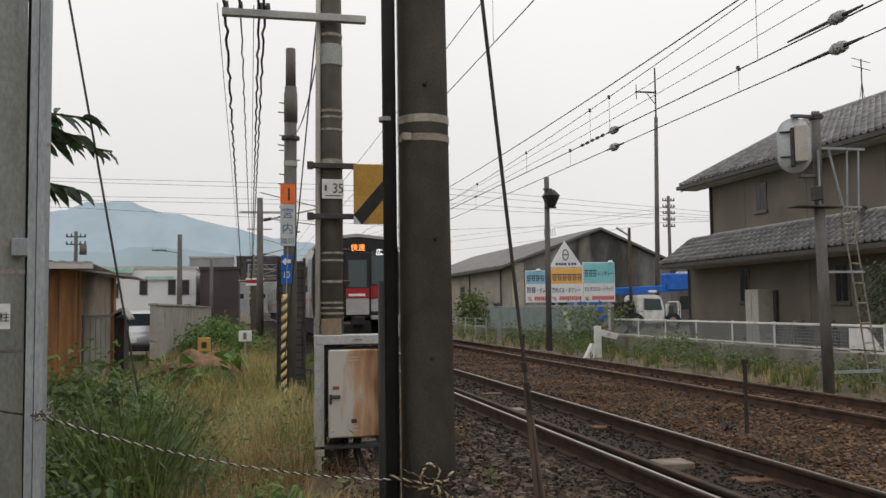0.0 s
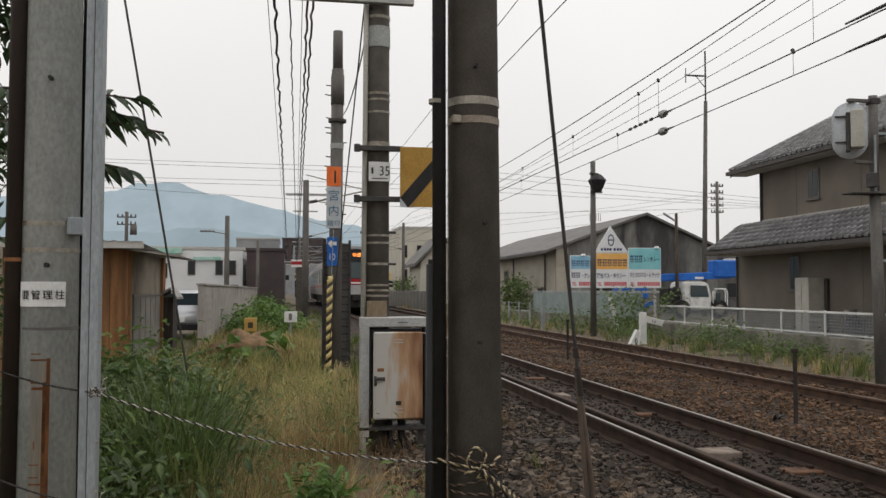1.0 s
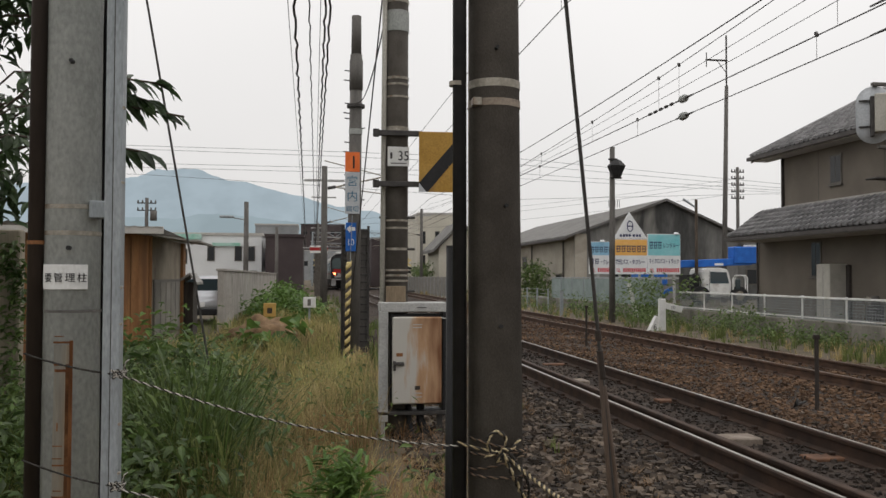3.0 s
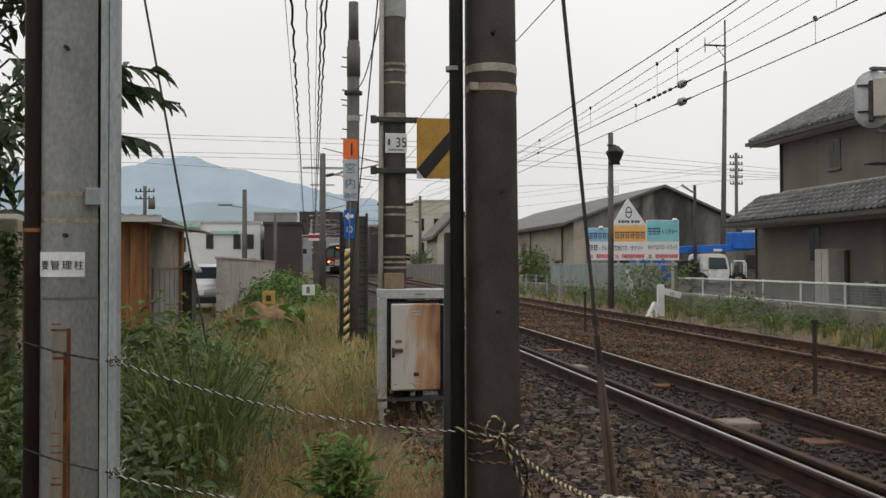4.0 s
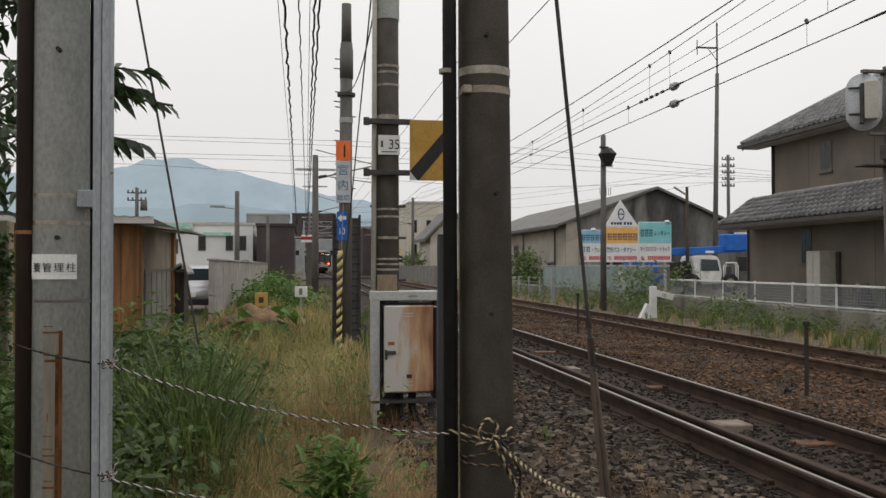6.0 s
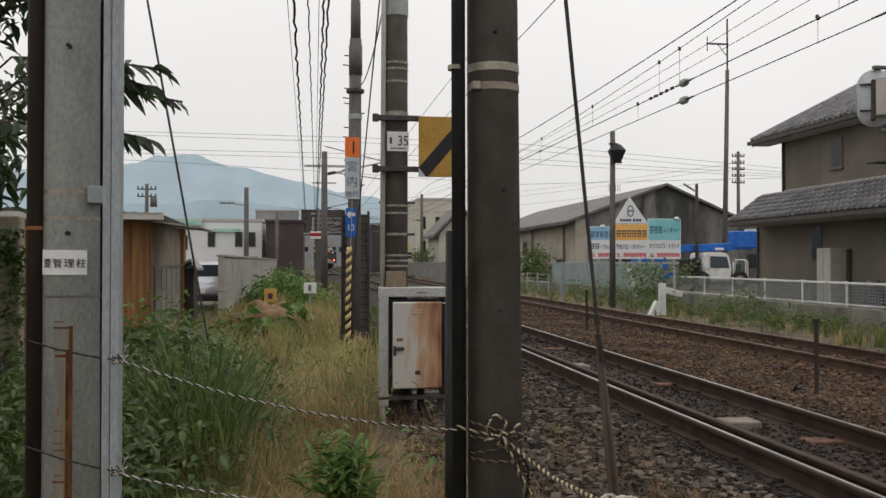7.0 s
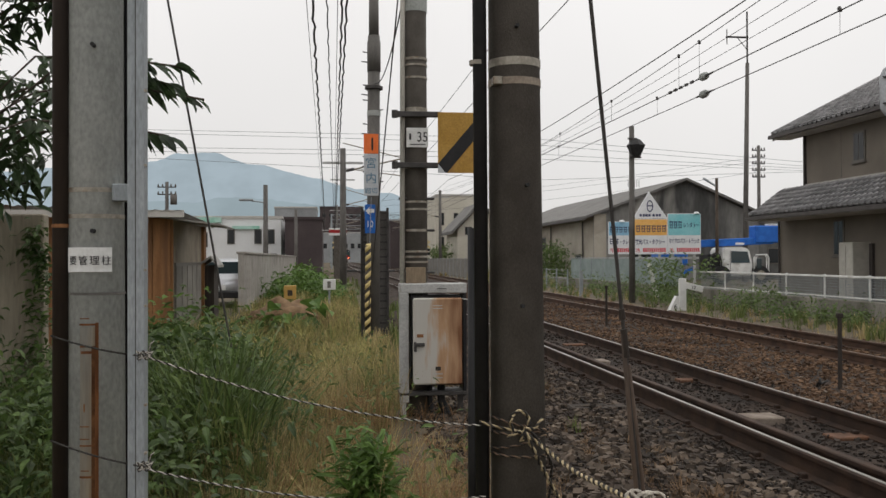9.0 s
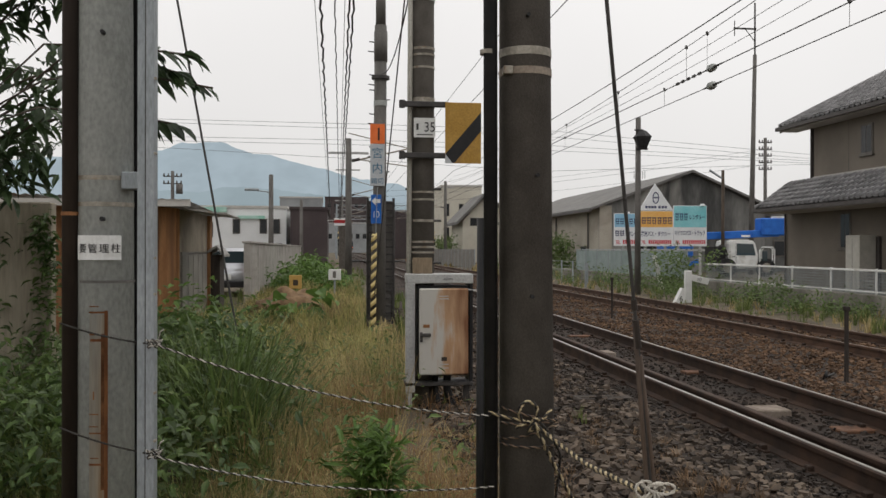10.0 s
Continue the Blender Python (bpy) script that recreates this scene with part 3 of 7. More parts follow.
def left_pole():
    t = thing("concrete_pole", "pale grey concrete pole with a white name plate and rusty fittings", "utility pole", "", (-0.895, 3.5, 0))
    part("shaft", tube((0, 0, -0.2), (-0.01, 0, 7.0), 0.108, 0.085, 40), "concrete_pole", t, "", True)
    for z in (1.742, 1.645):
        band(t, -0.002, 0, z, 0.1036, 0.017)
    band(t, 0, 0, 1.36, 0.1045, 0.01, "concrete_mid")
    part("strap_clamp", box(0.075, 0.14, -0.09, -0.03, 1.70, 1.765, bevel=0.004), "galv", t, "galvanised clamp on the strap")
    part("drain_pipe", tube((-0.112, -0.055, -0.1), (-0.115, -0.055, 7), 0.03, seg=14), "guard_brown", t, "dark brown cable pipe", True)
    band(t, -0.113, -0.055, 1.61, 0.032, 0.014, "rust")
    part("conduit", tube((0.112, 0.03, 0.0), (0.105, 0.03, 7), 0.018, seg=12), "guard_black", t, "thin black conduit", True)
    # name plate bent slightly round the pole
    arc = [radians(-92 + (-44 + 88 * i / 12)) for i in range(13)]
    bm = prism([(0.112 * math.cos(q), 0.112 * math.sin(q)) for q in arc] + [(0.1085 * math.cos(q), 0.1085 * math.sin(q)) for q in reversed(arc)], 1.44, 1.53, axis="z")
    pl = part("name_plate", bm, "white_plate", t, "white curved plate with black characters")
    chars = "要管理柱"
    for i, c in enumerate(chars):
        a = radians(-92 - 30 + 20.5 * i)
        m = pose(0.1138 * math.cos(a), 0.1138 * math.sin(a), 1.469, 0, 0, math.degrees(a) + 90) @ FACE @ pose(-0.0155, 0, 0)
        lettering("character", c, 0.036, m, "black_paint", pl, 0.0006)
    for z in (2.27, 1.59):
        part("bolt_hole", tube((0.015, -0.125, z), (0.015, -0.095, z), 0.008, seg=10), "black_paint", t)
    # rust marks of vanished step irons, lying on the round of the shaft
    def on_shaft(name, x0, x1, z0, z1, material, label="", lift=0.0012):
        n, a0, a1 = 5, math.asin(x0 / 0.106), math.asin(x1 / 0.106)
        bm = bmesh.new()
        rows = []
        for i in range(n + 1):
            q = a0 + (a1 - a0) * i / n
            rows.append([bm.verts.new(((rr + lift) * math.sin(q), -(rr + lift) * math.cos(q), z)) for z, rr in ((z0, 0.1075 - 0.0032 * z0), (z1, 0.1075 - 0.0032 * z1))])
        for a, b in zip(rows, rows[1:]):
            bm.faces.new((a[0], b[0], b[1], a[1]))
        bmesh.ops.solidify(bm, geom=bm.faces[:], thickness=0.0012)
        part(name, bm, material, t, label)
    on_shaft("rust_stain", -0.034, 0.03, 0.45, 1.24, "rust_run", "run of orange rust down the concrete", 0.0006)
    on_shaft("rust_streak", 0.02, 0.032, 0.45, 1.255, "rust_deep", "deep brown rust streak")
    on_shaft("rust_streak", 0.008, 0.021, 0.6, 1.17, "rust", "", 0.0009)
    for x0, x1, z, h in ((-0.036, 0.03, 1.245, 0.007), (-0.034, 0.0, 1.268, 0.004), (-0.034, -0.012, 1.165, 0.006), (-0.03, 0.02, 1.142, 0.01), (-0.034, 0.0, 0.875, 0.004), (-0.034, 0.0, 0.83, 0.004), (-0.034, 0.02, 0.805, 0.006), (-0.03, 0.0, 0.715, 0.004), (-0.034, 0.01, 0.69, 0.008), (-0.02, -0.015, 0.93, 0.03)):
        on_shaft("rusty_clip", x0, x1, z, z + h, "rust_deep", "", 0.002)
    return t


M["rust_deep"] = mottled("deep brown rust", (0.19, 0.075, 0.03), (0.34, 0.15, 0.06), 22, 90, 0.9, bump=0.4, dist=0.003, stretch=(1, 1, 0.2))
M["rust_run"] = mottled("rust stained concrete", (0.36, 0.345, 0.305), (0.4, 0.33, 0.24), 22, 80, 0.85, bump=0.2, stretch=(1, 1, 0.08), third=(0.4, 0.24, 0.12))
left_pole()


def angle_post():
    t = thing("steel_angle_post", "grey galvanised angle steel post standing beside the pole", "post", "", (-0.67, 3.1, 0))
    bm = prism([(-0.026, 0.0), (0.03, -0.005), (0.03, 0.05), (0.024, 0.05), (0.024, 0.002), (-0.026, 0.006)], -0.1, 7.0, axis="z")
    part("angle_bar", bm, "galv", t)
    part("flange", box(0.004, 0.03, -0.012, -0.006, 0.0, 7.0), "galv", t)
    part("seam", box(0.0, 0.004, -0.0075, -0.0045, 0.0, 7.0), "wire", t)
    for z in (2.05, 1.8, 1.45, 1.33, 1.0, 0.84):
        part("bolt", tube((0.034, 0.0, z), (0.034, -0.016, z), 0.005, seg=6), "strap", t)
    return t


angle_post()


def cabinet_pole():
    t = thing("concrete_pole", "dark concrete railway pole with ringed straps and brackets", "utility pole", "", (0.80, 8.42, 0))
    part("shaft", tube((0, 0, -0.2), (-0.005, 0, 6.4), 0.112, 0.105, 32), "concrete_dark", t, "", True)
    part("conduit", tube((-0.145, -0.06, 0.2), (-0.115, -0.06, 6.4), 0.024, seg=12), "cream", t, "pale grey conduit up the side", True)
    for z, h in ((4.12, 0.03), (3.93, 0.2), (3.38, 0.025), (3.32, 0.02), (3.2, 0.02), (2.87, 0.09), (2.35, 0.03), (2.02, 0.02), (1.95, 0.02), (1.75, 0.025), (1.55, 0.02), (1.5, 0.02), (1.45, 0.02)):
        band(t, -0.003, 0, z, 0.1145, h, "strap" if h < 0.1 else "concrete_pole")
    for z in (2.36, 2.84):
        part("bracket_arm", box(-0.2, 0.22, -0.16, -0.11, z - 0.025, z + 0.025, bevel=0.004), "wire", t, "dark steel bracket arm")
        part("bracket_end", tube((-0.21, -0.135, z - 0.035), (-0.21, -0.135, z + 0.035), 0.03, seg=12), "wire", t)
    for z in (1.75, 1.35, 2.05):
        part("through_bolt", tube((-0.17, -0.05, z), (0.17, -0.05, z), 0.012, seg=8), "wire", t)
    # number plate
    pl = part("number_plate", box(-0.1, 0.105, -0.125, -0.115, 2.53, 2.715, bevel=0.003), "white_plate", t, "white plate with black digits")
    lettering("digits", "35", 0.13, upright(-0.005, -0.127, 2.585), "black_paint", pl, 0.001, 0.85)
    part("small_mark", box(-0.075, -0.055, -0.128, -0.1245, 2.6, 2.66), "wire", pl)
    part("fine_print", box(-0.07, 0.08, -0.128, -0.1245, 2.553, 2.562), "wire", pl)
    part("tag_box", box(-0.11, 0.075, -0.14, -0.11, 1.25, 1.4, bevel=0.004), "plywood", t, "bare brown board tied to the pole")
    # cross arm
    ca = part("cross_arm", box(-1.02, 0.32, -0.19, -0.12, 4.22, 4.29, bevel=0.005), "box_grey", t, "steel cross arm with insulators")
    for x in (-0.98, -0.85, -0.68, -0.66, -0.6):
        part("insulator", tube((x, -0.155, 4.29), (x, -0.155, 4.36), 0.025, 0.018, 10), "wire", ca)
    return t


M["plywood"] = mottled("bare board", (0.2, 0.15, 0.1), (0.28, 0.22, 0.15), 4, 60, 0.8, bump=0.1, stretch=(1, 1, 0.3))
cabinet_pole()


def warning_plate():
    t = thing("warning_plate", "weathered ochre plate with a diagonal black stripe on the pole", "sign", "", (1.16, 8.24, 2.57))
    part("plate", box(-0.17, 0.17, -0.01, 0.0, -0.285, 0.285, bevel=0.002), "ochre", t)
    bm = prism([(-0.17, -0.285), (-0.17, -0.2), (0.17, 0.2), (0.17, 0.02), (-0.085, -0.285)], -0.013, -0.0105)
    part("stripe", bm, "guard_black", t, "faded black diagonal stripe")
    part("corner_patch", prism([(-0.17, -0.285), (-0.17, -0.2), (-0.1, -0.285)], -0.015, -0.0135), "pale_sign", t)


warning_plate()


def relay_cabinet():
    t = thing("trackside_cabinet", "grey steel trackside cabinet with a rust stained door on a frame", "cabinet", "", (0.93, 8.2, 0))
    fr = part("top_beam", box(-0.3, 0.32, -0.02, 0.26, 1.16, 1.25, bevel=0.008), "box_grey", t)
    part("slot", box(0.04, 0.13, -0.024, -0.018, 1.2, 1.206), "black_paint", fr)
    part("side_post", box(-0.31, -0.225, -0.02, 0.06, 0.15, 1.165, bevel=0.005), "box_grey", t)
    part("side_post", box(0.285, 0.32, 0.0, 0.26, 0.2, 1.16, bevel=0.004), "guard_black", t)
    part("base_beam", box(-0.31, 0.32, -0.02, 0.26, 0.21, 0.245, bevel=0.004), "wire", t)
    bo = part("body", box(-0.205, 0.27, 0.01, 0.25, 0.3, 1.14, bevel=0.006), "guard_black", t, "dark inside of the cabinet")
    d = part("door", box(-0.195, 0.26, -0.12, -0.085, 0.325, 1.12, bevel=0.012), "door_rust", t, "white door with broad brown rust stains")
    for z in (1.045, 1.02, 0.42, 0.385):
        part("vent_slot", box(-0.01, 0.075, -0.124, -0.119, z, z + 0.008), "box_grey", d)
    part("label_patch", box(0.01, 0.06, -0.124, -0.119, 0.455, 0.49), "wood_dark", d)
    part("label_patch", box(-0.16, -0.1, -0.124, -0.119, 0.76, 0.79), "rust", d, "small rusty plate")
    h = part("handle", box(-0.185, -0.09, -0.15, -0.118, 0.68, 0.71, bevel=0.004), "wire", d, "dark door handle")
    part("handle_plate", box(-0.19, -0.165, -0.14, -0.118, 0.63, 0.72, bevel=0.003), "wire", h)
    part("stay", box(0.12, 0.24, -0.08, -0.06, 1.125, 1.135, tilt=pose(0, 0, 0, 0, 6, 0)), "box_grey", t)
    for x, dx in ((-0.02, 0.05), (0.08, 0.1), (0.1, 0.13)):
        part("cable", sweep([(x, 0.1, 0.32), (x, 0.1, 0.15), (x + dx * 0.5, 0.06, 0.0), (x + dx, 0.0, -0.15)], 0.028, 8), "cable_black", t, "black cable into the ground", True)
    part("leg", box(-0.3, -0.25, 0.0, 0.05, -0.1, 0.2), "box_grey", t)
    part("leg", box(0.25, 0.3, 0.1, 0.15, -0.1, 0.21), "wire", t)


M["door_rust"] = rusted_door()
relay_cabinet()


def sign_pole():
    t = thing("sign_pole", "concrete pole with step bolts, stacked name signs and a striped guard", "utility pole", "", (0.70, 14.75, 0))
    part("shaft", tube((0.0, 0.0, -0.2), (0.03, 0, 5.2), 0.115, 0.1, 24), "concrete_mid", t, "", True)
    part("pole_top", tube((0.03, 0, 5.2), (0.03, 0, 5.85), 0.085, 0.08, 20), "concrete_mid", t, "", True)
    for i, z in enumerate((2.75, 3.0, 3.55, 3.95, 4.2, 4.75)):
        part("step_bolt", tube((0.02, 0, z), (0.02 + (-0.2 if i % 3 else 0.16), 0.0, z + 0.02), 0.01, seg=6), "wire", t)
        part("step_bolt", tube((0.02, 0, z + 0.16), (0.02 - 0.18, 0, z + 0.18), 0.01, seg=6), "wire", t)
    band(t, 0.027, 0, 4.33, 0.15, 0.05, "wire", "dark ring bracket", "ring")
    band(t, 0.025, 0, 3.9, 0.112, 0.09, "concrete_pole")
    part("sleeve", tube((0.03, 0, 4.6), (0.03, 0, 5.1), 0.112, 0.112, 20), "concrete_mid", t, "", True)
    o = part("orange_sign", box(-0.15, 0.09, -0.16, -0.14, 3.215, 3.54, bevel=0.004), "orange", t, "orange plate with a black bar numeral")
    lettering("numeral", "1", 0.3, upright(-0.085, -0.162, 3.27), "black_paint", o, 0.001)
    w = part("name_sign", box(-0.15, 0.09, -0.16, -0.14, 2.52, 3.21, bevel=0.004), "pale_sign", t, "pale plate with blue characters")
    lettering("character", "宮", 0.19, upright(-0.125, -0.162, 2.99), "teal_ink", w, 0.001)
    lettering("character", "内", 0.19, upright(-0.125, -0.162, 2.74), "teal_ink", w, 0.001)
    lettering("character", "踏切", 0.105, upright(-0.135, -0.162, 2.565), "teal_ink", w, 0.001)
    b = part("blue_sign", box(-0.135, 0.035, -0.16, -0.14, 1.9, 2.375, bevel=0.004), "blue_sign", t, "blue plate with a white arrow and number")
    part("arrow", prism([(-0.125, 2.27), (-0.06, 2.33), (-0.06, 2.3), (0.02, 2.3), (0.02, 2.24), (-0.06, 2.24), (-0.06, 2.2)], -0.164, -0.1605), "white_plate", b)
    lettering("number", "10", 0.15, upright(-0.115, -0.162, 2.0), "white_plate", b, 0.001, 0.8)
    part("guy_wire", tube((-0.06, -0.19, 1.7), (-0.03, -0.17, 2.5), 0.006, seg=6), "galv", t)
    # striped guard tube: alternating bands set askew
    g = part("guard_tube", tube((-0.10, -0.2, 0.0), (-0.085, -0.2, 1.7), 0.045, seg=16), "stripe_black", t, "yellow and black striped guy guard", True)
    for i in range(11):
        z = 0.1 + i * 0.152
        x = -0.10 + 0.015 * z / 1.7
        bm = tube((x, -0.2, -0.0), (x, -0.2, 0.085), 0.0475, seg=16)
        for v in bm.verts:
            v.co.z += z + (v.co.x - x) * 0.9
        part("stripe", bm, "stripe_yellow", g, "", True)
    part("guard_cap", tube((-0.085, -0.2, 1.7), (-0.085, -0.2, 1.73), 0.047, 0.02, 16), "stripe_yellow", g)
    return t


sign_pole()


def ladder_frame():
    t = thing("cable_ladder", "dark steel cable ladder with flat rungs beside the pole", "cable ladder", "", (0.76, 15.1, 0))
    for x in (-0.23, 0.21):
        part("stile", box(x - 0.02, x + 0.02, -0.03, 0.03, -0.1, 2.35), "wire", t)
    part("back_plate", box(-0.21, 0.19, 0.02, 0.03, 0.2, 2.3), "concrete_mid", t)
    for i in range(17):
        part("rung", box(-0.24, 0.22, -0.04, -0.02, 0.25 + i * 0.125, 0.275 + i * 0.125), "wire", t)


ladder_frame()


# ---- far side of the tracks ----
def short_post(x, y, h):
    t = thing("marker_post", "short rusty dark steel post in the ballast between the tracks", "post", "posts between the tracks", (x, y, 0))
    part("stem", box(-0.02, 0.02, -0.016, 0.016, -0.1, h - 0.03, bevel=0.004), "wood_dark", t)
    part("cap", box(-0.034, 0.034, -0.025, 0.025, h - 0.05, h, bevel=0.006), "wood_dark", t)


short_post(5.54, 9.1, 0.86)
short_post(5.86, 18.3, 0.88)


def distance_marker():
    t = thing("gradient_post", "white painted concrete post with a slanting arm and black digits", "marker post", "", (9.93, 24.0, 0))
    part("stem", box(-0.1, 0.1, -0.06, 0.06, -0.1, 0.88, bevel=0.02), "white_paint", t)
    a = part("arm", box(0.08, 0.62, -0.05, 0.03, -0.1, 0.08, bevel=0.01, tilt=pose(0, 0, 0.72, 0, 14, 0)), "white_paint", t)
    lettering("digits", "10", 0.14, upright(0.24, -0.056, 0.58), "black_paint", a, 0.001)
    t = thing("gradient_post", "small white triangular concrete marker with a black digit", "marker post", "", (9.55, 23.8, 0))
    s = part("stem", prism([(-0.16, -0.1), (0.17, -0.1), (0.16, 0.38), (0.1, 0.4)], -0.1, 0.1), "white_paint", t)
    lettering("digit", "6", 0.22, upright(-0.0, -0.103, 0.02), "black_paint", s, 0.001)


distance_marker()


def platform_lamp():
    t = thing("street_lamp", "dark lantern with faceted shade on a grey trackside pole", "street lamp", "", (9.97, 28.3, 0))
    part("pole", tube((0, 0, -0.1), (0.02, 0, 5.85), 0.105, 0.085, 14), "concrete_mid", t, "", True)
    l = part("lantern", tube((0.12, -0.12, 4.83), (0.12, -0.12, 5.2), 0.15, 0.31, 6), "black_paint", t, "dark faceted lantern")
    part("lantern_top", tube((0.12, -0.12, 5.2), (0.12, -0.12, 5.4), 0.31, 0.13, 6), "black_paint", l)
    part("bracket", box(-0.1, 0.3, -0.14, -0.06, 4.78, 4.83), "wire", t)
    part("bracket", box(-0.14, 0.16, -0.14, -0.06, 5.4, 5.45), "wire", t)


platform_lamp()


def signal_mast():
    t = thing("railway_signal", "signal seen from behind on a grey mast with ladder", "railway signal", "", (9.31, 12.8, 0))
    part("mast", tube((0.0, 0, -0.1), (-0.05, 0, 3.1), 0.092, 0.086, 20), "concrete_mid", t, "", True)
    part("mast_top", tube((-0.05, 0, 3.1), (-0.05, 0, 4.66), 0.072, 0.07, 18), "concrete_mid", t, "", True)
    # oval backing board with the lamp box behind it
    bm = bmesh.new()
    ol = []
    for i in range(28):
        a = 2 * math.pi * i / 28
        ol.append((0.265 * math.cos(a), 0.27 * math.sin(a) + (0.19 if math.sin(a) > 0 else -0.19)))
    prism(ol, -0.02, 0.01, bm)
    hd = part("signal_head", bm, "pale_sign", t, "pale grey oval backing board", True)
    hd.matrix_local = pose(-0.44, 0.05, 4.09, 0, 0, -30)
    part("lamp_side", box(-0.06, 0.0, -0.16, -0.02, -0.36, 0.28, bevel=0.01), "wire", hd)
    part("lamp_box", box(0.0, 0.2, -0.2, -0.02, -0.3, 0.31, bevel=0.015), "cream", hd, "cream lamp box")
    for z in (0.22, -0.2):
        part("hinge", box(-0.22, -0.06, -0.06, -0.02, z, z + 0.02), "wire", hd)
    part("head_arm", box(-0.5, 0.08, -0.04, 0.04, 4.55, 4.6, bevel=0.005), "concrete_mid", t)
    part("head_arm", box(-0.4, 0.0, -0.04, 0.04, 3.55, 3.6, bevel=0.005), "concrete_mid", t)
    part("clamp", box(-0.13, 0.03, -0.08, 0.08, 4.52, 4.62, bevel=0.01), "wire", t)
    part("platform", box(-0.56, 0.3, -0.16, 0.12, 3.05, 3.075, bevel=0.005), "wire", t, "flat steel working platform")
    part("junction_box", box(-0.28, -0.15, -0.25, -0.1, 3.15, 3.38, bevel=0.01), "wire", t)
    part("conduit", tube((-0.1, -0.1, 3.1), (-0.1, -0.1, 4.0), 0.02, seg=8), "galv", t)
    part("rail_bar", box(0.03, 0.85, -0.02, 0.02, 4.03, 4.07), "galv", t)
    part("rail_bar", tube((0.17, 0, 4.02), (0.42, 0, 3.0), 0.02, seg=8), "galv", t)
    part("rail_bar", box(0.2, 0.75, -0.02, 0.02, 3.06, 3.09), "galv", t)
    for x in (0.52, 0.74):
        part("rail_bar", tube((x, 0, 4.05), (x - 0.04, 0, 3.0), 0.016, seg=8), "galv", t)
    part("stay_bar", box(-0.1, 0.75, -0.02, 0.01, 1.97, 2.01), "galv", t)
    part("stay_bar", box(0.0, 1.0, -0.03, 0.01, 0.32, 0.37), "galv", t)
    la = part("ladder", tube((0.36, 0, 3.06), (0.85, 0.05, -0.1), 0.014, seg=8), "strap", t, "narrow leaning steel ladder")
    part("stile", tube((0.55, 0, 3.06), (1.04, 0.05, -0.1), 0.014, seg=8), "strap", la)
    for i in range(9):
        z = 0.15 + 0.33 * i
        k = (3.06 - z) / 3.16
        part("rung", tube((0.36 + 0.49 * k, 0.02, z), (0.55 + 0.49 * k, 0.02, z), 0.011, seg=6), "strap", la)
    return t


signal_mast()


def retaining_wall():
    w = setting("retaining_wall", box(12.2, 12.6, 14.2, 60, -0.3, 0.44, bevel=0.015), "retaining", "low stained concrete retaining wall along the railway", "wall")
    t = thing("mesh_fence", "white welded mesh fence on the low concrete wall", "fence", "", (12.4, 0, 0.44))
    y = 15.25
    while y < 28:
        part("post", box(-0.022, 0.022, y - 0.022, y + 0.022, 0, 0.6, bevel=0.004), "white_paint", t)
        y1 = y + 1.88
        part("top_rail", box(-0.03, 0.03, y + 0.02, y1 - 0.02, 0.53, 0.58, bevel=0.006), "white_paint", t)
        part("bottom_rail", box(-0.02, 0.02, y + 0.02, y1 - 0.02, 0.04, 0.07), "white_paint", t)
        bm = bmesh.new()
        for k in range(1, 36):
            yy = y + 1.88 * k / 36
            box(-0.004, 0.004, yy - 0.0035, yy + 0.0035, 0.0, 0.55, bm)
        for z in (0.02, 0.09, 0.16, 0.23, 0.30, 0.37, 0.44, 0.5):
            box(-0.005, 0.005, y + 0.02, y1 - 0.02, z - 0.005, z + 0.005, bm)
        part("mesh_panel", bm, "galv", t, "welded wire panel")
        y = y1
    part("end_panel", prism([(15.2, -0.05), (16.3, -0.05), (16.3, 0.5), (15.75, 0.5)], -0.02, 0.02, axis="x"), "white_paint", t, "plain white slanted end panel")
    return w


retaining_wall()


# ---- tiled house ----
def tile_mesh():
    """One curved pantile: a shallow trough and a roll, with thickness; x across, y up the slope."""
    bm = bmesh.new()
    prof = [(-0.135, 0.022), (-0.09, 0.004), (0.0, 0.0), (0.055, 0.012), (0.1, 0.072), (0.14, 0.036)]
    rows = []
    for y, dz in ((0.0, 0.05), (0.29, 0.0)):
        rows.append([bm.verts.new((x, y, z + dz)) for x, z in prof])
    front = [bm.verts.new((x, 0.0, z - 0.008)) for x, z in prof]
    for i in range(len(prof) - 1):
        bm.faces.new((rows[0][i], rows[0][i + 1], rows[1][i + 1], rows[1][i]))
        bm.faces.new((front[i], front[i + 1], rows[0][i + 1], rows[0][i]))
    return mesh_of("roof_tile", bm, "tile", True)


TILE = tile_mesh()


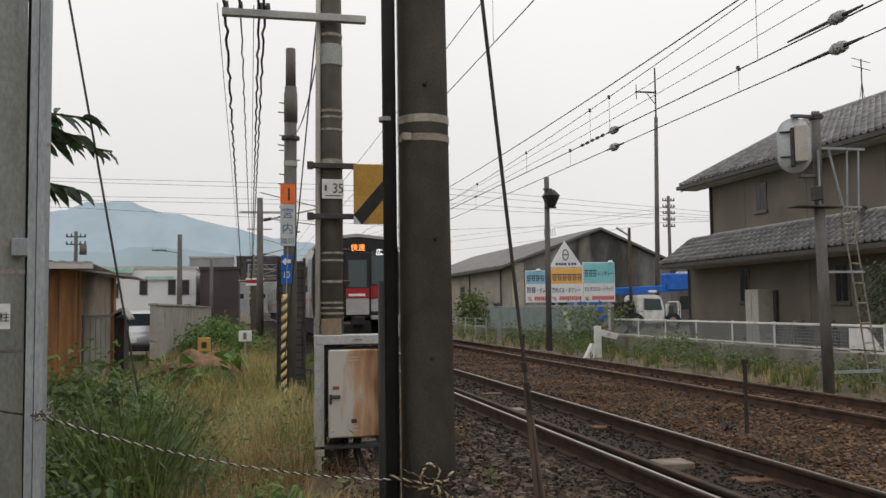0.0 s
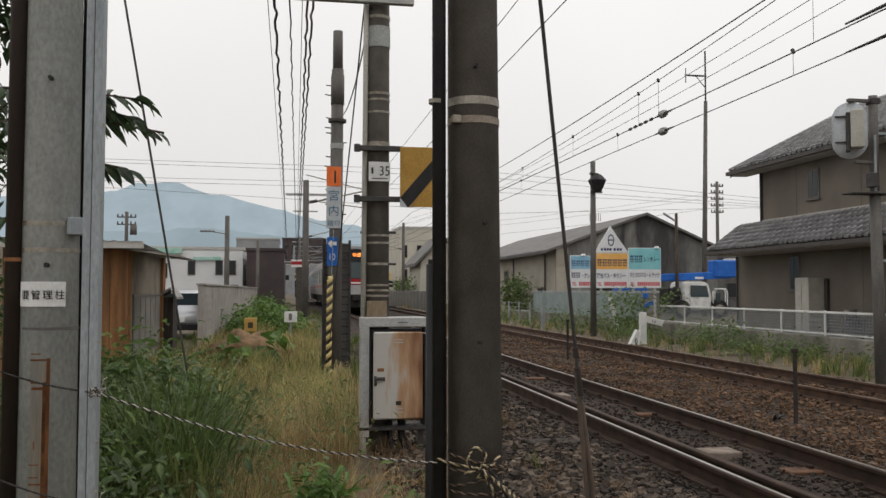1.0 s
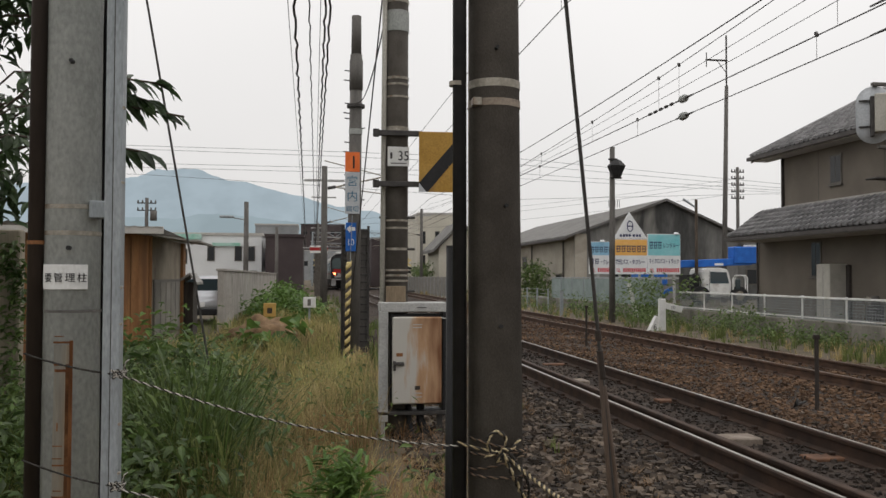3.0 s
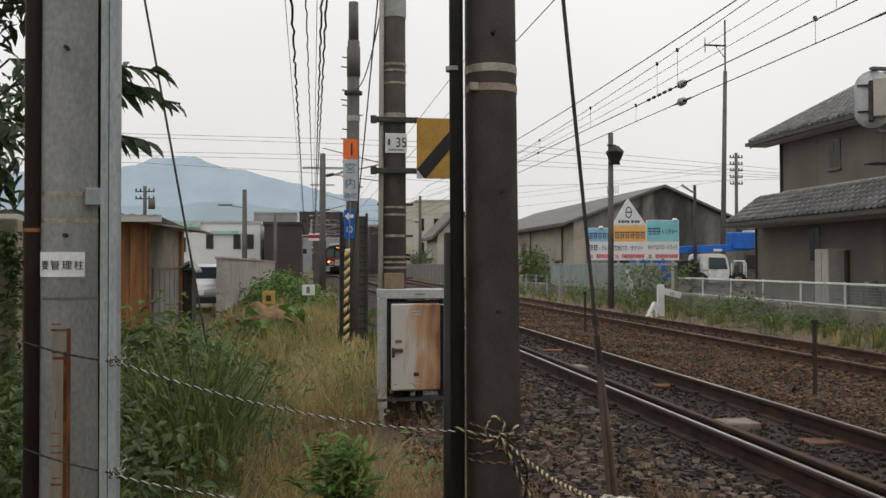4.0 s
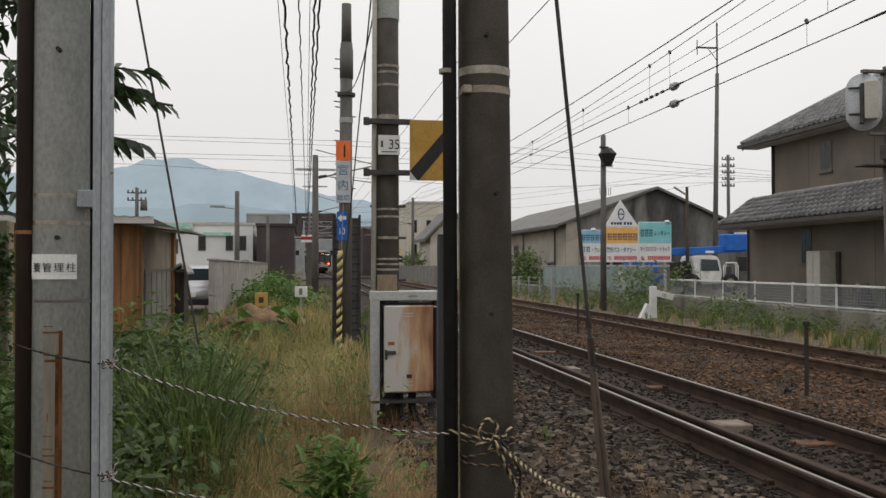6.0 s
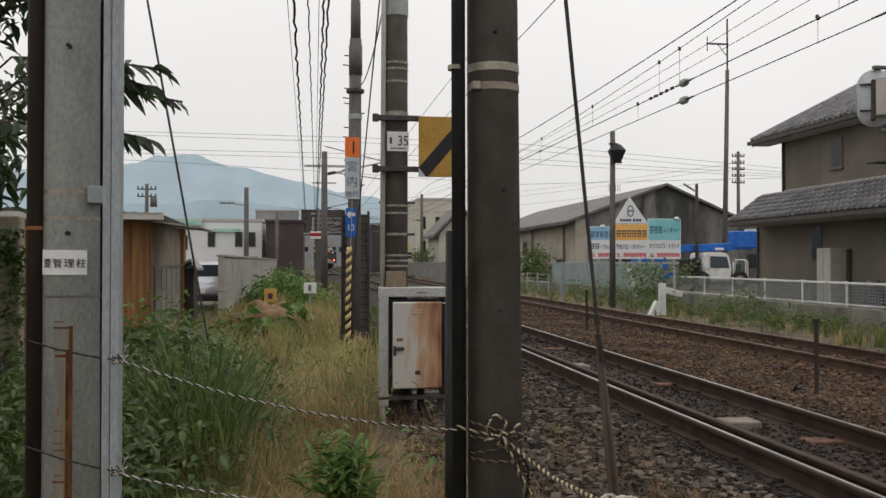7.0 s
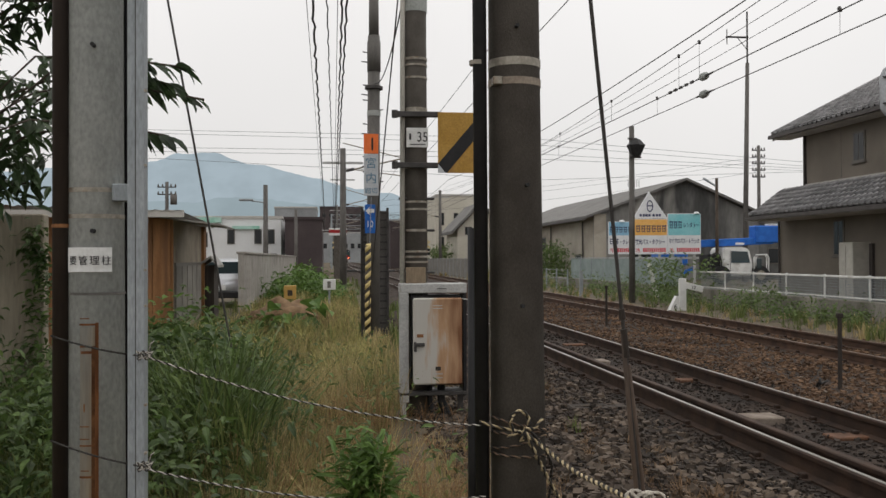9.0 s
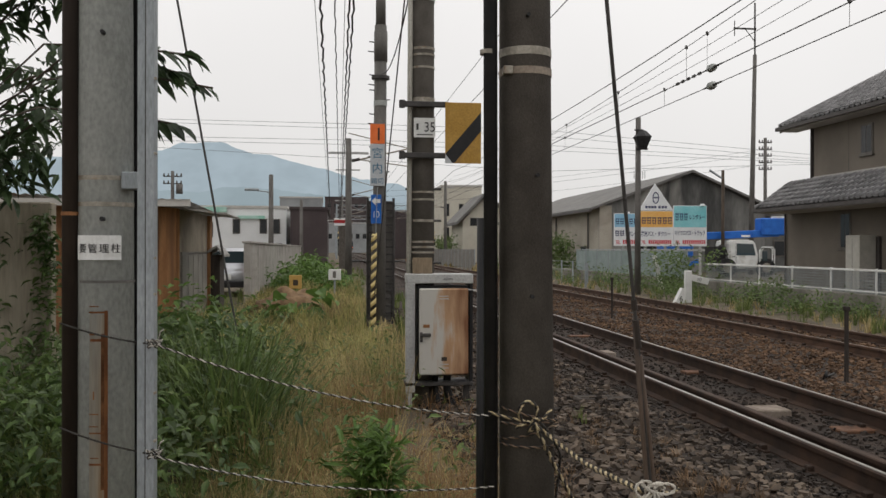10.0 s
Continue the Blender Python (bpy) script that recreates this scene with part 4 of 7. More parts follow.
def roof_slope(house, x0, z0, y0, y1, run, rise, trim=None, budget=300, near_first=True):
    """A tiled slope from the eave (x0, z0) rising over run along x; tiles from y0 to y1. The roof board below is a part too."""
    length = math.hypot(run, rise)
    a = math.atan2(rise, run)
    base = Matrix(((0, math.cos(a), -math.sin(a), 0), (-1, 0, 0, 0), (0, math.sin(a), math.cos(a), 0), (0, 0, 0, 1)))
    spots = []
    for j in range(int(length / 0.245)):
        for i in range(int((y1 - y0) / 0.265)):
            s, y = j * 0.245, y0 + 0.14 + i * 0.265
            if trim and not trim(s / length, y):
                continue
            spots.append((y, s))
    spots.sort(key=lambda q: q[0])
    board = bmesh.new()
    d = 0.09
    for k, (y, s) in enumerate(spots):
        m = Matrix.Translation((x0 + s * math.cos(a), y, z0 + s * math.sin(a) + 0.03)) @ base
        if k < budget:
            o = new("roof_tile", TILE)
            o.parent = house
            o.matrix_local = m @ pose(0, 0, random.uniform(-0.003, 0.003), random.uniform(-0.6, 0.6), 0, random.uniform(-0.5, 0.5))
        else:
            bm2 = bmesh.new()
            bm2.from_mesh(TILE)
            bm2.transform(m)
            me = bpy.data.meshes.new("t")
            bm2.to_mesh(me)
            bm2.free()
            board.from_mesh(me)
            bpy.data.meshes.remove(me)
    if len(spots) > budget:
        tagged(part("tile_field", board, "tile", house, "", True), kind="stuff")
    else:
        board.free()


HX, HEND, HUP = 15.6, 29.1, 27.3     # facade, end of the lower and of the upper storey


def window(house, y0, y1, z0, z1, x):
    w = part("window", box(x - 0.03, x + 0.1, y0, y1, z0, z1, bevel=0.008), "frame_dark", house, "narrow dark framed window")
    part("pane", box(x - 0.036, x - 0.02, y0 + 0.06, (y0 + y1) / 2 - 0.015, z0 + 0.06, z1 - 0.06), "glass", w)
    part("pane", box(x - 0.036, x - 0.02, (y0 + y1) / 2 + 0.015, y1 - 0.06, z0 + 0.06, z1 - 0.06), "glass", w)
    part("sill", box(x - 0.07, x + 0.02, y0 - 0.04, y1 + 0.04, z0 - 0.05, z0, bevel=0.005), "frame_dark", w)


def tiled_house():
    t = thing("house", "two storey taupe house with grey pantile roofs and dark gutters", "house")
    part("lower_wall", box(HX, HX + 7.5, 10.0, HEND, 0.2, 2.95), "plaster", t)
    part("upper_wall", box(HX + 0.004, HX + 6.5, 8.0, HUP, 2.95, 5.75), "plaster", t)
    # panel joints
    for y in (12.5, 15.7, 18.9, 22.1, 25.3):
        part("wall_joint", box(HX - 0.004, HX + 0.004, y - 0.008, y + 0.008, 0.25, 2.9), "gutter", t)
        part("wall_joint", box(HX, HX + 0.008, y - 0.008, y + 0.008, 3.3, 5.5), "gutter", t)
    part("corner_post", box(HX - 0.03, HX + 0.06, HUP - 0.02, HUP + 0.06, 3.0, 5.5), "gutter", t)
    part("downpipe", tube((HX - 0.06, HEND - 0.1, 0.3), (HX - 0.06, HEND - 0.1, 2.8), 0.035, seg=10), "gutter", t)
    part("downpipe", tube((HX - 0.06, HUP + 0.02, 3.2), (HX - 0.06, HUP + 0.02, 5.5), 0.035, seg=10), "gutter", t)
    # upper roof: eave at 15.0, ridge 4.3 further in
    ex, ez, run, rise = 15.0, 5.62, 4.4, 2.2
    for s, (xa, xb) in enumerate(((ex, ex + run), (ex + 2 * run, ex + run))):
        part("roof", prism([(xa, ez - 0.08), (xb, ez + rise - 0.08), (xb, ez + rise), (xa, ez)], 7.0, 28.4), "slate", t, "roof boarding")
    roof_slope(t, ex - 0.03, ez, 12.0, 28.4, run, rise, budget=290)
    part("ridge", tube((ex + run, 7, ez + rise + 0.08), (ex + run, 28.4, ez + rise + 0.08), 0.13, seg=10), "tile", t, "rounded ridge tiles", True)
    part("verge", sweep([(ex, 28.4, ez + 0.06), (ex + run, 28.4, ez + rise + 0.08)], 0.07, 8), "tile", t, "", True)
    part("gutter", prism([(ex - 0.13, ez - 0.13), (ex - 0.02, ez - 0.13), (ex - 0.02, ez - 0.01), (ex - 0.13, ez - 0.01)], 7.0, 28.45), "gutter", t, "dark eaves gutter")
    part("soffit", prism([(ex, ez - 0.16), (HX, ez - 0.16), (HX, ez - 0.12), (ex, ez - 0.12)], 7.0, 28.35), "fascia", t, "pale soffit board")
    part("gable_wall", prism([(HX + 0.01, ez - 0.13), (ex + 2 * run - 0.6, ez - 0.13), (ex + run, ez + rise - 0.3)], HUP - 0.15, HUP - 0.02), "plaster", t)
    part("verge_board", prism([(ex, ez - 0.2), (ex + run, ez + rise - 0.2), (ex + run, ez + rise), (ex, ez)], 28.3, 28.38), "fascia", t)
    # lower lean-to roof
    lx, lz, lr, lh = 14.35, 2.86, 1.28, 0.94
    part("lower_roof", prism([(lx, lz - 0.08), (HX + 0.2, lz + lh - 0.08), (HX + 0.2, lz + lh), (lx, lz)], 8.0, 28.8), "slate", t, "lean-to roof boarding")
    roof_slope(t, lx - 0.03, lz, 12.0, 28.8, lr, lh, budget=300)
    part("gutter", prism([(lx - 0.13, lz - 0.13), (lx - 0.02, lz - 0.13), (lx - 0.02, lz - 0.01), (lx - 0.13, lz - 0.01)], 8.0, 28.85), "gutter", t, "dark eaves gutter")
    part("soffit", prism([(lx, lz - 0.15), (HX, lz - 0.15), (HX, lz - 0.11), (lx, lz - 0.11)], 8.0, 28.75), "fascia", t, "pale soffit board")
    part("flashing", box(HX - 0.03, HX + 0.02, 8.0, HUP, lz + lh - 0.02, lz + lh + 0.07), "fascia", t, "pale flashing above the lean-to roof")
    part("end_roof", prism([(HUP, 3.78), (HUP, 3.7), (29.4, 2.84), (29.4, 2.92)], HX + 0.2, HX + 7.5, axis="x"), "slate", t, "tiled end lean-to")
    part("hip_ridge", sweep([(lx, 28.8, lz + 0.06), (HX + 0.2, HUP + 0.2, lz + 0.98)], 0.08, 8), "tile", t, "", True)
    part("hip_ridge", sweep([(lx + 0.25, 18.75, lz + 0.26), (HX - 0.05, 19.75, lz + 1.02)], 0.12, 8), "tile", t, "thick rounded hip ridge", True)
    window(t, 24.05, 24.65, 4.3, 5.2, HX)
    window(t, 25.15, 25.72, 1.5, 2.62, HX)
    window(t, 20.4, 21.0, 1.45, 2.55, HX)
    an = part("aerial_mast", tube((ex + run, 24.4, ez + rise), (ex + run, 24.4, ez + rise + 1.5), 0.02, seg=6), "wire", t, "thin television aerial")
    for k, dz in enumerate((1.45, 1.2)):
        part("aerial_bar", tube((ex + run - 0.5, 24.4 - 0.2, ez + rise + dz), (ex + run + 0.5, 24.6, ez + rise + dz), 0.012, seg=5), "wire", an)
    for s in (-1, 1):
        part("guy", tube((ex + run, 24.4, ez + rise + 0.8), (ex + run + s * 0.35, 24.4 + s * 0.3, ez + rise), 0.01, seg=5), "wire", an)
    return t


tiled_house()


def heater():
    t = thing("water_heater", "tall cream water heater cabinet standing against the house wall", "water heater", "", (15.0, 24.15, 0.0))
    part("cabinet", box(0, 0.58, -0.35, 0.35, 0, 1.9, bevel=0.02), "cream", t)
    part("seam", box(-0.004, 0.002, -0.01, 0.0, 0.3, 1.8), "gutter", t)
    # slim dark strip along the edge of the cabinet
    part("pipe_cover", box(0.5, 0.6, -0.5, -0.36, 0.0, 1.86, bevel=0.01), "gutter", t, "dark slim panel at the cabinet edge")
    for y in (20.7, 22.0):
        t = thing("pump_unit", "small dark pump unit with bent pipes by the house wall", "pump", "pumps by the wall", (15.0, y, 0.0))
        part("housing", tube((0.2, 0, 0), (0.2, 0, 0.75), 0.24, 0.2, 14), "wire", t, "", True)
        part("head", tube((0.2, 0, 0.75), (0.2, 0, 1.0), 0.12, 0.1, 12), "concrete_mid", t, "", True)
        part("pipe", sweep([(0.2, 0, 0.9), (0.2, 0.35, 0.95), (0.2, 0.45, 0.7), (0.2, 0.45, 0.1)], 0.035, 8), "strap", t, "", True)


heater()


# ---- warehouse, billboard, crane lorry ----
def warehouse():
    t = thing("warehouse", "old warehouse with a blackened gable and beige long wall", "warehouse")
    x0, x1, xm, y0, y1, ze, za = 17.0, 28.2, 23.1, 55.5, 88, 4.2, 6.5
    part("long_wall", box(x0, x0 + 0.3, y0, y1, 0, ze), "ware_side", t)
    part("gable", prism([(x0, 0), (x1, 0), (x1, ze), (xm, za), (x0, ze)], y0 - 0.3, y0 - 0.004), "ware_gable", t, "rain blackened plaster gable")
    part("far_wall", box(x1 - 0.3, x1, y0, y1, 0, ze), "ware_side", t)
    for xa, za_, xb, zb in ((x0 - 0.7, ze - 0.2, xm, za), (x1 + 0.7, ze - 0.2, xm, za)):
        part("roof", prism([(xa, za_), (xb, zb), (xb, zb + 0.16), (xa, za_ + 0.16)], y0 - 0.7, y1), "slate", t, "weathered grey roof sheet")
    part("gutter", box(x0 - 0.82, x0 - 0.68, y0 - 0.7, y1, ze - 0.3, ze - 0.17), "gutter", t)
    part("corner_pilaster", box(x0 - 0.05, x0 + 0.75, y0 - 0.4, y0 - 0.28, 0, ze + 0.1), "ware_side", t, "pale corner pilaster")
    for y in (57.5, 66, 74):
        part("downpipe", tube((x0 - 0.12, y, 0), (x0 - 0.12, y, ze - 0.3), 0.06, seg=8), "gutter", t)
    for y, z0, z1 in ((58.2, 0.5, 1.7), (68, 2.0, 3.1), (67.5, 0.3, 1.2), (80, 2.0, 3.0)):
        w = part("window", box(x0 - 0.06, x0 + 0.05, y, y + 1.3, z0, z1), "frame_dark", t, "small dark window")
        part("pane", box(x0 - 0.075, x0 - 0.05, y + 0.1, y + 1.2, z0 + 0.1, z1 - 0.1), "glass", w)
    for x in (19.5, 21.5, 25.0):
        w = part("window", box(x, x + 1.3, y0 - 0.36, y0 - 0.28, 1.0, 1.9), "frame_dark", t, "dark window low in the gable")
        part("pane", box(x + 0.1, x + 1.2, y0 - 0.38, y0 - 0.35, 1.1, 1.8), "glass", w)
    for i in range(6):
        part("roof_aerial", tube((xm - 3.2 + 0.15 * i, 57, 6.2), (xm - 3.2 + 0.15 * i, 57, 6.7), 0.02, seg=5), "wire", t)


warehouse()


def billboard():
    t = thing("billboard", "white billboard with triangular top and coloured panels on posts", "billboard", "", (14.4, 38, 0))
    def panel(name, x0, x1, z0, z1, top, label):
        p = part(name, box(x0, x1, -0.08, 0.0, z0, z1, bevel=0.01), "board_white", t, label)
        part("colour_band", box(x0 + 0.02, x1 - 0.02, -0.086, -0.078, 2.47, z1 - 0.02), top, p)
        return p
    a = panel("board", -2.05, -0.95, 1.63, 3.08, "board_blue", "board with a light blue band")
    b = panel("board", -0.9, 0.62, 1.62, 3.2, "board_orange", "board with an amber band")
    c = panel("board", 0.64, 2.15, 1.62, 3.44, "board_cyan", "board with a cyan band")
    tr = part("triangle", prism([(-0.92, 3.22), (0.64, 3.22), (-0.2, 4.42)], -0.08, 0), "board_white", t, "white triangular top with a dark ring mark")
    ring = bmesh.new()
    for i in range(20):
        p, q = 2 * math.pi * i / 20, 2 * math.pi * (i + 1) / 20
        sweep([(-0.17 + 0.13 * math.cos(p), -0.088, 3.78 + 0.24 * math.sin(p)), (-0.17 + 0.13 * math.cos(q), -0.088, 3.78 + 0.24 * math.sin(q))], 0.022, 4, ring)
    part("ring_mark", ring, "ink_navy", tr)
    part("ring_bar", box(-0.28, -0.06, -0.09, -0.08, 3.76, 3.81), "ink_navy", tr)
    for x in (-0.64, -0.5, -0.37, -0.24, -0.05, 0.1, 0.23):
        part("brand_stroke", box(x, x + 0.1, -0.086, -0.079, 3.31, 3.42), "ink_navy", tr)
    def glyph(p, x, z, w, h):
        """A name character reduced to plain strokes."""
        for k, (u0, u1, v0, v1) in enumerate(((0, 1, 0.8, 0.95), (0, 1, 0.4, 0.52), (0.1, 0.9, 0, 0.12), (0.12, 0.26, 0.05, 1), (0.72, 0.86, 0.05, 1))):
            part("stroke", box(x + u0 * w, x + u1 * w, -0.093 - 0.001 * k, -0.084, z + v0 * h, z + v1 * h), "ink_navy", p)
    for i in range(6):
        glyph(b, -0.8 + 0.235 * i, 2.62, 0.19, 0.3)
    for i in range(3):
        glyph(c, 0.72 + 0.2 * i, 2.78, 0.16, 0.32)
    for i in range(5):
        glyph(a, -1.98 + 0.205 * i, 2.6, 0.16, 0.26)
    lettering("line_of_writing", "レンタカー", 0.26, upright(1.34, -0.087, 2.83), "ink_navy", c, 0.002, 0.56, 0.005)
    lettering("line_of_writing", "観光バス・タクシー", 0.25, upright(-0.84, -0.083, 2.08), "ink_navy", b, 0.002, 0.6, 0.006)
    lettering("line_of_writing", "マイクロバス・トラック", 0.25, upright(0.68, -0.083, 2.12), "ink_navy", c, 0.002, 0.51, 0.006)
    lettering("line_of_writing", "・クレー", 0.25, upright(-1.56, -0.083, 2.08), "ink_navy", a, 0.002, 0.55, 0.006)
    for i in range(2):
        glyph(a, -2.0 + 0.22 * i, 2.08, 0.18, 0.24)
    for p, x0, n in ((a, -1.98, 7), (b, -0.82, 11), (c, 0.72, 11)):
        lettering("tel", "TEL", 0.22, upright(x0, -0.083, 1.72), "ink_red", p, 0.002, 0.6, 0.005)
        for i in range(n):
            part("number_bar", box(x0 + 0.33 + 0.096 * i, x0 + 0.4 + 0.096 * i, -0.086, -0.078, 1.72, 1.9), "ink_red", p)
    for x in (-1.6, -0.6, 0.3, 0.9, 1.9):
        part("post", box(x - 0.05, x + 0.05, 0.02, 0.12, 0.3, 3.0), "box_grey", t)
    part("rail", box(-2.0, 2.1, 0.0, 0.06, 1.4, 1.5), "box_grey", t)
    for x in (-1.45, 1.95):
        part("flood_lamp", tube((x, -0.1, 3.08 if x < 0 else 3.44), (x, -0.1, 3.16 if x < 0 else 3.52), 0.12, 0.08, 10), "board_white", t)
    t.rotation_euler = (0, 0, radians(-4))


billboard()


def crane_lorry():
    t = thing("crane_lorry", "white lorry with a blue folding crane boom parked in the yard", "lorry", "", (20.9, 46, 0.15))
    part("boom", box(-2.9, 3.4, -0.3, 0.25, 1.9, 2.3, bevel=0.03, tilt=pose(0, 0, 0, 0, -2.5, 0)), "crane_blue", t, "blue crane boom")
    part("boom_head", box(2.2, 3.7, -0.4, 0.4, 2.1, 3.05, bevel=0.06), "crane_blue", t, "blue boom head")
    part("boom_plate", box(1.1, 1.6, -0.315, -0.3, 2.0, 2.12), "white_paint", t)
    part("boom_tip", box(3.1, 3.9, -0.3, 0.3, 3.0, 3.15, bevel=0.02), "white_paint", t)
    part("outrigger_base", box(-3.4, -1.7, -0.5, 0.5, 0.9, 1.6, bevel=0.05), "crane_blue", t, "blue crane base")
    part("crane_post", box(-2.8, -2.2, -0.4, 0.4, 0.2, 1.1, bevel=0.04), "crane_blue", t)
    part("strut", box(-1.7, -0.7, -0.1, 0.1, 1.3, 1.55, tilt=pose(0, 0, -0.3, 0, -25, 0)), "crane_blue", t)
    shell = prism([(0.15, 0.3), (1.75, 0.3), (1.78, 1.05), (1.6, 1.75), (1.3, 1.86), (0.3, 1.86), (0.15, 1.7)], -0.9, 0.9)
    bmesh.ops.bevel(shell, geom=shell.edges[:], offset=0.06, segments=2, affect="EDGES")
    cab = part("cab", shell, "white_paint", t, "white lorry cab")
    part("side_window", prism([(0.55, 1.02), (1.62, 1.02), (1.48, 1.62), (0.55, 1.66)], -0.925, -0.895), "bus_glass", cab, "dark side window")
    part("door_seam", box(0.5, 0.515, -0.912, -0.9, 0.4, 1.7), "wire", cab)
    part("grab_handle", box(0.3, 0.42, -0.94, -0.9, 0.92, 0.96, bevel=0.01), "wire", cab)
    for x0, x1, y in ((1.85, 2.55, -0.95), (2.1, 2.8, -0.7)):
        part("hoop", sweep([(x0, y, 0.45), (x0 - 0.02, y, 1.3), (x0 + 0.1, y, 1.45), (x1 - 0.1, y, 1.45), (x1, y, 1.3), (x1, y, 0.45), (x0, y, 0.45)], 0.045, 6), "white_paint", t, "white tubular guard frame", True)
    part("mirror", box(1.95, 2.25, -1.02, -0.98, 0.7, 1.25, bevel=0.02), "bus_glass", t)
    part("guard_ring", sweep([(-0.35 + 0.34 * math.cos(a), -0.95, 1.0 + 0.55 * math.sin(a)) for a in np.linspace(0, 6.28, 18)], 0.04, 6), "wire", t, "dark hose ring behind the cab", True)
    for x in (0.0, 2.2):
        w = part("wheel", tube((x, -1.0, 0.35), (x, -0.7, 0.35), 0.5, seg=20), "tyre", t)
        part("rim", tube((x, -1.02, 0.35), (x, -0.98, 0.35), 0.26, seg=16), "strap", w)
    part("frame_panel", box(-0.6, 0.1, -0.6, 0.6, 0.5, 1.5, bevel=0.03), "guard_black", t)
    b = thing("storage_crate", "light blue plastic crate load beside the lorry", "crate", "", (23.3, 42, 0.2))
    part("crate", box(-0.6, 0.65, -0.4, 0.4, 0.5, 1.05, bevel=0.03), "board_blue", b)
    for x in (-0.3, 0.05, 0.4):
        part("rib", box(x - 0.02, x + 0.02, -0.42, -0.4, 0.52, 1.03), "board_white", b)
    part("stand", box(-0.55, 1.1, -0.35, 0.35, -0.25, 0.5, bevel=0.03), "wood_dark", b)


crane_lorry()


# ---- grass verge on the path side ----
def shed():
    t = thing("shed", "low brown wooden shed with a rusting corrugated roof", "shed", "", (0, 0, 0))
    part("front_wall", box(-6.5, -2.88, 16.0, 16.1, 0, 2.25), "wood", t)
    x = -6.5
    while x < -2.88:
        part("board", box(x + 0.004, x + 0.17, 15.975, 15.997, 0.05, 2.2), "wood", t)
        x += 0.18
    part("side_wall", box(-2.9, -2.8, 16.1, 20.2, 0, 2.2), "sheet_beige", t)
    w = part("window", box(-2.83, -2.775, 16.5, 19.7, 0.35, 1.42), "frame_dark", t, "row of grey panes in dark frames")
    for y in (16.55, 17.17, 17.79, 18.41, 19.03):
        part("pane", box(-2.78, -2.765, y, y + 0.54, 0.42, 1.36), "sheet_grey", w)
    part("end_post", box(-2.84, -2.74, 19.9, 20.25, 0, 2.2), "wood", t)
    part("corner_post", box(-2.95, -2.78, 15.93, 16.03, 0, 2.2), "wood", t)
    # corrugated roof
    bm = bmesh.new()
    prev = None
    k = 0
    while k < 130:
        x = -7.0 + k * 0.035
        z = 2.32 - 0.03 * (x + 3) + 0.015 * math.sin(k * 1.2)
        row = [bm.verts.new((x, 15.4, z)), bm.verts.new((x, 20.6, z - 0.1))]
        if prev:
            bm.faces.new((prev[0], row[0], row[1], prev[1]))
        prev = row
        k += 1
    bmesh.ops.solidify(bm, geom=bm.faces[:], thickness=0.02)
    part("roof", bm, "sheet", t, "pale corrugated roof sheet")
    part("fascia", box(-7.0, -2.46, 15.42, 15.46, 2.2, 2.32), "fascia", t)
    part("awning", box(-0.6, 0.75, 0, 2.0, -0.015, 0.015, tilt=pose(-2.62, 15.7, 2.18, 0, 8, 0)), "sheet", t, "grey sagging awning sheet")
    s = thing("small_hut", "narrow dark wooden hut with a small pitched roof", "shed", "", (-2.6, 20.0, 0))
    part("body", box(-0.22, 0.06, 0, 0.8, 0, 1.35), "wood_dark", s)
    part("roof", prism([(-0.3, 1.3), (0.0, 1.5), (0.16, 1.3), (0.16, 1.35), (0.0, 1.56), (-0.3, 1.36)], -0.15, 0.95), "sheet", s, "pale little roof")


M["sheet_beige"] = mottled("faded beige panel", (0.2, 0.17, 0.13), (0.28, 0.245, 0.19), 2, 40, 0.8, bump=0.1, third=(0.15, 0.12, 0.09))
M["sheet_grey"] = mottled("grey panel", (0.16, 0.15, 0.135), (0.23, 0.215, 0.19), 2, 40, 0.7, bump=0.1)
shed()


def block_wall():
    w = setting("block_wall", box(-2.36, -2.2, 23.4, 60, -0.1, 1.62, bevel=0.01), "concrete_wall", "plain pale concrete wall along the verge", "wall")
    part("coping", box(-2.4, -2.16, 23.38, 60, 1.62, 1.68, bevel=0.008), "concrete_wall", w)
    for i in range(6):
        for j in range(5):
            part("opening", box(-2.205, -2.195, 23.7 + 0.55 * j, 24.0 + 0.55 * j, 0.2 + 0.22 * i, 0.3 + 0.22 * i), "concrete_wall", w)
    y = 26.0
    while y < 58:
        part("joint", box(-2.199, -2.196, y - 0.008, y + 0.008, 0, 1.6), "retaining", w)
        y += 3.0


block_wall()


def parked_car():
    t = thing("parked_car", "silver car parked behind the hut", "car", "", (-3.3, 27.5, 0))
    body = prism([(-0.0, 0.3), (4.0, 0.3), (4.05, 0.75), (3.3, 0.95), (2.6, 1.45), (0.7, 1.5), (0.1, 0.95), (-0.05, 0.8)], -0.8, 0.8, axis="x")
    bmesh.ops.bevel(body, geom=body.edges[:], offset=0.06, segments=2, affect="EDGES")
    part("body", body, "car_silver", t, "", True)
    part("rear_window", box(-0.62, 0.62, 0.2, 0.5, 0.98, 1.4, tilt=None), "bus_glass", t)
    for s in (-1, 1):
        part("tail_lamp", box(s * 0.7 - 0.1, s * 0.7 + 0.1, -0.08, -0.02, 0.7, 0.95), "train_red", t)
        for y in (0.7, 3.2):
            part("wheel", tube((s * 0.8 - 0.1, y, 0.3), (s * 0.8 + 0.1, y, 0.3), 0.3, seg=18), "tyre", t)
    part("bumper", box(-0.75, 0.75, -0.12, 0.0, 0.3, 0.5, bevel=0.03), "guard_black", t)
    part("plate_bar", box(-0.17, 0.17, -0.14, -0.12, 0.55, 0.7), "white_plate", t)


parked_car()


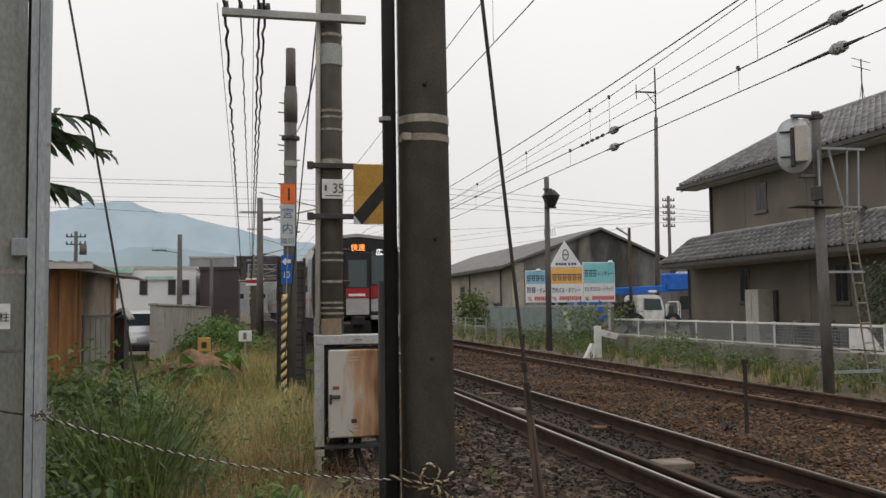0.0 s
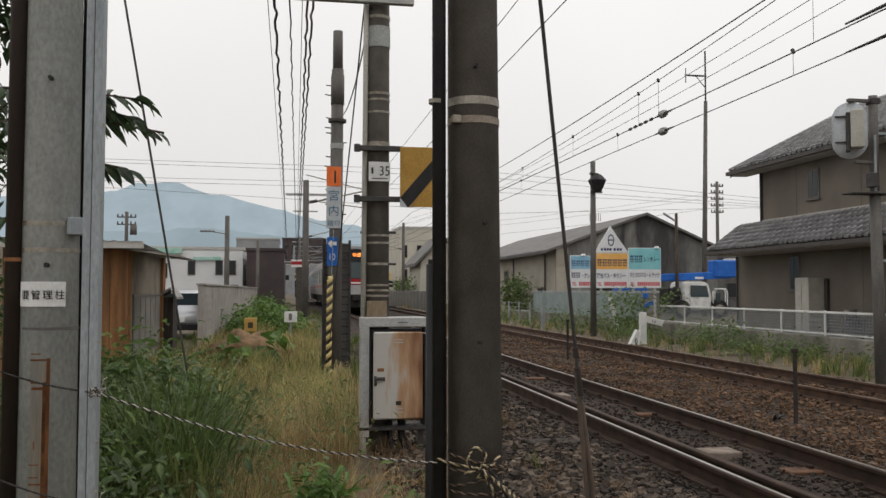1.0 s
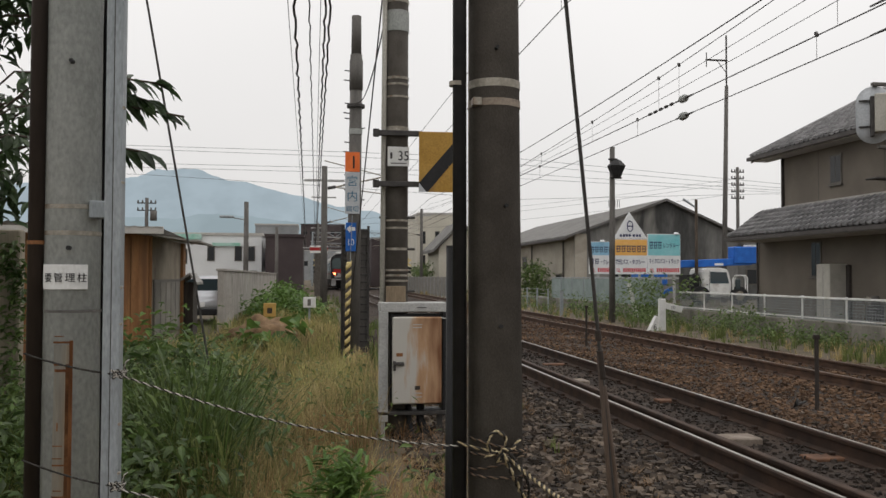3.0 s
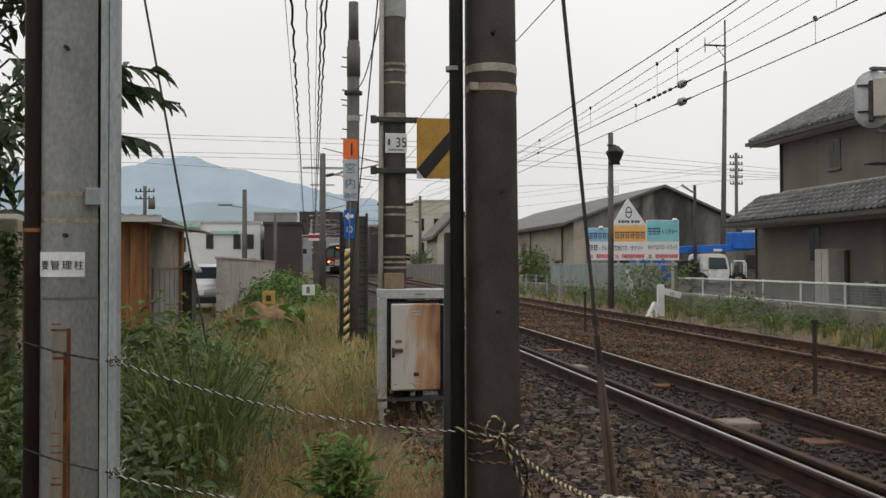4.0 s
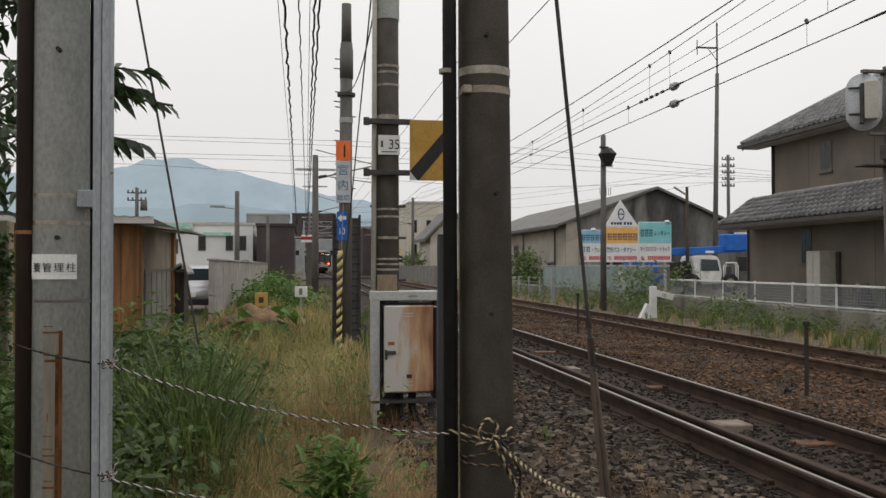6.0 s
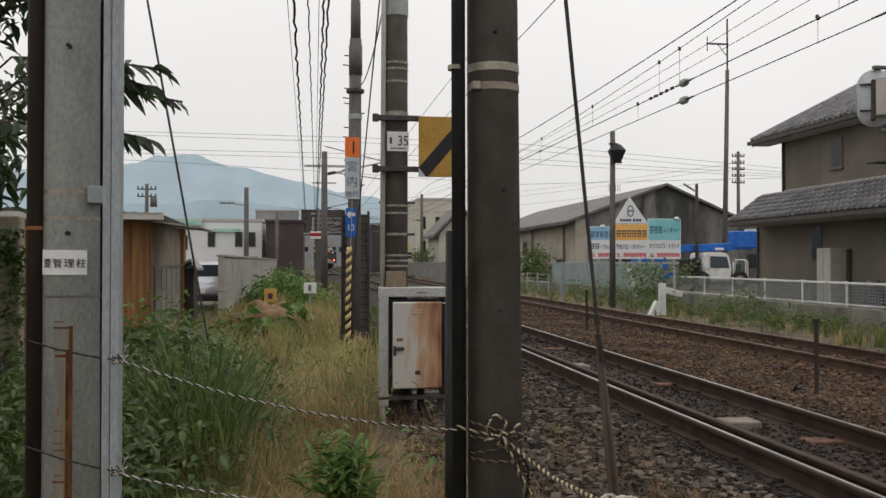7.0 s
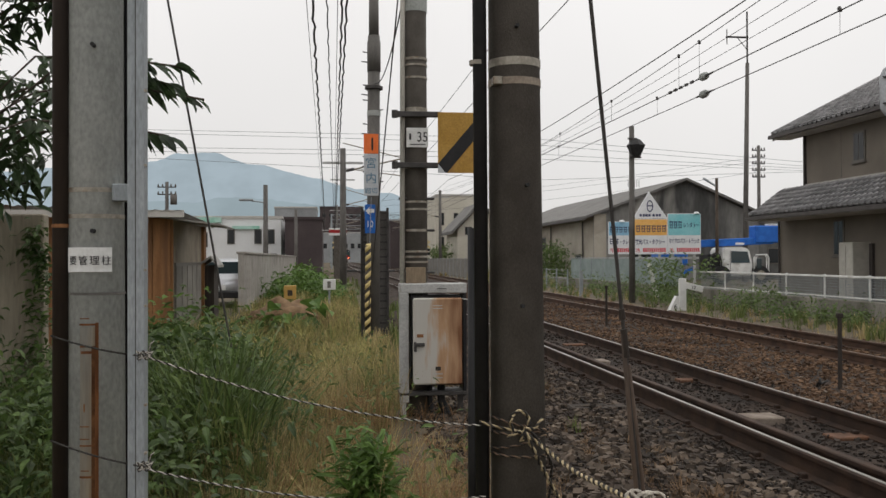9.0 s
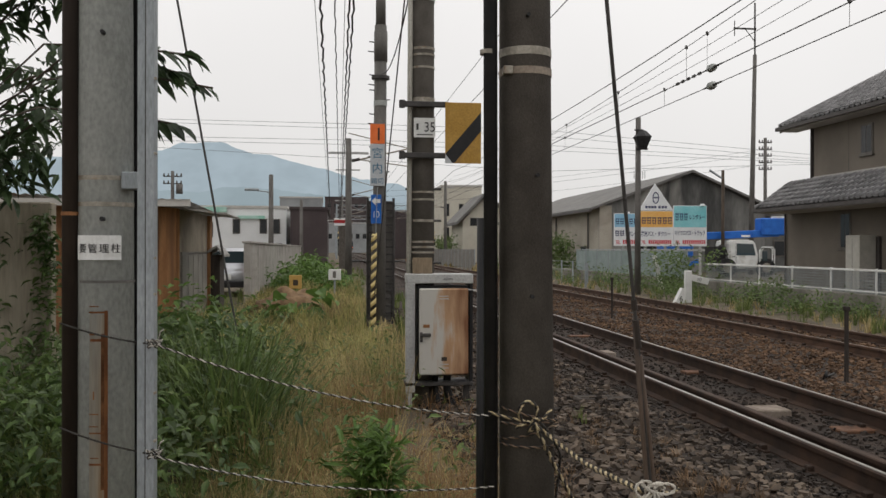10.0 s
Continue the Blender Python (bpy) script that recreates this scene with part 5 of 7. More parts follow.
def verge_boxes():
    t = thing("white_marker_box", "small white steel box on a stand in the weeds", "marker", "", (-0.01, 27, 0))
    part("panel", box(-0.19, 0.19, -0.06, 0.06, 0.54, 0.86, bevel=0.01), "white_paint", t)
    part("slot", box(-0.06, 0.04, -0.066, -0.058, 0.6, 0.8), "sheet_grey", t)
    part("leg", box(-0.03, 0.03, -0.03, 0.03, -0.05, 0.54), "galv", t)
    t = thing("yellow_marker_box", "small yellow steel frame marker in the dry grass", "marker", "", (-0.97, 22, 0))
    part("panel", box(-0.15, 0.15, -0.06, 0.06, 0.5, 0.83, bevel=0.01), "ochre_bright", t)
    part("recess", box(-0.06, 0.06, -0.066, -0.058, 0.58, 0.72), "stripe_black", t)
    part("leg", box(-0.12, -0.08, -0.03, 0.03, -0.05, 0.5), "ochre_bright", t)
    part("leg", box(0.08, 0.12, -0.03, 0.03, -0.05, 0.5), "ochre_bright", t)


M["ochre_bright"] = mottled("yellow painted steel", (0.42, 0.25, 0.06), (0.52, 0.33, 0.1), 4, 60, 0.5, bump=0.05)
verge_boxes()


M["sign_green"] = mottled("green shop sign", (0.25, 0.5, 0.4), (0.5, 0.65, 0.6), 0.8, 20, 0.6, bump=0)

# ---- far buildings, hills ----
def windows_on(parent, y, spots, w, h):
    for x, z in spots:
        o = part("window", box(x, x + w, y - 0.06, y + 0.02, z, z + h), "frame_dark", parent)
        part("pane", box(x + 0.08, x + w - 0.08, y - 0.08, y - 0.05, z + 0.08, z + h - 0.08), "glass", o)


def far_block(name, x0, x1, y0, y1, h, material, label, spots=(), w=1.0, wh=1.5, roof="fascia"):
    t = thing(name, label, "building")
    part("wall", box(x0, x1, y0, y1, 0, h), material, t)
    part("parapet", box(x0 - 0.1, x1 + 0.1, y0 - 0.1, y1 + 0.1, h, h + 0.25), roof, t)
    windows_on(t, y0, spots, w, wh)
    return t


white_shop = far_block("commercial_building", -16, -4.5, 85, 105, 5.3, "building_white", "long white commercial building with small windows", [(-12.0, 2.6), (-9.5, 2.9), (-7.0, 2.9), (-5.8, 2.9), (-5.6, 0.6)], 0.7, 1.4)
t = far_block("commercial_building", -3.9, -0.6, 80, 100, 5.0, "building_brown", "dark brown box-shaped building", (), roof="building_brown")
part("shop_sign", box(-15.8, -10, 84.6, 84.85, 4.9, 5.4), "sign_green", white_shop, "green and white shop sign board")
part("shop_sign", box(-9.0, -6.5, 84.7, 84.9, 4.3, 4.6), "sign_green", white_shop)
far_block("apartment_building", -9, -2, 150, 165, 10.0, "building_grey", "grey apartment building far beyond the shops", [(-8.5 + 1.6 * i, z) for i in range(4) for z in (4, 7)], 1.0, 1.5)
far_block("white_house", 13.4, 18.5, 110, 122, 9.3, "building_cream", "cream three storey house with narrow windows", [(13.8, 5.6), (15.6, 5.6), (13.8, 2.6), (15.6, 2.6), (15.9, 0.8)], 0.6, 1.6)
far_block("commercial_building", 9.0, 13.0, 130, 150, 7.0, "building_brown", "dark building behind the crossing", (), roof="building_grey")
far_block("station_building", -3.0, 17, 325, 338, 10.8, "building_grey", "grey building closing the far end of the line", [(-2 + 2.5 * i, 5.2) for i in range(7)], 1.4, 1.8)
far_block("office_building", -3.4, 13.5, 345, 360, 21.5, "building_brown", "long dark office building beyond the end of the line", [(-2.5 + 2.6 * i, 17.5) for i in range(6)], 1.6, 1.6, "building_brown")
far_block("low_building", 26, 40, 92, 110, 6.2, "building_grey", "flat grey building behind the warehouse", [(27 + 2.4 * i, 3.5) for i in range(5)], 1.2, 1.3)


far_block("low_building", 28.4, 36, 56, 66, 3.7, "ware_gable", "low dark plastered annexe beside the warehouse", [(29.2, 1.0), (31.5, 1.0)], 1.2, 1.1, "slate")


def gable_house():
    t = thing("gabled_house", "pale house with a dark gabled roof beyond the crossing", "house")
    part("wall", prism([(13.9, 0), (20, 0), (20, 4.6), (16.2, 7.0), (13.9, 4.6)], 95, 104), "building_cream", t)
    for xa, za, xb, zb in ((13.2, 4.1, 16.2, 7.2), (20.6, 4.1, 16.2, 7.2)):
        part("roof", prism([(xa, za), (xb, zb), (xb, zb + 0.35), (xa, za + 0.35)], 94.3, 104.5), "slate", t, "dark sloping roof")
    windows_on(t, 95, [(14.7, 4.0)], 0.8, 0.9)


gable_house()
for x0, x1, y, h in ((20, 34, 140, 5), (-30, -17, 120, 6), (-60, -32, 160, 7), (36, 70, 150, 7)):
    far_block("far_house", x0, x1, y, y + 12, h, "building_grey", "far grey house among the rooftops", [(x0 + 1 + 2.5 * i, h - 2.2) for i in range(int((x1 - x0) / 2.6))], 1.2, 1.2, "slate")


def hills():
    def ridge(name, y, pts, material, label):
        bm = bmesh.new()
        top, low = [], []
        for i in range(521):
            x = -2600 + 10.0 * i
            z = float(np.interp(x, [q[0] for q in pts], [q[1] for q in pts]))
            z += 4 * noise.noise((x * 0.02, y, 3)) + 2.5 * noise.noise((x * 0.07, y, 7))
            top.append(bm.verts.new((x, y, max(z, 5))))
            low.append(bm.verts.new((x, y - 500, -5)))
        for i in range(520):
            bm.faces.new((low[i], low[i + 1], top[i + 1], top[i]))
        setting(name, bm, material, label, "hills", smooth=True)
    ridge("backdrop", 3000, [(-2600, 120), (-1500, 240), (-900, 300), (-640, 315), (-560, 326), (-538, 334), (-502, 353), (-456, 350), (-411, 355), (-365, 355), (-319, 337), (-273, 319), (-208, 315), (-170, 302), (-95, 284), (-29, 269), (94, 237), (209, 224), (400, 150), (900, 70), (2600, 60)], "hill_far", "mountain ridge on the horizon with painted blue haze")
    ridge("backdrop", 1900, [(-2600, 60), (-900, 90), (-420, 116), (-340, 124), (-283, 120), (-225, 131), (-178, 131), (-131, 128), (-36, 117), (60, 111), (400, 60), (2600, 40)], "hill_near", "wooded lower hills with painted haze")


hills()


# ---- level crossing and masts along the line ----
def crossing():
    t = thing("level_crossing_signal", "level crossing post with black and yellow bands and lamps", "crossing signal", "level crossing posts", (9.8, 92, 0))
    part("post", tube((0, 0, 0), (0, 0, 3.4), 0.07, seg=10), "stripe_black", t)
    for i in range(6):
        part("band", tube((0, 0, 0.3 + 0.5 * i), (0, 0, 0.55 + 0.5 * i), 0.075, seg=10), "stripe_yellow", t)
    for z in (2.0, 2.4):
        part("lamp", tube((-0.35, -0.05, z), (-0.35, 0.05, z), 0.16, seg=14), "black_paint", t)
        part("lamp", tube((0.35, -0.05, z), (0.35, 0.05, z), 0.16, seg=14), "black_paint", t)
    part("cross_board", box(-0.6, 0.6, -0.1, -0.06, -0.08, 0.08, tilt=pose(0, 0, 3.0, 0, 35, 0)), "stripe_yellow", t)
    part("cross_board", box(-0.6, 0.6, -0.14, -0.1, -0.08, 0.08, tilt=pose(0, 0, 3.0, 0, -35, 0)), "stripe_yellow", t)
    copy_thing(t, pose(10.6, 97, 0))
    copy_thing(t, pose(0.9, 99, 0))
    b = thing("barrier_machine", "orange and black crossing barrier housing", "crossing barrier", "", (8.9, 95, 0))
    part("housing", box(-0.6, 0.6, -0.3, 0.3, 0, 1.0, bevel=0.05), "stripe_yellow", b)
    for x in (-0.4, 0, 0.4):
        part("stripe", box(x - 0.08, x + 0.08, -0.31, -0.3, 0.1, 0.9), "stripe_black", b)
    part("base", box(-1.2, 1.0, -0.4, 0.4, -0.1, 0.35), "orange_dull", b)
    setting("crossing_deck", box(1.0, 10.5, 96, 100, 0.1, 0.2), "asphalt", "dark level crossing deck over both tracks", "road")
    f = thing("grey_fence", "grey metal fence panels by the far track", "fence", "", (9.6, 0, 0))
    for y in range(60, 92, 2):
        part("post", box(-0.03, 0.03, y - 0.03, y + 0.03, 0, 1.5), "galv", f)
        part("panel", box(-0.01, 0.01, y + 0.04, y + 1.96, 0.1, 1.45), "sheet_grey", f)


M["orange_dull"] = mottled("faded orange paint", (0.5, 0.17, 0.07), (0.6, 0.24, 0.12), 3, 40, 0.7, bump=0.05)
crossing()


def catenary_mast(x, y, side, h=8.0, reach=3.0):
    t = thing("catenary_mast", "grey concrete catenary mast with bracket arms beside the line", "catenary mast", "catenary masts", (x, y, 0))
    part("pole", tube((0, 0, -0.1), (0, 0, h), 0.17, 0.13, 14), "concrete_mid", t, "", True)
    part("arm", tube((0, 0, 5.4), (side * reach, 0, 6.1), 0.035, seg=8), "strap", t)
    part("stay", tube((0, 0, 6.7), (side * reach * 0.9, 0, 6.05), 0.025, seg=8), "strap", t)
    part("steady_arm", tube((side * 0.5, 0, 5.5), (side * reach, 0, 5.2), 0.025, seg=8), "strap", t)
    part("insulator", tube((side * 0.15, 0, 5.45), (side * 0.5, 0, 5.53), 0.07, seg=8), "wire", t)
    part("cross_arm", box(-0.9, 0.9, -0.05, 0.05, h - 0.7, h - 0.6), "box_grey", t)
    return t


catenary_mast(0.62, 40, 1, 6.45)
cable_mast = catenary_mast(1.0, 66, 1, 8.0, 2.6)
part("cable_arm", box(-1.5, 0.0, -0.04, 0.04, 3.56, 3.63), "box_grey", cable_mast)
for y in (108, 150, 190):
    catenary_mast(1.0, y, 1, 8.0, 2.6)
for y in (84, 108, 150, 190):
    catenary_mast(10.6, y, -1, 8.0, 2.9)
t = thing("mast_plate", "red and white boundary plate on the line-side mast", "sign", "", (0.55, 65.6, 0))
part("plate", box(-0.55, 0.75, -0.02, 0.02, 3.2, 3.75), "white_plate", t)
part("stripe", box(-0.55, 0.75, -0.03, -0.021, 3.38, 3.62), "train_red", t)
part("dark_post", box(-0.2, 0.4, 0.1, 0.25, 0, 3.2), "concrete_dark", t)


def portal(y):
    t = thing("catenary_portal", "light steel catenary portal spanning both tracks", "catenary portal", "catenary portals", (0, y, 0))
    for x in (0.4, 11.0):
        part("leg", box(x - 0.12, x + 0.12, -0.12, 0.12, -0.1, 8.0), "galv", t)
    for z in (7.2, 7.9):
        part("chord", box(0.4, 11.0, -0.06, 0.06, z - 0.05, z + 0.05), "galv", t)
    for i in range(10):
        a, b = (7.2, 7.9) if i % 2 else (7.9, 7.2)
        part("brace", tube((0.5 + i * 1.05, 0, a), (0.5 + (i + 1) * 1.05, 0, b), 0.03, seg=6), "galv", t)


for y in (130, 172, 215):
    portal(y)


def street_pole(x, y, h, lamp, tiers=3, reach=0.75, drum=True):
    t = thing("street_lamp" if lamp else "utility_pole", "slim grey street pole with a lamp arm" if lamp else "slim grey utility pole with cross arms", "street lamp" if lamp else "utility pole", "", (x, y, 0))
    part("pole", tube((0, 0, -0.1), (0, 0, h), 0.14, 0.11, 12), "concrete_mid", t, "", True)
    if lamp:
        part("arm", tube((0, 0, h - 0.9), (-0.7, 0, h - 0.8), 0.03, seg=6), "galv", t)
        part("lamp_head", box(-1.3, -0.6, -0.1, 0.1, h - 0.82, h - 0.7, bevel=0.03), "galv", t)
        return
    for k in range(tiers):
        z = h - 0.35 - 0.48 * k
        part("cross_arm", box(-reach, reach, -0.04, 0.04, z - 0.035, z + 0.035), "wire", t)
        for i in (-0.92, -0.45, 0.45, 0.92):
            part("insulator", tube((i * reach, 0, z + 0.035), (i * reach, 0, z + 0.2), 0.06, 0.04, 8), "concrete_mid", t)
    if drum:
        part("transformer", tube((0.45, -0.1, h - 1.5), (0.45, -0.1, h - 0.85), 0.22, seg=12), "concrete_mid", t, "", True)


street_pole(-3.16, 45, 5.2, True)
t = thing("utility_pole", "slim plain grey pole behind the concrete wall", "utility pole", "", (-2.2, 60, 0))
part("pole", tube((0, 0, -0.1), (0, 0, 4.8), 0.13, 0.1, 12), "concrete_mid", t, "", True)
street_pole(-10.6, 60, 6.6, False, 2, 0.6)
street_pole(30.7, 60, 9.5, False, 5, 0.48, False)
t = thing("utility_pole", "tall slim grey mast with a thin radio aerial", "mast", "", (24.78, 50, 0))
part("pole", tube((-0.13, 0, -0.1), (0.13, 0, 13.1), 0.17, 0.11, 14), "concrete_mid", t, "", True)
a = part("aerial", tube((0.13, 0, 13.1), (0.13, 0, 16.2), 0.05, seg=6), "wire", t, "thin aerial with a cross bar")
part("aerial_bar", box(-1.2, 0.2, -0.03, 0.03, 14.6, 14.7), "wire", a)
part("aerial_rod", tube((-1.15, 0, 14.2), (-1.15, 0, 15.1), 0.03, seg=5), "wire", a)
part("brace", tube((0.13, 0, 13.9), (-0.5, 0, 14.65), 0.025, seg=5), "wire", a)
t = thing("street_lamp", "thin brown lamp pole with a slanted head in the yard", "street lamp", "", (20.85, 45.5, 0))
part("pole", tube((0, 0, -0.1), (0, 0, 5.75), 0.1, 0.08, 10), "bark", t, "", True)
part("lamp_head", tube((0, 0, 5.3), (-0.75, 0, 5.75), 0.05, 0.07, 8), "galv", t)


# ---- wires ----
def wire(points, r, label, material="wire", category="wire", group="overhead wires", name="overhead_wire"):
    return tagged(part(name, sweep(points, r, 6), material, None, "", True), label, category, group)


def span(x, z, r, label, y0=-12.0, y1=240.0, dip=0.0, period=50.0, x1=None):
    n = 84
    pts = []
    for i in range(n + 1):
        y = y0 + (y1 - y0) * i / n
        u = ((y + 12) % period) / period
        pts.append((x if x1 is None else x + (x1 - x) * i / n, y, z - dip * 4 * u * (1 - u)))
    return wire(pts, r, label)


def droppers(x, ztop, zbot, ys):
    for y in ys:
        t = thing("dropper", "thin dropper wire with a clip between two overhead wires", "wire", "droppers", (x, y, 0))
        part("rod", tube((0, 0, zbot), (0, 0, ztop), 0.004, seg=5), "wire", t)
        part("clip", tube((0, -0.02, ztop - 0.03), (0, 0.02, ztop + 0.03), 0.03, seg=8), "wire", t)


def hung(x, low, k, r, label):
    """A wire hung from masts 64 m apart, lowest at y = 38."""
    pts = []
    for i in range(127):
        y = -12.0 + 2.0 * i
        u = ((y - 38 + 32) % 64) - 32
        pts.append((x, y, low + k * u * u))
    return wire(pts, r, label)


span(NEAR, 5.41, 0.008, "dark contact wire over the near track")
span(NEAR, 6.31, 0.008, "dark messenger wire over the near track", dip=0.06)
span(FAR, 4.855, 0.009, "dark contact wire over the far track")
span(FAR, 5.26, 0.009, "dark messenger wire over the far track", dip=0.04)
span(FAR - 0.05, 5.22, 0.007, "second auxiliary wire over the far track", dip=0.03)
hung(FAR, 5.55, 0.00105, 0.008, "thin upper messenger wire over the far track")
hung(9.5, 7.2, 0.00055, 0.015, "thick feeder cable beyond the far track")
hung(9.5, 6.52, 0.00078, 0.007, "thin feeder wire beyond the far track")
hung(9.5, 6.26, 0.00056, 0.007, "thin lower feeder wire beyond the far track")
for y in (11.95, 17.61, 18.7, 23.4, 28.8, 35.0):
    droppers(FAR, 5.55 + 0.00105 * (y - 38) ** 2, 5.24, (y,))
droppers(FAR, 5.24, 4.86, (12.5, 20.0, 29.0))
droppers(NEAR, 6.25, 5.42, (12.45,))
for y, za, zb in ((10.08, 5.27, 4.86), (17.4, 5.22, 4.855)):
    for z in (za, zb):
        t = thing("section_insulator", "pale rounded insulator with dark ends in the overhead wire", "insulator", "overhead insulators", (FAR, y, z))
        part("body", tube((0, -0.13, 0), (0, 0.13, 0), 0.068, 0.055, 12), "concrete_pole", t, "", True)
        for yy in (-0.05, 0.05):
            part("shed_disc", tube((0, yy - 0.012, 0), (0, yy + 0.012, 0), 0.082, seg=14), "concrete_pole", t, "", True)
        part("sleeve", tube((0, -0.5, 0), (0, -0.13, 0), 0.015, 0.03, 8), "wire", t)
        part("sleeve", tube((0, 0.13, 0), (0, 1.1 if y < 12 else 0.4, 0), 0.028, 0.014, 8), "wire", t)
t = thing("tension_insulator", "string of small dark insulators along the overhead wire", "insulator", "", (FAR, 0, 5.225))
for i in range(5):
    part("disc", tube((0, 17.95 + 0.3 * i, 0), (0, 18.04 + 0.3 * i, 0), 0.035, seg=8), "wire", t)
# cables from the cross arm along the line, wavy with age
def wavy(p0, p1, amp, r, seed, drop=0.5):
    rr = np.random.default_rng(seed)
    pts = []
    n = 240
    ph = rr.uniform(0, 6, 4)
    for i in range(n + 1):
        u = i / n
        q = Vector(p0).lerp(Vector(p1), u)
        s = u * (Vector(p1) - Vector(p0)).length
        pts.append((q.x + amp * (math.sin(s * 7 + ph[0]) + 0.7 * math.sin(s * 11.3 + ph[1])), q.y, q.z - drop * 4 * u * (1 - u) + amp * math.sin(s * 9.1 + ph[2])))
    return wire(pts, r, "black communication cable sagging along the line-side poles", "cable_black", "cable", "line-side cables", "cable")


wavy((-0.193, 8.28, 4.31), (-0.27, 66, 3.64), 0.010, 0.014, 1, 0.06)
wavy((-0.05, 8.28, 4.31), (0.40, 66, 3.64), 0.006, 0.008, 2, 0.06)
wavy((0.12, 8.28, 4.31), (0.40, 66, 3.66), 0.008, 0.012, 3, 0.06)
wavy((0.17, 8.28, 4.31), (0.43, 66, 3.66), 0.008, 0.012, 4, 0.06)
wire(sag((-0.262, 8.28, 4.34), (-0.31, 66, 3.66), 0.03), 0.004, "thin wire along the line-side poles")
wire(sag((0.07, 8.28, 4.34), (0.36, 66, 3.66), 0.03), 0.004, "thin wire along the line-side poles")
for x, z in ((-0.193, 4.31), (-0.05, 4.31), (0.12, 4.31), (0.17, 4.31)):
    wire(sag((x, 8.26, z), (x - 0.9, -6, 5.6), 0.3), 0.013, "black communication cable overhead", "cable_black", "cable", "line-side cables", "cable")
wire(sag((0.72, 8.3, 4.2), (0.75, 14.7, 4.4), 0.3), 0.008, "loose black drop cable between two poles", "cable_black", "cable", "line-side cables", "cable")
wire(sag((0.69, 8.3, 4.6), (0.62, 14.7, 0.6), 0.0), 0.008, "stay wire from the pole to the ground", "wire", "wire", "stay wires", "stay_wire")
wire(sag((-2.3, 9.0, 8.0), (-0.9, 9.0, 0.1), 0.0), 0.012, "dark slanting stay wire above the weeds", "wire", "wire", "stay wires", "stay_wire")
for i, (za, zb, zc) in enumerate(((10.3, 9.78, 8.37), (10.1, 9.4, 8.1), (9.2, 8.78, 7.94), (8.95, 8.45, 7.8), (8.5, 6.95, 7.7))):
    wire([(-34, 60 + 0.2 * i, za), (-11, 60 + 0.2 * i, za - 0.28), (2, 60 + 0.2 * i, (za + zb) / 2 - 0.1), (14, 60 + 0.2 * i, zb), (33.8, 60 + 0.2 * i, zc), (60, 60 + 0.2 * i, zc)], 0.014, "thin power line crossing the view", "line_far", "wire", "power lines")
for i, (z0, z1) in enumerate(((8.7, 7.2), (8.4, 6.8), (7.6, 6.2))):
    wire(sag((30.7, 60, z0), (2, 90 + 3 * i, z1), 0.5), 0.011, "thin power line from the yard pole", "line_far", "wire", "power lines")


def track_stay():
    """Stay at 0.912 - 0.171 z, 2.42 - 0.22 z."""
    t = thing("stay_wire", "heavy stay wire with a worn split guard anchored beside the ballast", "stay wire", "stay wires", (0.912, 2.42, 0.0))
    run = Vector((-0.1713, -0.2206, 1.0))
    part("cable", tube(run * -0.05, run * 5.6, 0.0048, seg=8), "wire", t, "dark twisted stay cable")
    for s, top in ((-1, 1.3), (1, 1.22)):
        part("guard", sweep([run * 0.0 + Vector((s * 0.013, 0, 0)), run * 0.6 + Vector((s * 0.011, 0, 0)), run * 1.0 + Vector((s * 0.008, 0, 0)), run * top + Vector((s * 0.003, 0, 0))], 0.0062, 8), "guard_worn", t, "half of a worn brown wire guard", True)
    part("clamp", tube(run * 1.24, run * 1.31, 0.009, 0.008, 10), "wood_dark", t, "dark clamp")
    part("clamp", tube(run * 1.335, run * 1.36, 0.0085, 0.007, 10), "wood_dark", t)


M["guard_worn"] = mottled("worn brown guard", (0.04, 0.029, 0.023), (0.105, 0.075, 0.056), 8, 60, 0.75, bump=0.2, stretch=(1, 1, 0.2))
track_stay()


# ---- ropes between the poles ----
def twisted(points, r, name, label, material="rope", strands=2, turns=28.0):
    """Rope of strands that wind round the line of points."""
    t = thing(name, label, "rope", "ropes between the poles")
    pts = [Vector(p) for p in points]
    dense = []
    for a, b in zip(pts, pts[1:]):
        n = max(2, int((b - a).length / 0.012))
        dense += [a.lerp(b, i / n) for i in range(n)]
    dense.append(pts[-1])
    for k in range(strands):
        line, s = [], 0.0
        for i, q in enumerate(dense):
            if i:
                s += (q - dense[i - 1]).length
            d = (dense[min(i + 1, len(dense) - 1)] - dense[max(i - 1, 0)]).normalized()
            a = d.orthogonal().normalized()
            if abs(d.z) < 0.9:
                a = d.cross(Vector((0, 0, 1))).normalized()
            b = d.cross(a)
            ph = s * 6.283 * turns + 6.283 * k / strands
            line.append(q + r * 0.55 * (math.cos(ph) * a + math.sin(ph) * b))
        part("strand", sweep(line, r * 0.6, 5), material if k else ("rope_black" if material != "rope_white" else material), t, "", True)
    return t


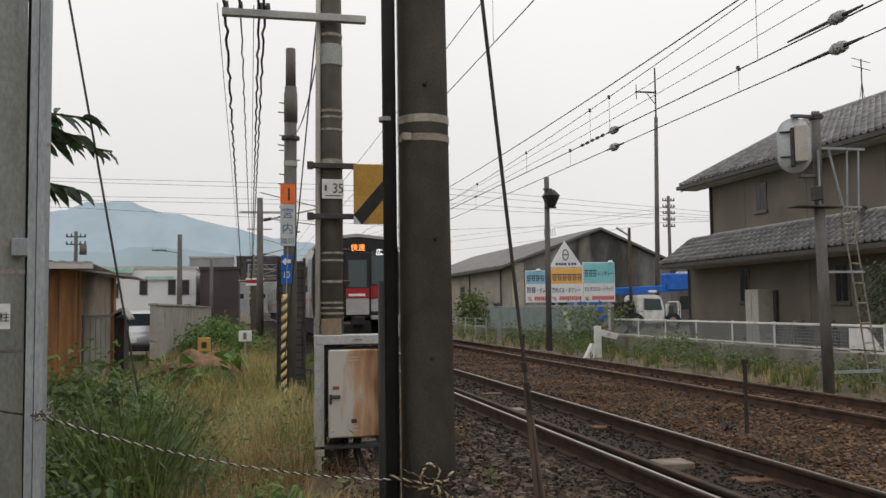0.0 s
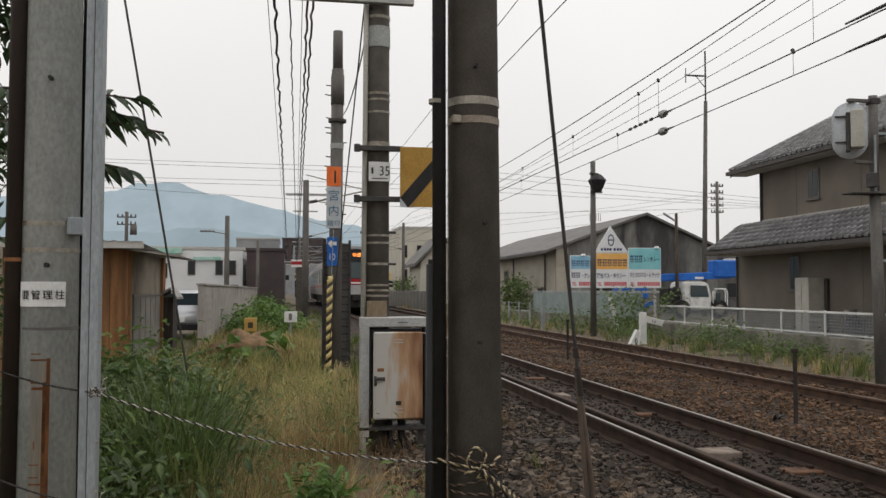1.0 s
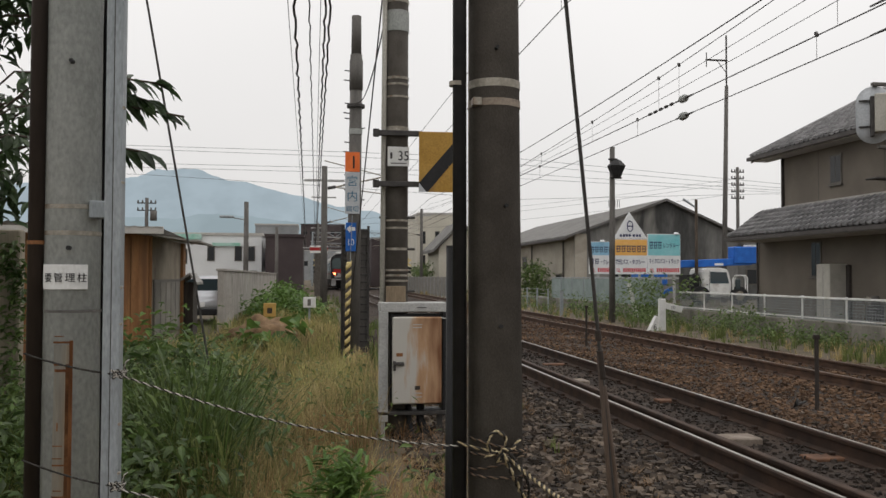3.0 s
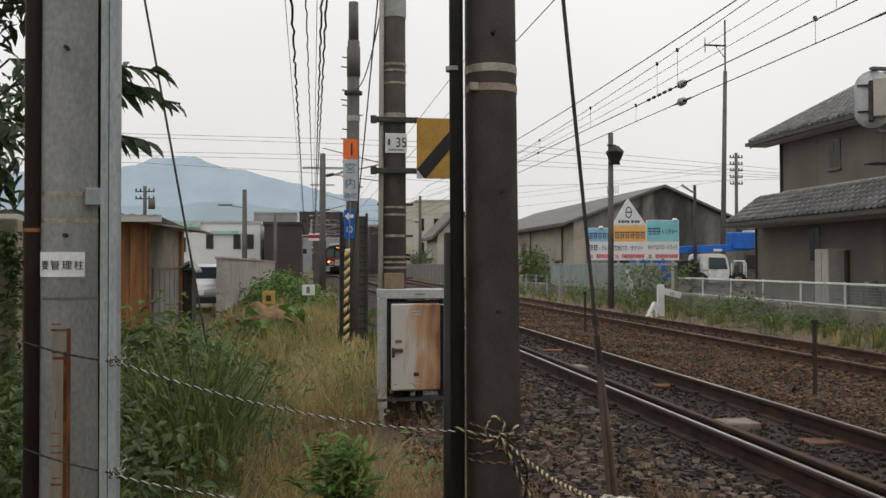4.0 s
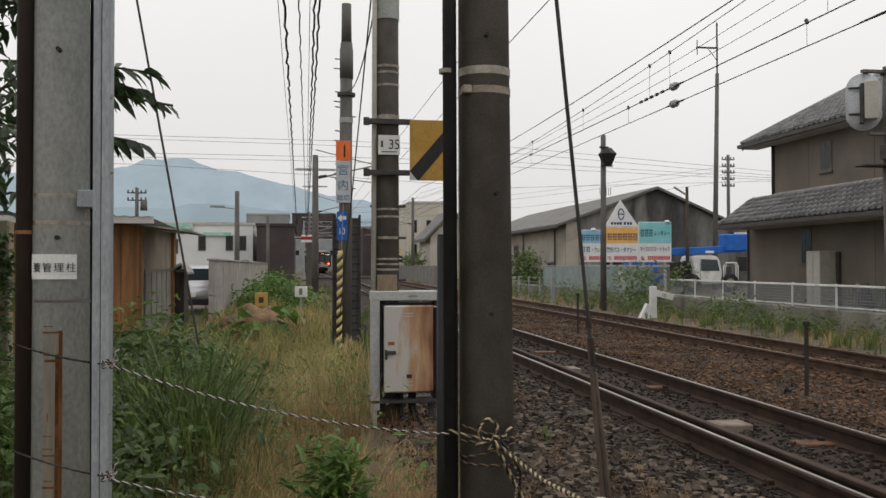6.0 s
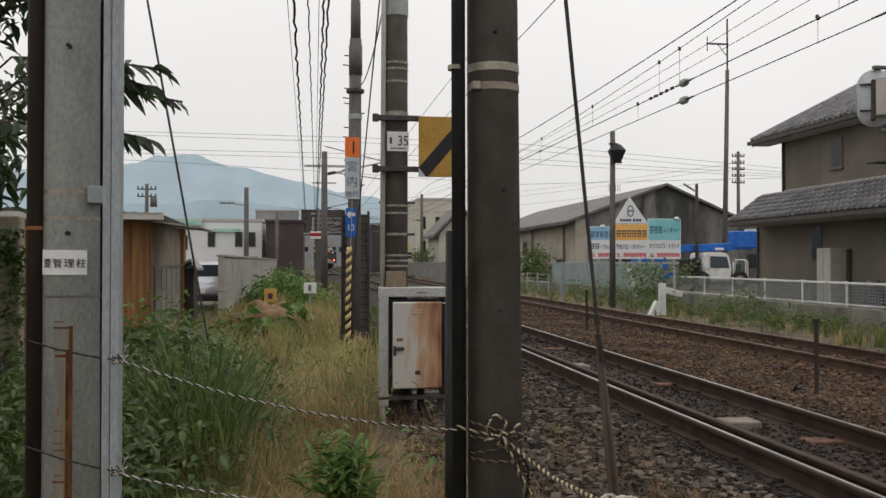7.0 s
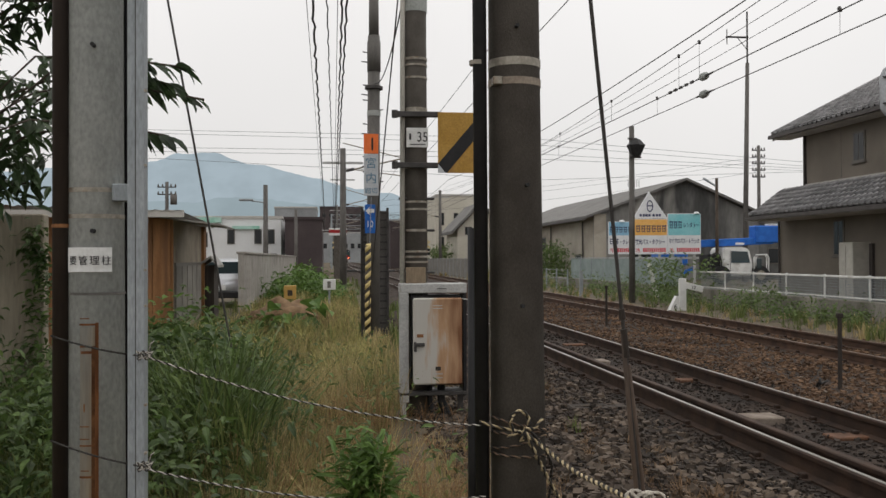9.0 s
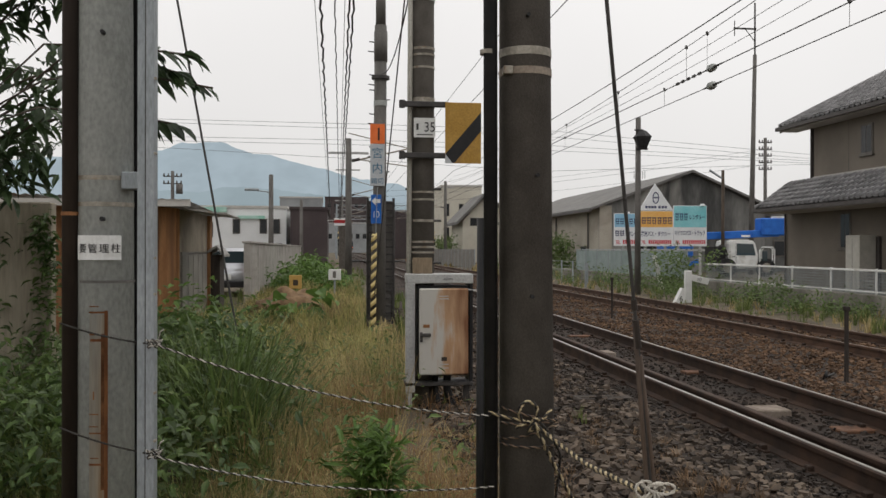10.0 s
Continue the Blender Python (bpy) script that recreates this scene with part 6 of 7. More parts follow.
M["rope_black"] = mottled("black rope strand", (0.02, 0.018, 0.016), (0.05, 0.045, 0.04), 30, 200, 0.9, bump=0.3)
M["rope_white"] = mottled("dirty white rope", (0.4, 0.37, 0.32), (0.58, 0.54, 0.47), 30, 200, 0.9, bump=0.3)
M["rope_pale"] = mottled("pale rope strand", (0.36, 0.34, 0.3), (0.52, 0.49, 0.44), 30, 200, 0.9, bump=0.3)
twisted(sag((-0.625, 3.05, 1.165), (0.51, 3.15, 0.888), 0.045), 0.0039, "rope", "pale grey twisted rope stretched between post and pole", "rope_pale")
twisted(sag((-0.62, 3.03, 0.80), (0.52, 3.13, 0.64), 0.05), 0.0039, "rope", "pale grey twisted rope stretched low between post and pole", "rope_pale")
for z0, z1 in ((1.165, 1.21), (0.80, 0.83)):
    twisted(sag((-1.03, 3.4, z1), (-0.64, 3.07, z0), 0.01, 8), 0.004, "rope", "dark thin rope tied round the post", "rope_black")


M["rope_brown"] = mottled("grimy brown rope", (0.13, 0.085, 0.058), (0.27, 0.19, 0.13), 40, 200, 0.9, bump=0.4, dist=0.003)


for z in (1.168, 0.803):
    turns = [(-0.632 + 0.02 * math.cos(a) + 0.006 * math.sin(2.3 * a), 3.058 + 0.012 * math.sin(a), z + 0.014 * math.sin(1.7 * a)) for a in np.linspace(0, 19, 34)]
    turns += [(-0.615, 3.045, z + 0.03), (-0.6, 3.04, z + 0.05)]
    twisted(turns, 0.0034, "rope", "pale rope knot with a loose end tied to the post", "rope_pale", turns=34)


def ring_rope(cx, cy, z, r, tilt, label):
    pts = []
    for i in range(30):
        a = radians(180 + 185 * i / 29)
        pts.append((cx + r * math.cos(a), cy + r * math.sin(a), z + tilt * math.cos(a)))
    return twisted(pts, 0.005, "rope", label, "rope_brown", turns=24)


for z, tilt in ((0.875, -0.028), (0.85, 0.005), (0.815, 0.03), (0.765, -0.004)):
    ring_rope(0.675, 3.285, z, 0.114, tilt, "worn brown rope wound round the dark pole")
twisted([(0.5, 3.13, 0.905), (0.56, 3.13, 0.885), (0.62, 3.14, 0.87), (0.66, 3.14, 0.855)], 0.006, "rope", "worn yellow and black rope end at the pole", "rope_tiger", turns=22)
knot = [(0.645 + 0.034 * math.cos(a), 3.13, 0.9 + 0.038 * math.sin(a)) for a in np.linspace(-1.2, 4.4, 16)]
twisted(knot, 0.007, "rope", "looped rope knot before the dark pole", "rope_tiger", turns=22)
twisted([(0.6, 3.13, 0.845), (0.64, 3.115, 0.87), (0.68, 3.12, 0.85), (0.64, 3.115, 0.835), (0.66, 3.11, 0.88), (0.7, 3.14, 0.87), (0.74, 3.18, 0.9)], 0.007, "rope", "rope turns knotted before the dark pole", "rope_tiger", turns=22)
lead = [(0.655, 3.12, 0.868), (0.70, 3.1, 0.832), (0.728, 2.95, 0.812), (0.745, 2.75, 0.805), (0.752, 2.5, 0.828), (0.75, 2.3, 0.85), (0.765, 2.22, 0.858)]
twisted(lead, 0.0075, "rope", "worn yellow and black rope drawn from pole to stay wire", "rope_tiger", turns=22)
lead2 = [(0.66, 3.11, 0.864), (0.695, 3.115, 0.795), (0.735, 3.14, 0.719), (0.775, 3.16, 0.65), (0.82, 3.19, 0.575), (0.9, 3.25, 0.4), (0.97, 3.35, 0.2), (1.0, 3.4, 0.03)]
twisted(lead2, 0.0085, "rope", "worn yellow and black rope hanging from the knot", "rope_tiger", turns=18)
twisted([(0.69, 3.12, 0.86), (0.74, 3.16, 0.8), (0.79, 3.24, 0.72), (0.8, 3.3, 0.62), (0.78, 3.3, 0.5)], 0.006, "rope", "dark loose rope end behind the knot", "rope_black", turns=18)
def stay_knot():
    """Loose turns of pale rope round the stay wire, with hanging tails."""
    c = Vector((0.766, 2.225, 0.865))
    turns = []
    for i in range(40):
        a = i * 0.9
        turns.append(c + Vector((0.024 * math.cos(a) * (1 + 0.3 * math.sin(i * 0.37)), 0.014 * math.sin(a) - 0.004, 0.022 * math.sin(i * 0.61))))
    twisted(turns, 0.0042, "rope", "tangled pale rope knot tied round the stay wire", "rope_white", turns=30)
    for dx, dz in ((-0.05, 0.022), (0.055, 0.014)):
        loop = [c + Vector((dx * (0.5 - 0.5 * math.cos(a)), -0.015, 0.006 + dz * math.sin(a))) for a in np.linspace(0, 6.0, 14)]
        twisted(loop, 0.004, "rope", "loose pale rope loop on the knot", "rope_white", turns=30)
    for x, z in ((-0.045, -0.075), (-0.004, -0.1), (0.012, -0.06)):
        twisted([c + Vector((x * 0.3, -0.02, 0.0)), c + Vector((x * 1.1, -0.025, z * 0.4)), c + Vector((x, -0.02, z))], 0.0038, "rope", "frayed pale rope tail hanging from the knot", "rope_white", turns=30)
    twisted([c + Vector((0.02, -0.01, 0.0)), c + Vector((0.05, 0.0, -0.008)), c + Vector((0.08, 0.02, -0.004))], 0.004, "rope", "short yellow rope end beside the knot", "rope_tiger", turns=30)


stay_knot()


# ---- train ----
def make_train():
    t = thing("commuter_train", "stainless commuter train with black and red end and lit lamps", "train")
    prof = [(-1.42, 0.95), (-1.475, 1.4), (-1.475, 2.9), (-1.35, 3.35), (-1.0, 3.58), (0, 3.7), (1.0, 3.58), (1.35, 3.35), (1.475, 2.9), (1.475, 1.4), (1.42, 0.95)]
    for c in range(3):
        y0 = 0.45 + c * 20.0
        body = part("car_body", prism(prof, y0, y0 + 19.3), "steel_train", t, "stainless steel car body")
        part("roof_unit", box(-0.85, 0.85, y0 + 6, y0 + 11, 3.6, 3.95, bevel=0.08), "train_roof", t)
        part("underframe", box(-1.2, 1.2, y0 + 0.5, y0 + 18.8, 0.35, 0.95), "under", t, "dark underframe equipment")
        for s in (-1, 1):
            for k in range(6):
                w = part("window", box(s * 1.48 - 0.012, s * 1.48 + 0.012, y0 + 1.6 + k * 3.0, y0 + 3.3 + k * 3.0, 1.85, 2.75), "train_glass", body)
            part("stripe", box(s * 1.482 - 0.01, s * 1.482 + 0.01, y0 + 0.1, y0 + 19.2, 1.5, 1.62), "train_red", body)
            for k in range(4):
                part("door", box(s * 1.484 - 0.012, s * 1.484 + 0.012, y0 + 0.8 + k * 4.6, y0 + 1.5 + k * 4.6, 1.05, 2.95), "train_white", body)
        for yb in (y0 + 3.2, y0 + 16.0):
            for dy in (-1.05, 1.05):
                part("wheelset", tube((-0.6, yb + dy, 0.43), (0.6, yb + dy, 0.43), 0.43, seg=16), "under", t)
            part("bogie", box(-1.0, 1.0, yb - 1.6, yb + 1.6, 0.35, 0.75, bevel=0.05), "under", t)
    # end face
    e = part("end_face", prism([(-1.42, 0.95), (-1.475, 1.4), (-1.475, 2.9), (-1.33, 3.3), (-0.95, 3.5), (0, 3.6), (0.95, 3.5), (1.33, 3.3), (1.475, 2.9), (1.475, 1.4), (1.42, 0.95)], 0.15, 0.5), "train_black", t, "glossy black train end")
    part("roof_brow", prism([(-1.4, 3.2), (-1.0, 3.52), (0, 3.63), (1.0, 3.52), (1.4, 3.2), (1.46, 3.24), (1.02, 3.62), (0, 3.74), (-1.02, 3.62), (-1.46, 3.24)], 0.1, 0.6), "train_white", e)
    for s in (-1, 1):
        part("windscreen", prism([(s * 0.48, 2.05), (s * 1.3, 2.05), (s * 1.36, 2.85), (s * 1.1, 3.12), (s * 0.48, 3.15)], 0.12, 0.149), "train_glass", e, "dark windscreen")
        part("red_band", prism([(s * 0.46, 1.58), (s * 0.95, 1.66), (s * 1.22, 1.8), (s * 1.2, 2.0), (s * 0.46, 2.0)], 0.10, 0.149), "train_red", e)
        part("white_panel", prism([(s * 0.46, 1.15), (s * 1.1, 1.15), (s * 1.16, 1.72), (s * 0.95, 1.62), (s * 0.46, 1.55)], 0.11, 0.149), "train_white", e)
        part("lamp_surround", prism([(s * 0.72, 1.4), (s * 1.0, 1.32), (s * 1.22, 1.5), (s * 1.25, 1.72), (s * 0.85, 1.58)], 0.085, 0.109), "train_black", e)
        part("tail_lamp", prism([(s * 0.98, 1.44), (s * 1.16, 1.46), (s * 1.22, 1.64), (s * 0.98, 1.6)], 0.06, 0.084), "tail_light", e, "lit tail lamp")
        part("skirt", box(s * 1.2 - 0.25 if s > 0 else -1.4, 1.4 if s > 0 else -0.95, 0.15, 0.6, 0.3, 0.95, bevel=0.03), "train_white", t)
        part("step_plate", box(0.45 if s > 0 else -1.4, 1.4 if s > 0 else -0.45, 0.05, 0.4, 0.88, 1.02, bevel=0.02), "train_white", t)
    d = part("gangway_door", box(-0.42, 0.42, 0.0, 0.149, 1.0, 3.12, bevel=0.03), "train_black", e, "centre gangway door")
    part("door_glass", box(-0.3, 0.3, -0.012, 0.0, 1.95, 2.85), "train_glass", d)
    part("door_red", box(-0.38, 0.38, -0.01, 0.0, 1.6, 1.92), "train_red", d)
    part("door_white", box(-0.38, 0.38, -0.01, 0.0, 1.05, 1.58), "train_white", d)
    part("brand_bar", box(-0.3, 0.25, -0.014, -0.009, 1.66, 1.74), "white_plate", d)
    k = part("route_display", box(-0.3, 0.32, 0.02, 0.14, 3.15, 3.38), "train_black", e)
    lettering("display_text", "快速", 0.24, upright(-0.22, 0.012, 3.18), "led_orange", k, 0.002)
    k = part("place_display", box(0.58, 1.2, 0.1, 0.145, 3.0, 3.28), "train_black", e)
    lettering("display_text", "広島", 0.24, upright(0.62, 0.09, 3.03), "led_white", k, 0.002)
    part("coupler", box(-0.2, 0.2, -0.35, 0.4, 0.7, 1.0, bevel=0.04), "under", t)
    part("hose_box", box(-0.45, 0.45, 0.1, 0.6, 0.3, 0.85, bevel=0.03), "under", t)
    return t


train = make_train()


# ---- ballast ----
stones(9500, (0.85, 2.75), (2.9, 22), 0.045, "stone", "grey broken ballast stones beside the track", off_rails)
stones(4500, (0.75, 2.9), (2.8, 9), 0.03, "stone_dark", "dark small ballast stones beside the track", off_rails)
stones(9000, (2.5, 4.9), (2.6, 34), 0.028, "stone_dark", "oily dark ballast between the rails", off_rails, 0.0)
stones(10000, (4.6, 6.9), (4.5, 45), 0.038, "stone_rust", "rusty brown ballast between the two tracks", off_rails)
stones(1200, (4.6, 6.2), (4.5, 30), 0.036, "stone", "grey ballast between the two tracks", off_rails)
stones(4500, (6.6, 9.3), (7, 50), 0.042, "stone_rust", "rusty brown ballast under the far track", off_rails)


# ---- plants ----
def blades(name, n, spot, h, w, material, label, category="grass", lean=0.5, tuft=14):
    """Many bent tapering blades; spot() gives a place and a height factor, or None."""
    V, Fc = [], []
    k = 0
    centre, left, turn = None, 0, 0.0
    for _ in range(n):
        if left <= 0:
            centre, left, turn = spot(), int(rng.integers(tuft // 2, tuft * 2)), rng.uniform(0, 6.283)
        left -= 1
        if centre is None:
            left = 0
            continue
        x, y, f = centre
        r, a = abs(rng.normal(0, 0.16 * h)), rng.uniform(0, 6.283)
        x, y = x + r * math.cos(a), y + r * math.sin(a)
        hh, ww = h * f * rng.uniform(0.45, 1.25), w * rng.uniform(0.6, 1.3)
        a = turn + rng.normal(0, 1.0) if rng.random() < 0.5 else a
        d = np.array([math.cos(a), math.sin(a), 0.0])
        e = np.array([-math.sin(a), math.cos(a), 0.0])
        q = rng.uniform(0, 6.283)
        e = np.array([math.cos(q), math.sin(q), 0.0]) * 0.5 + e * 0.5
        l = lean * hh * rng.uniform(0.15, 1.2)
        p0 = np.array([x, y, ground_height(x, y) - 0.02])
        p1 = p0 + d * l * 0.18 + (0, 0, hh * 0.5)
        p2 = p0 + d * l * 0.55 + (0, 0, hh * 0.85)
        p3 = p0 + d * l + (0, 0, hh * rng.uniform(0.82, 1.0))
        V.extend([(p0 - e * ww).tolist(), (p0 + e * ww).tolist(), (p1 - e * ww * 0.9).tolist(), (p1 + e * ww * 0.9).tolist(), (p2 - e * ww * 0.55).tolist(), (p2 + e * ww * 0.55).tolist(), p3.tolist()])
        Fc.extend([(k, k + 1, k + 3, k + 2), (k + 2, k + 3, k + 5, k + 4), (k + 4, k + 5, k + 6)])
        k += 7
    return soup(name, V, Fc, material, label, category)


def field(xr, yr, keep=None, near=True):
    def spot():
        u = rng.random()
        y = yr[0] * (yr[1] / yr[0]) ** u if near else rng.uniform(*yr)
        x = rng.uniform(*xr)
        f = 0.8 + 0.75 * noise.noise((x * 1.7, y * 1.1, 4.0))
        if keep and not keep(x, y):
            return None
        return x, y, f
    return spot


def patch(cx, cy, seed, scale=1.1, level=0.0):
    return noise.noise((cx * scale, cy * scale * 0.7, seed)) > level


def leaf_cloud(centres, per, spread, size, material, name, label, category="bush", droop=0.3, narrow=0.42):
    """Folded pointed leaves in clumps about the given centres."""
    V, Fc = [], []
    k = 0
    for c in centres:
        for _ in range(per):
            p = np.array(c) + rng.normal(0, 1, 3) * spread
            s = size * rng.uniform(0.6, 1.3)
            a = rng.uniform(0, 6.283)
            t = rng.uniform(-droop - 0.5, 0.5 - droop)
            d = np.array([math.cos(a) * math.cos(t), math.sin(a) * math.cos(t), math.sin(t)])
            e = np.cross(d, (0, 0, 1.0))
            e /= np.linalg.norm(e) + 1e-9
            roll = rng.uniform(-0.7, 0.7)
            nn = np.cross(e, d)
            e = e * math.cos(roll) + nn * math.sin(roll)
            nn = np.cross(e, d)
            w = s * narrow * 0.5
            m1, m2 = p + d * s * 0.35, p + d * s * 0.7
            tip = p + d * s - np.array([0, 0, s * 0.18])
            V.extend([p.tolist(), (m1 - e * w + nn * w * 0.4).tolist(), m1.tolist(), (m1 + e * w + nn * w * 0.4).tolist(), (m2 - e * w * 0.8 + nn * w * 0.3).tolist(), m2.tolist(), (m2 + e * w * 0.8 + nn * w * 0.3).tolist(), tip.tolist()])
            Fc.extend([(k, k + 2, k + 1), (k, k + 3, k + 2), (k + 1, k + 2, k + 5, k + 4), (k + 2, k + 3, k + 6, k + 5), (k + 4, k + 5, k + 7), (k + 5, k + 6, k + 7)])
            k += 8
    me = bpy.data.meshes.new(name)
    me.from_pydata(V, [], Fc)
    me.materials.append(M[material])
    o = new(name, me)
    if label:
        tagged(o, label, category, "", "stuff")
    return o


def left_weeds(x, y):
    return x < -0.35 - 0.05 * (y - 5)


def before_cabinet(x, y):
    return x > 0.07 * y - 0.02 and y < 8.6


blades("grass", 13000, field((-3.2, 1.3), (2.9, 26), lambda x, y: patch(x, y, 1.0, 1.1, -0.2) and not before_cabinet(x, y)), 0.32, 0.0045, "grass", "mixed green grass on the railway verge")
blades("tall_grass", 3500, field((-2.6, -0.4), (4.6, 13), left_weeds), 0.7, 0.006, "grass", "tall green reedy grass on the verge", lean=0.7)
blades("reed_clump", 1000, field((-1.3, -0.5), (5.0, 7.6), lambda x, y: left_weeds(x, y) and patch(x, y, 5.0, 1.2, 0.05)), 0.8, 0.0085, "grass_reed", "dark green arching reed clump on the verge", lean=0.95, tuft=24)
blades("dry_grass", 8500, field((-0.75, 0.95), (4.2, 13), lambda x, y: patch(x, y, 2.0, 1.0, -0.2) and not before_cabinet(x, y)), 0.46, 0.0026, "grass_dry", "dry straw-coloured grass along the path", lean=0.9)
blades("dry_grass", 9000, field((-2.2, 0.9), (12, 36)), 0.4, 0.008, "grass_dry", "dry straw-coloured grass further up the verge")
blades("yellow_grass", 12000, field((-2.1, 0.6), (10, 34), lambda x, y: patch(x, y, 12.0, 0.6, -0.45)), 0.42, 0.008, "grass_yellow", "yellow-green grass further up the verge", lean=0.8)
blades("yellow_grass", 9000, field((-1.9, 0.55), (2.7, 6.0), lambda x, y: patch(x, y, 14.0, 1.6, -0.3)), 0.27, 0.0028, "grass_yellow", "curling yellow-green grass at the foot of the poles", lean=1.5)
blades("grass", 7000, field((-0.9, 0.95), (3.4, 13), lambda x, y: not before_cabinet(x, y)), 0.34, 0.0032, "grass", "fine green grass among the straw")
blades("russet_grass", 4500, field((-0.6, 1.0), (3.2, 9), lambda x, y: patch(x, y, 3.0, 1.4, 0.0) and not (before_cabinet(x, y) and y > 5.0)), 0.5, 0.0018, "grass_russet", "russet flowering grass stalks", lean=0.5)
blades("dead_grass", 7000, field((-0.8, 1.15), (3.0, 9.0), lambda x, y: patch(x, y, 16.0, 1.8, -0.35)), 0.17, 0.0026, "grass_russet", "flattened dead grass on the bare soil", lean=1.8)
blades("dry_grass", 2600, field((0.2, 1.1), (3.2, 7.0), lambda x, y: patch(x, y, 21.0, 1.9, -0.1)), 0.26, 0.0022, "grass_dry", "thin dry stalks before the cabinet", lean=1.0)
blades("grass", 5000, field((-3.0, 1.9), (14, 60)), 0.4, 0.012, "grass", "green grass far up the verge")
blades("grass", 500, field((0.75, 2.3), (4.2, 11), lambda x, y: patch(x, y, 6.0, 1.5, 0.22)), 0.14, 0.004, "grass", "sparse grass tufts in the ballast")
blades("dry_grass", 7500, field((0.95, 2.35), (4.0, 14), lambda x, y: patch(x, y, 8.0, 1.3, 0.02)), 0.12, 0.003, "heap", "brown moss and dead grass in the ballast", lean=1.2, tuft=26)
blades("grass", 6500, field((9.4, 12.2), (11, 60)), 0.33, 0.009, "grass", "weedy grass along the far side of the tracks")
blades("dry_grass", 2600, field((9.2, 12.1), (10, 45)), 0.26, 0.007, "grass_dry", "dry weeds along the far side of the tracks")
blades("dry_grass", 2500, field((9.3, 14.0), (45, 90)), 0.5, 0.03, "grass_dry", "dry yellow grass bank beyond the fence")

centres = [(x, y, 0.55 * rng.random() ** 0.7 * (1.05 if x < -0.9 else 0.7) + 0.05) for x, y in zip(rng.uniform(-2.7, -0.5, 420), 4.6 * (10.5 / 4.6) ** rng.random(420))]
leaf_cloud(centres, 22, 0.12, 0.085, "leaf", "weeds", "dense broad-leaved green weeds on the verge", "weeds")
centres = [(x, y, 0.75 * rng.random() * max(0.0, 1 - ((x + 1.5) / 0.9) ** 2) + 0.2) for x, y in zip(rng.uniform(-2.3, -0.7, 120), rng.uniform(6.2, 9.0, 120))]
leaf_cloud(centres, 10, 0.1, 0.13, "leaf", "weeds", "tall broad-leaved green weeds before the shed", "weeds")
centres = [(x, y, 0.15 + 0.9 * rng.random() * max(0.1, 1 - ((x + 1.0) / 1.3) ** 2)) for x, y in zip(rng.uniform(-2.1, 0.45, 300), rng.uniform(27.5, 38, 300))]
leaf_cloud(centres, 10, 0.18, 0.2, "leaf_light", "shrub", "bright green shrubs beside the concrete wall")
centres = [(-0.75 + rng.normal(0, 0.25), 16.5 + rng.normal(0, 0.4), rng.uniform(0.2, 0.62)) for _ in range(7)]
leaf_cloud(centres, 5, 0.1, 0.34, "leaf_light", "weeds", "broad pale green leaves beside the straw heap", "weeds", narrow=0.7)
centres = [(-2.5 + rng.normal(0, 0.5), 14.6 + rng.normal(0, 0.4), rng.uniform(0.3, 0.9)) for _ in range(26)]
leaf_cloud(centres, 8, 0.14, 0.16, "leaf_light", "weeds", "fresh green weeds against the shed", "weeds")
centres = []
for _ in range(520):
    y = 13 * (60 / 13) ** rng.random()
    x = rng.uniform(9.9, 12.1)
    lump = noise.noise((x * 0.5, y * 0.28, 9)) + (0.3 if y > 21 else -0.02)
    if lump < 0:
        continue
    centres.append((x, y, 0.12 + 1.1 * lump * rng.random() ** 0.6))
leaf_cloud(centres, 22, 0.14, 0.1, "leaf_mid", "shrub", "wild green shrubs along the retaining wall")
centres = [(12.0 + rng.normal(0, 0.5), 29.5 + rng.normal(0, 1.2), rng.uniform(0.1, 1.5)) for _ in range(70)]
leaf_cloud(centres, 12, 0.18, 0.17, "leaf_mid", "shrub", "tall weeds growing through the fence")
centres = [(15.6 + rng.normal(0, 0.35), 60.0 + rng.normal(0, 1.6), rng.uniform(0.3, 2.3)) for _ in range(80)]
leaf_cloud(centres, 14, 0.3, 0.3, "leaf_mid", "bush", "rounded garden bush against the warehouse wall")
centres = [(12.3 + rng.normal(0, 0.5), 98 + rng.normal(0, 2), rng.uniform(0.3, 2.6)) for _ in range(70)]
leaf_cloud(centres, 12, 0.4, 0.4, "leaf_mid", "bush", "green bush before the far houses")
centres = [(x, y, z) for x, y, z in zip(rng.uniform(12.75, 13.5, 420), rng.uniform(13.6, 16.7, 420), rng.uniform(0.3, 2.3, 420))]
leaf_cloud(centres, 16, 0.1, 0.09, "leaf_dark", "hedge", "clipped dark green hedge behind the fence end", "hedge")
centres = [(0.13 + rng.normal(0, 0.045), 4.3 + rng.normal(0, 0.045), z) for z in np.linspace(0.06, 0.56, 26)]
leaf_cloud(centres, 30, 0.038, 0.13, "leaf_light", "weed_plant", "bright green leafy weed standing in the grass", "weeds", droop=-0.35, narrow=0.17)
centres = [(rng.uniform(-0.6, 0.6), 3.0 * (6 / 3.0) ** rng.random(), rng.uniform(0.02, 0.25)) for _ in range(60)]
leaf_cloud(centres, 6, 0.07, 0.08, "leaf", "weeds", "low green weeds under the rope", "weeds", narrow=0.3)


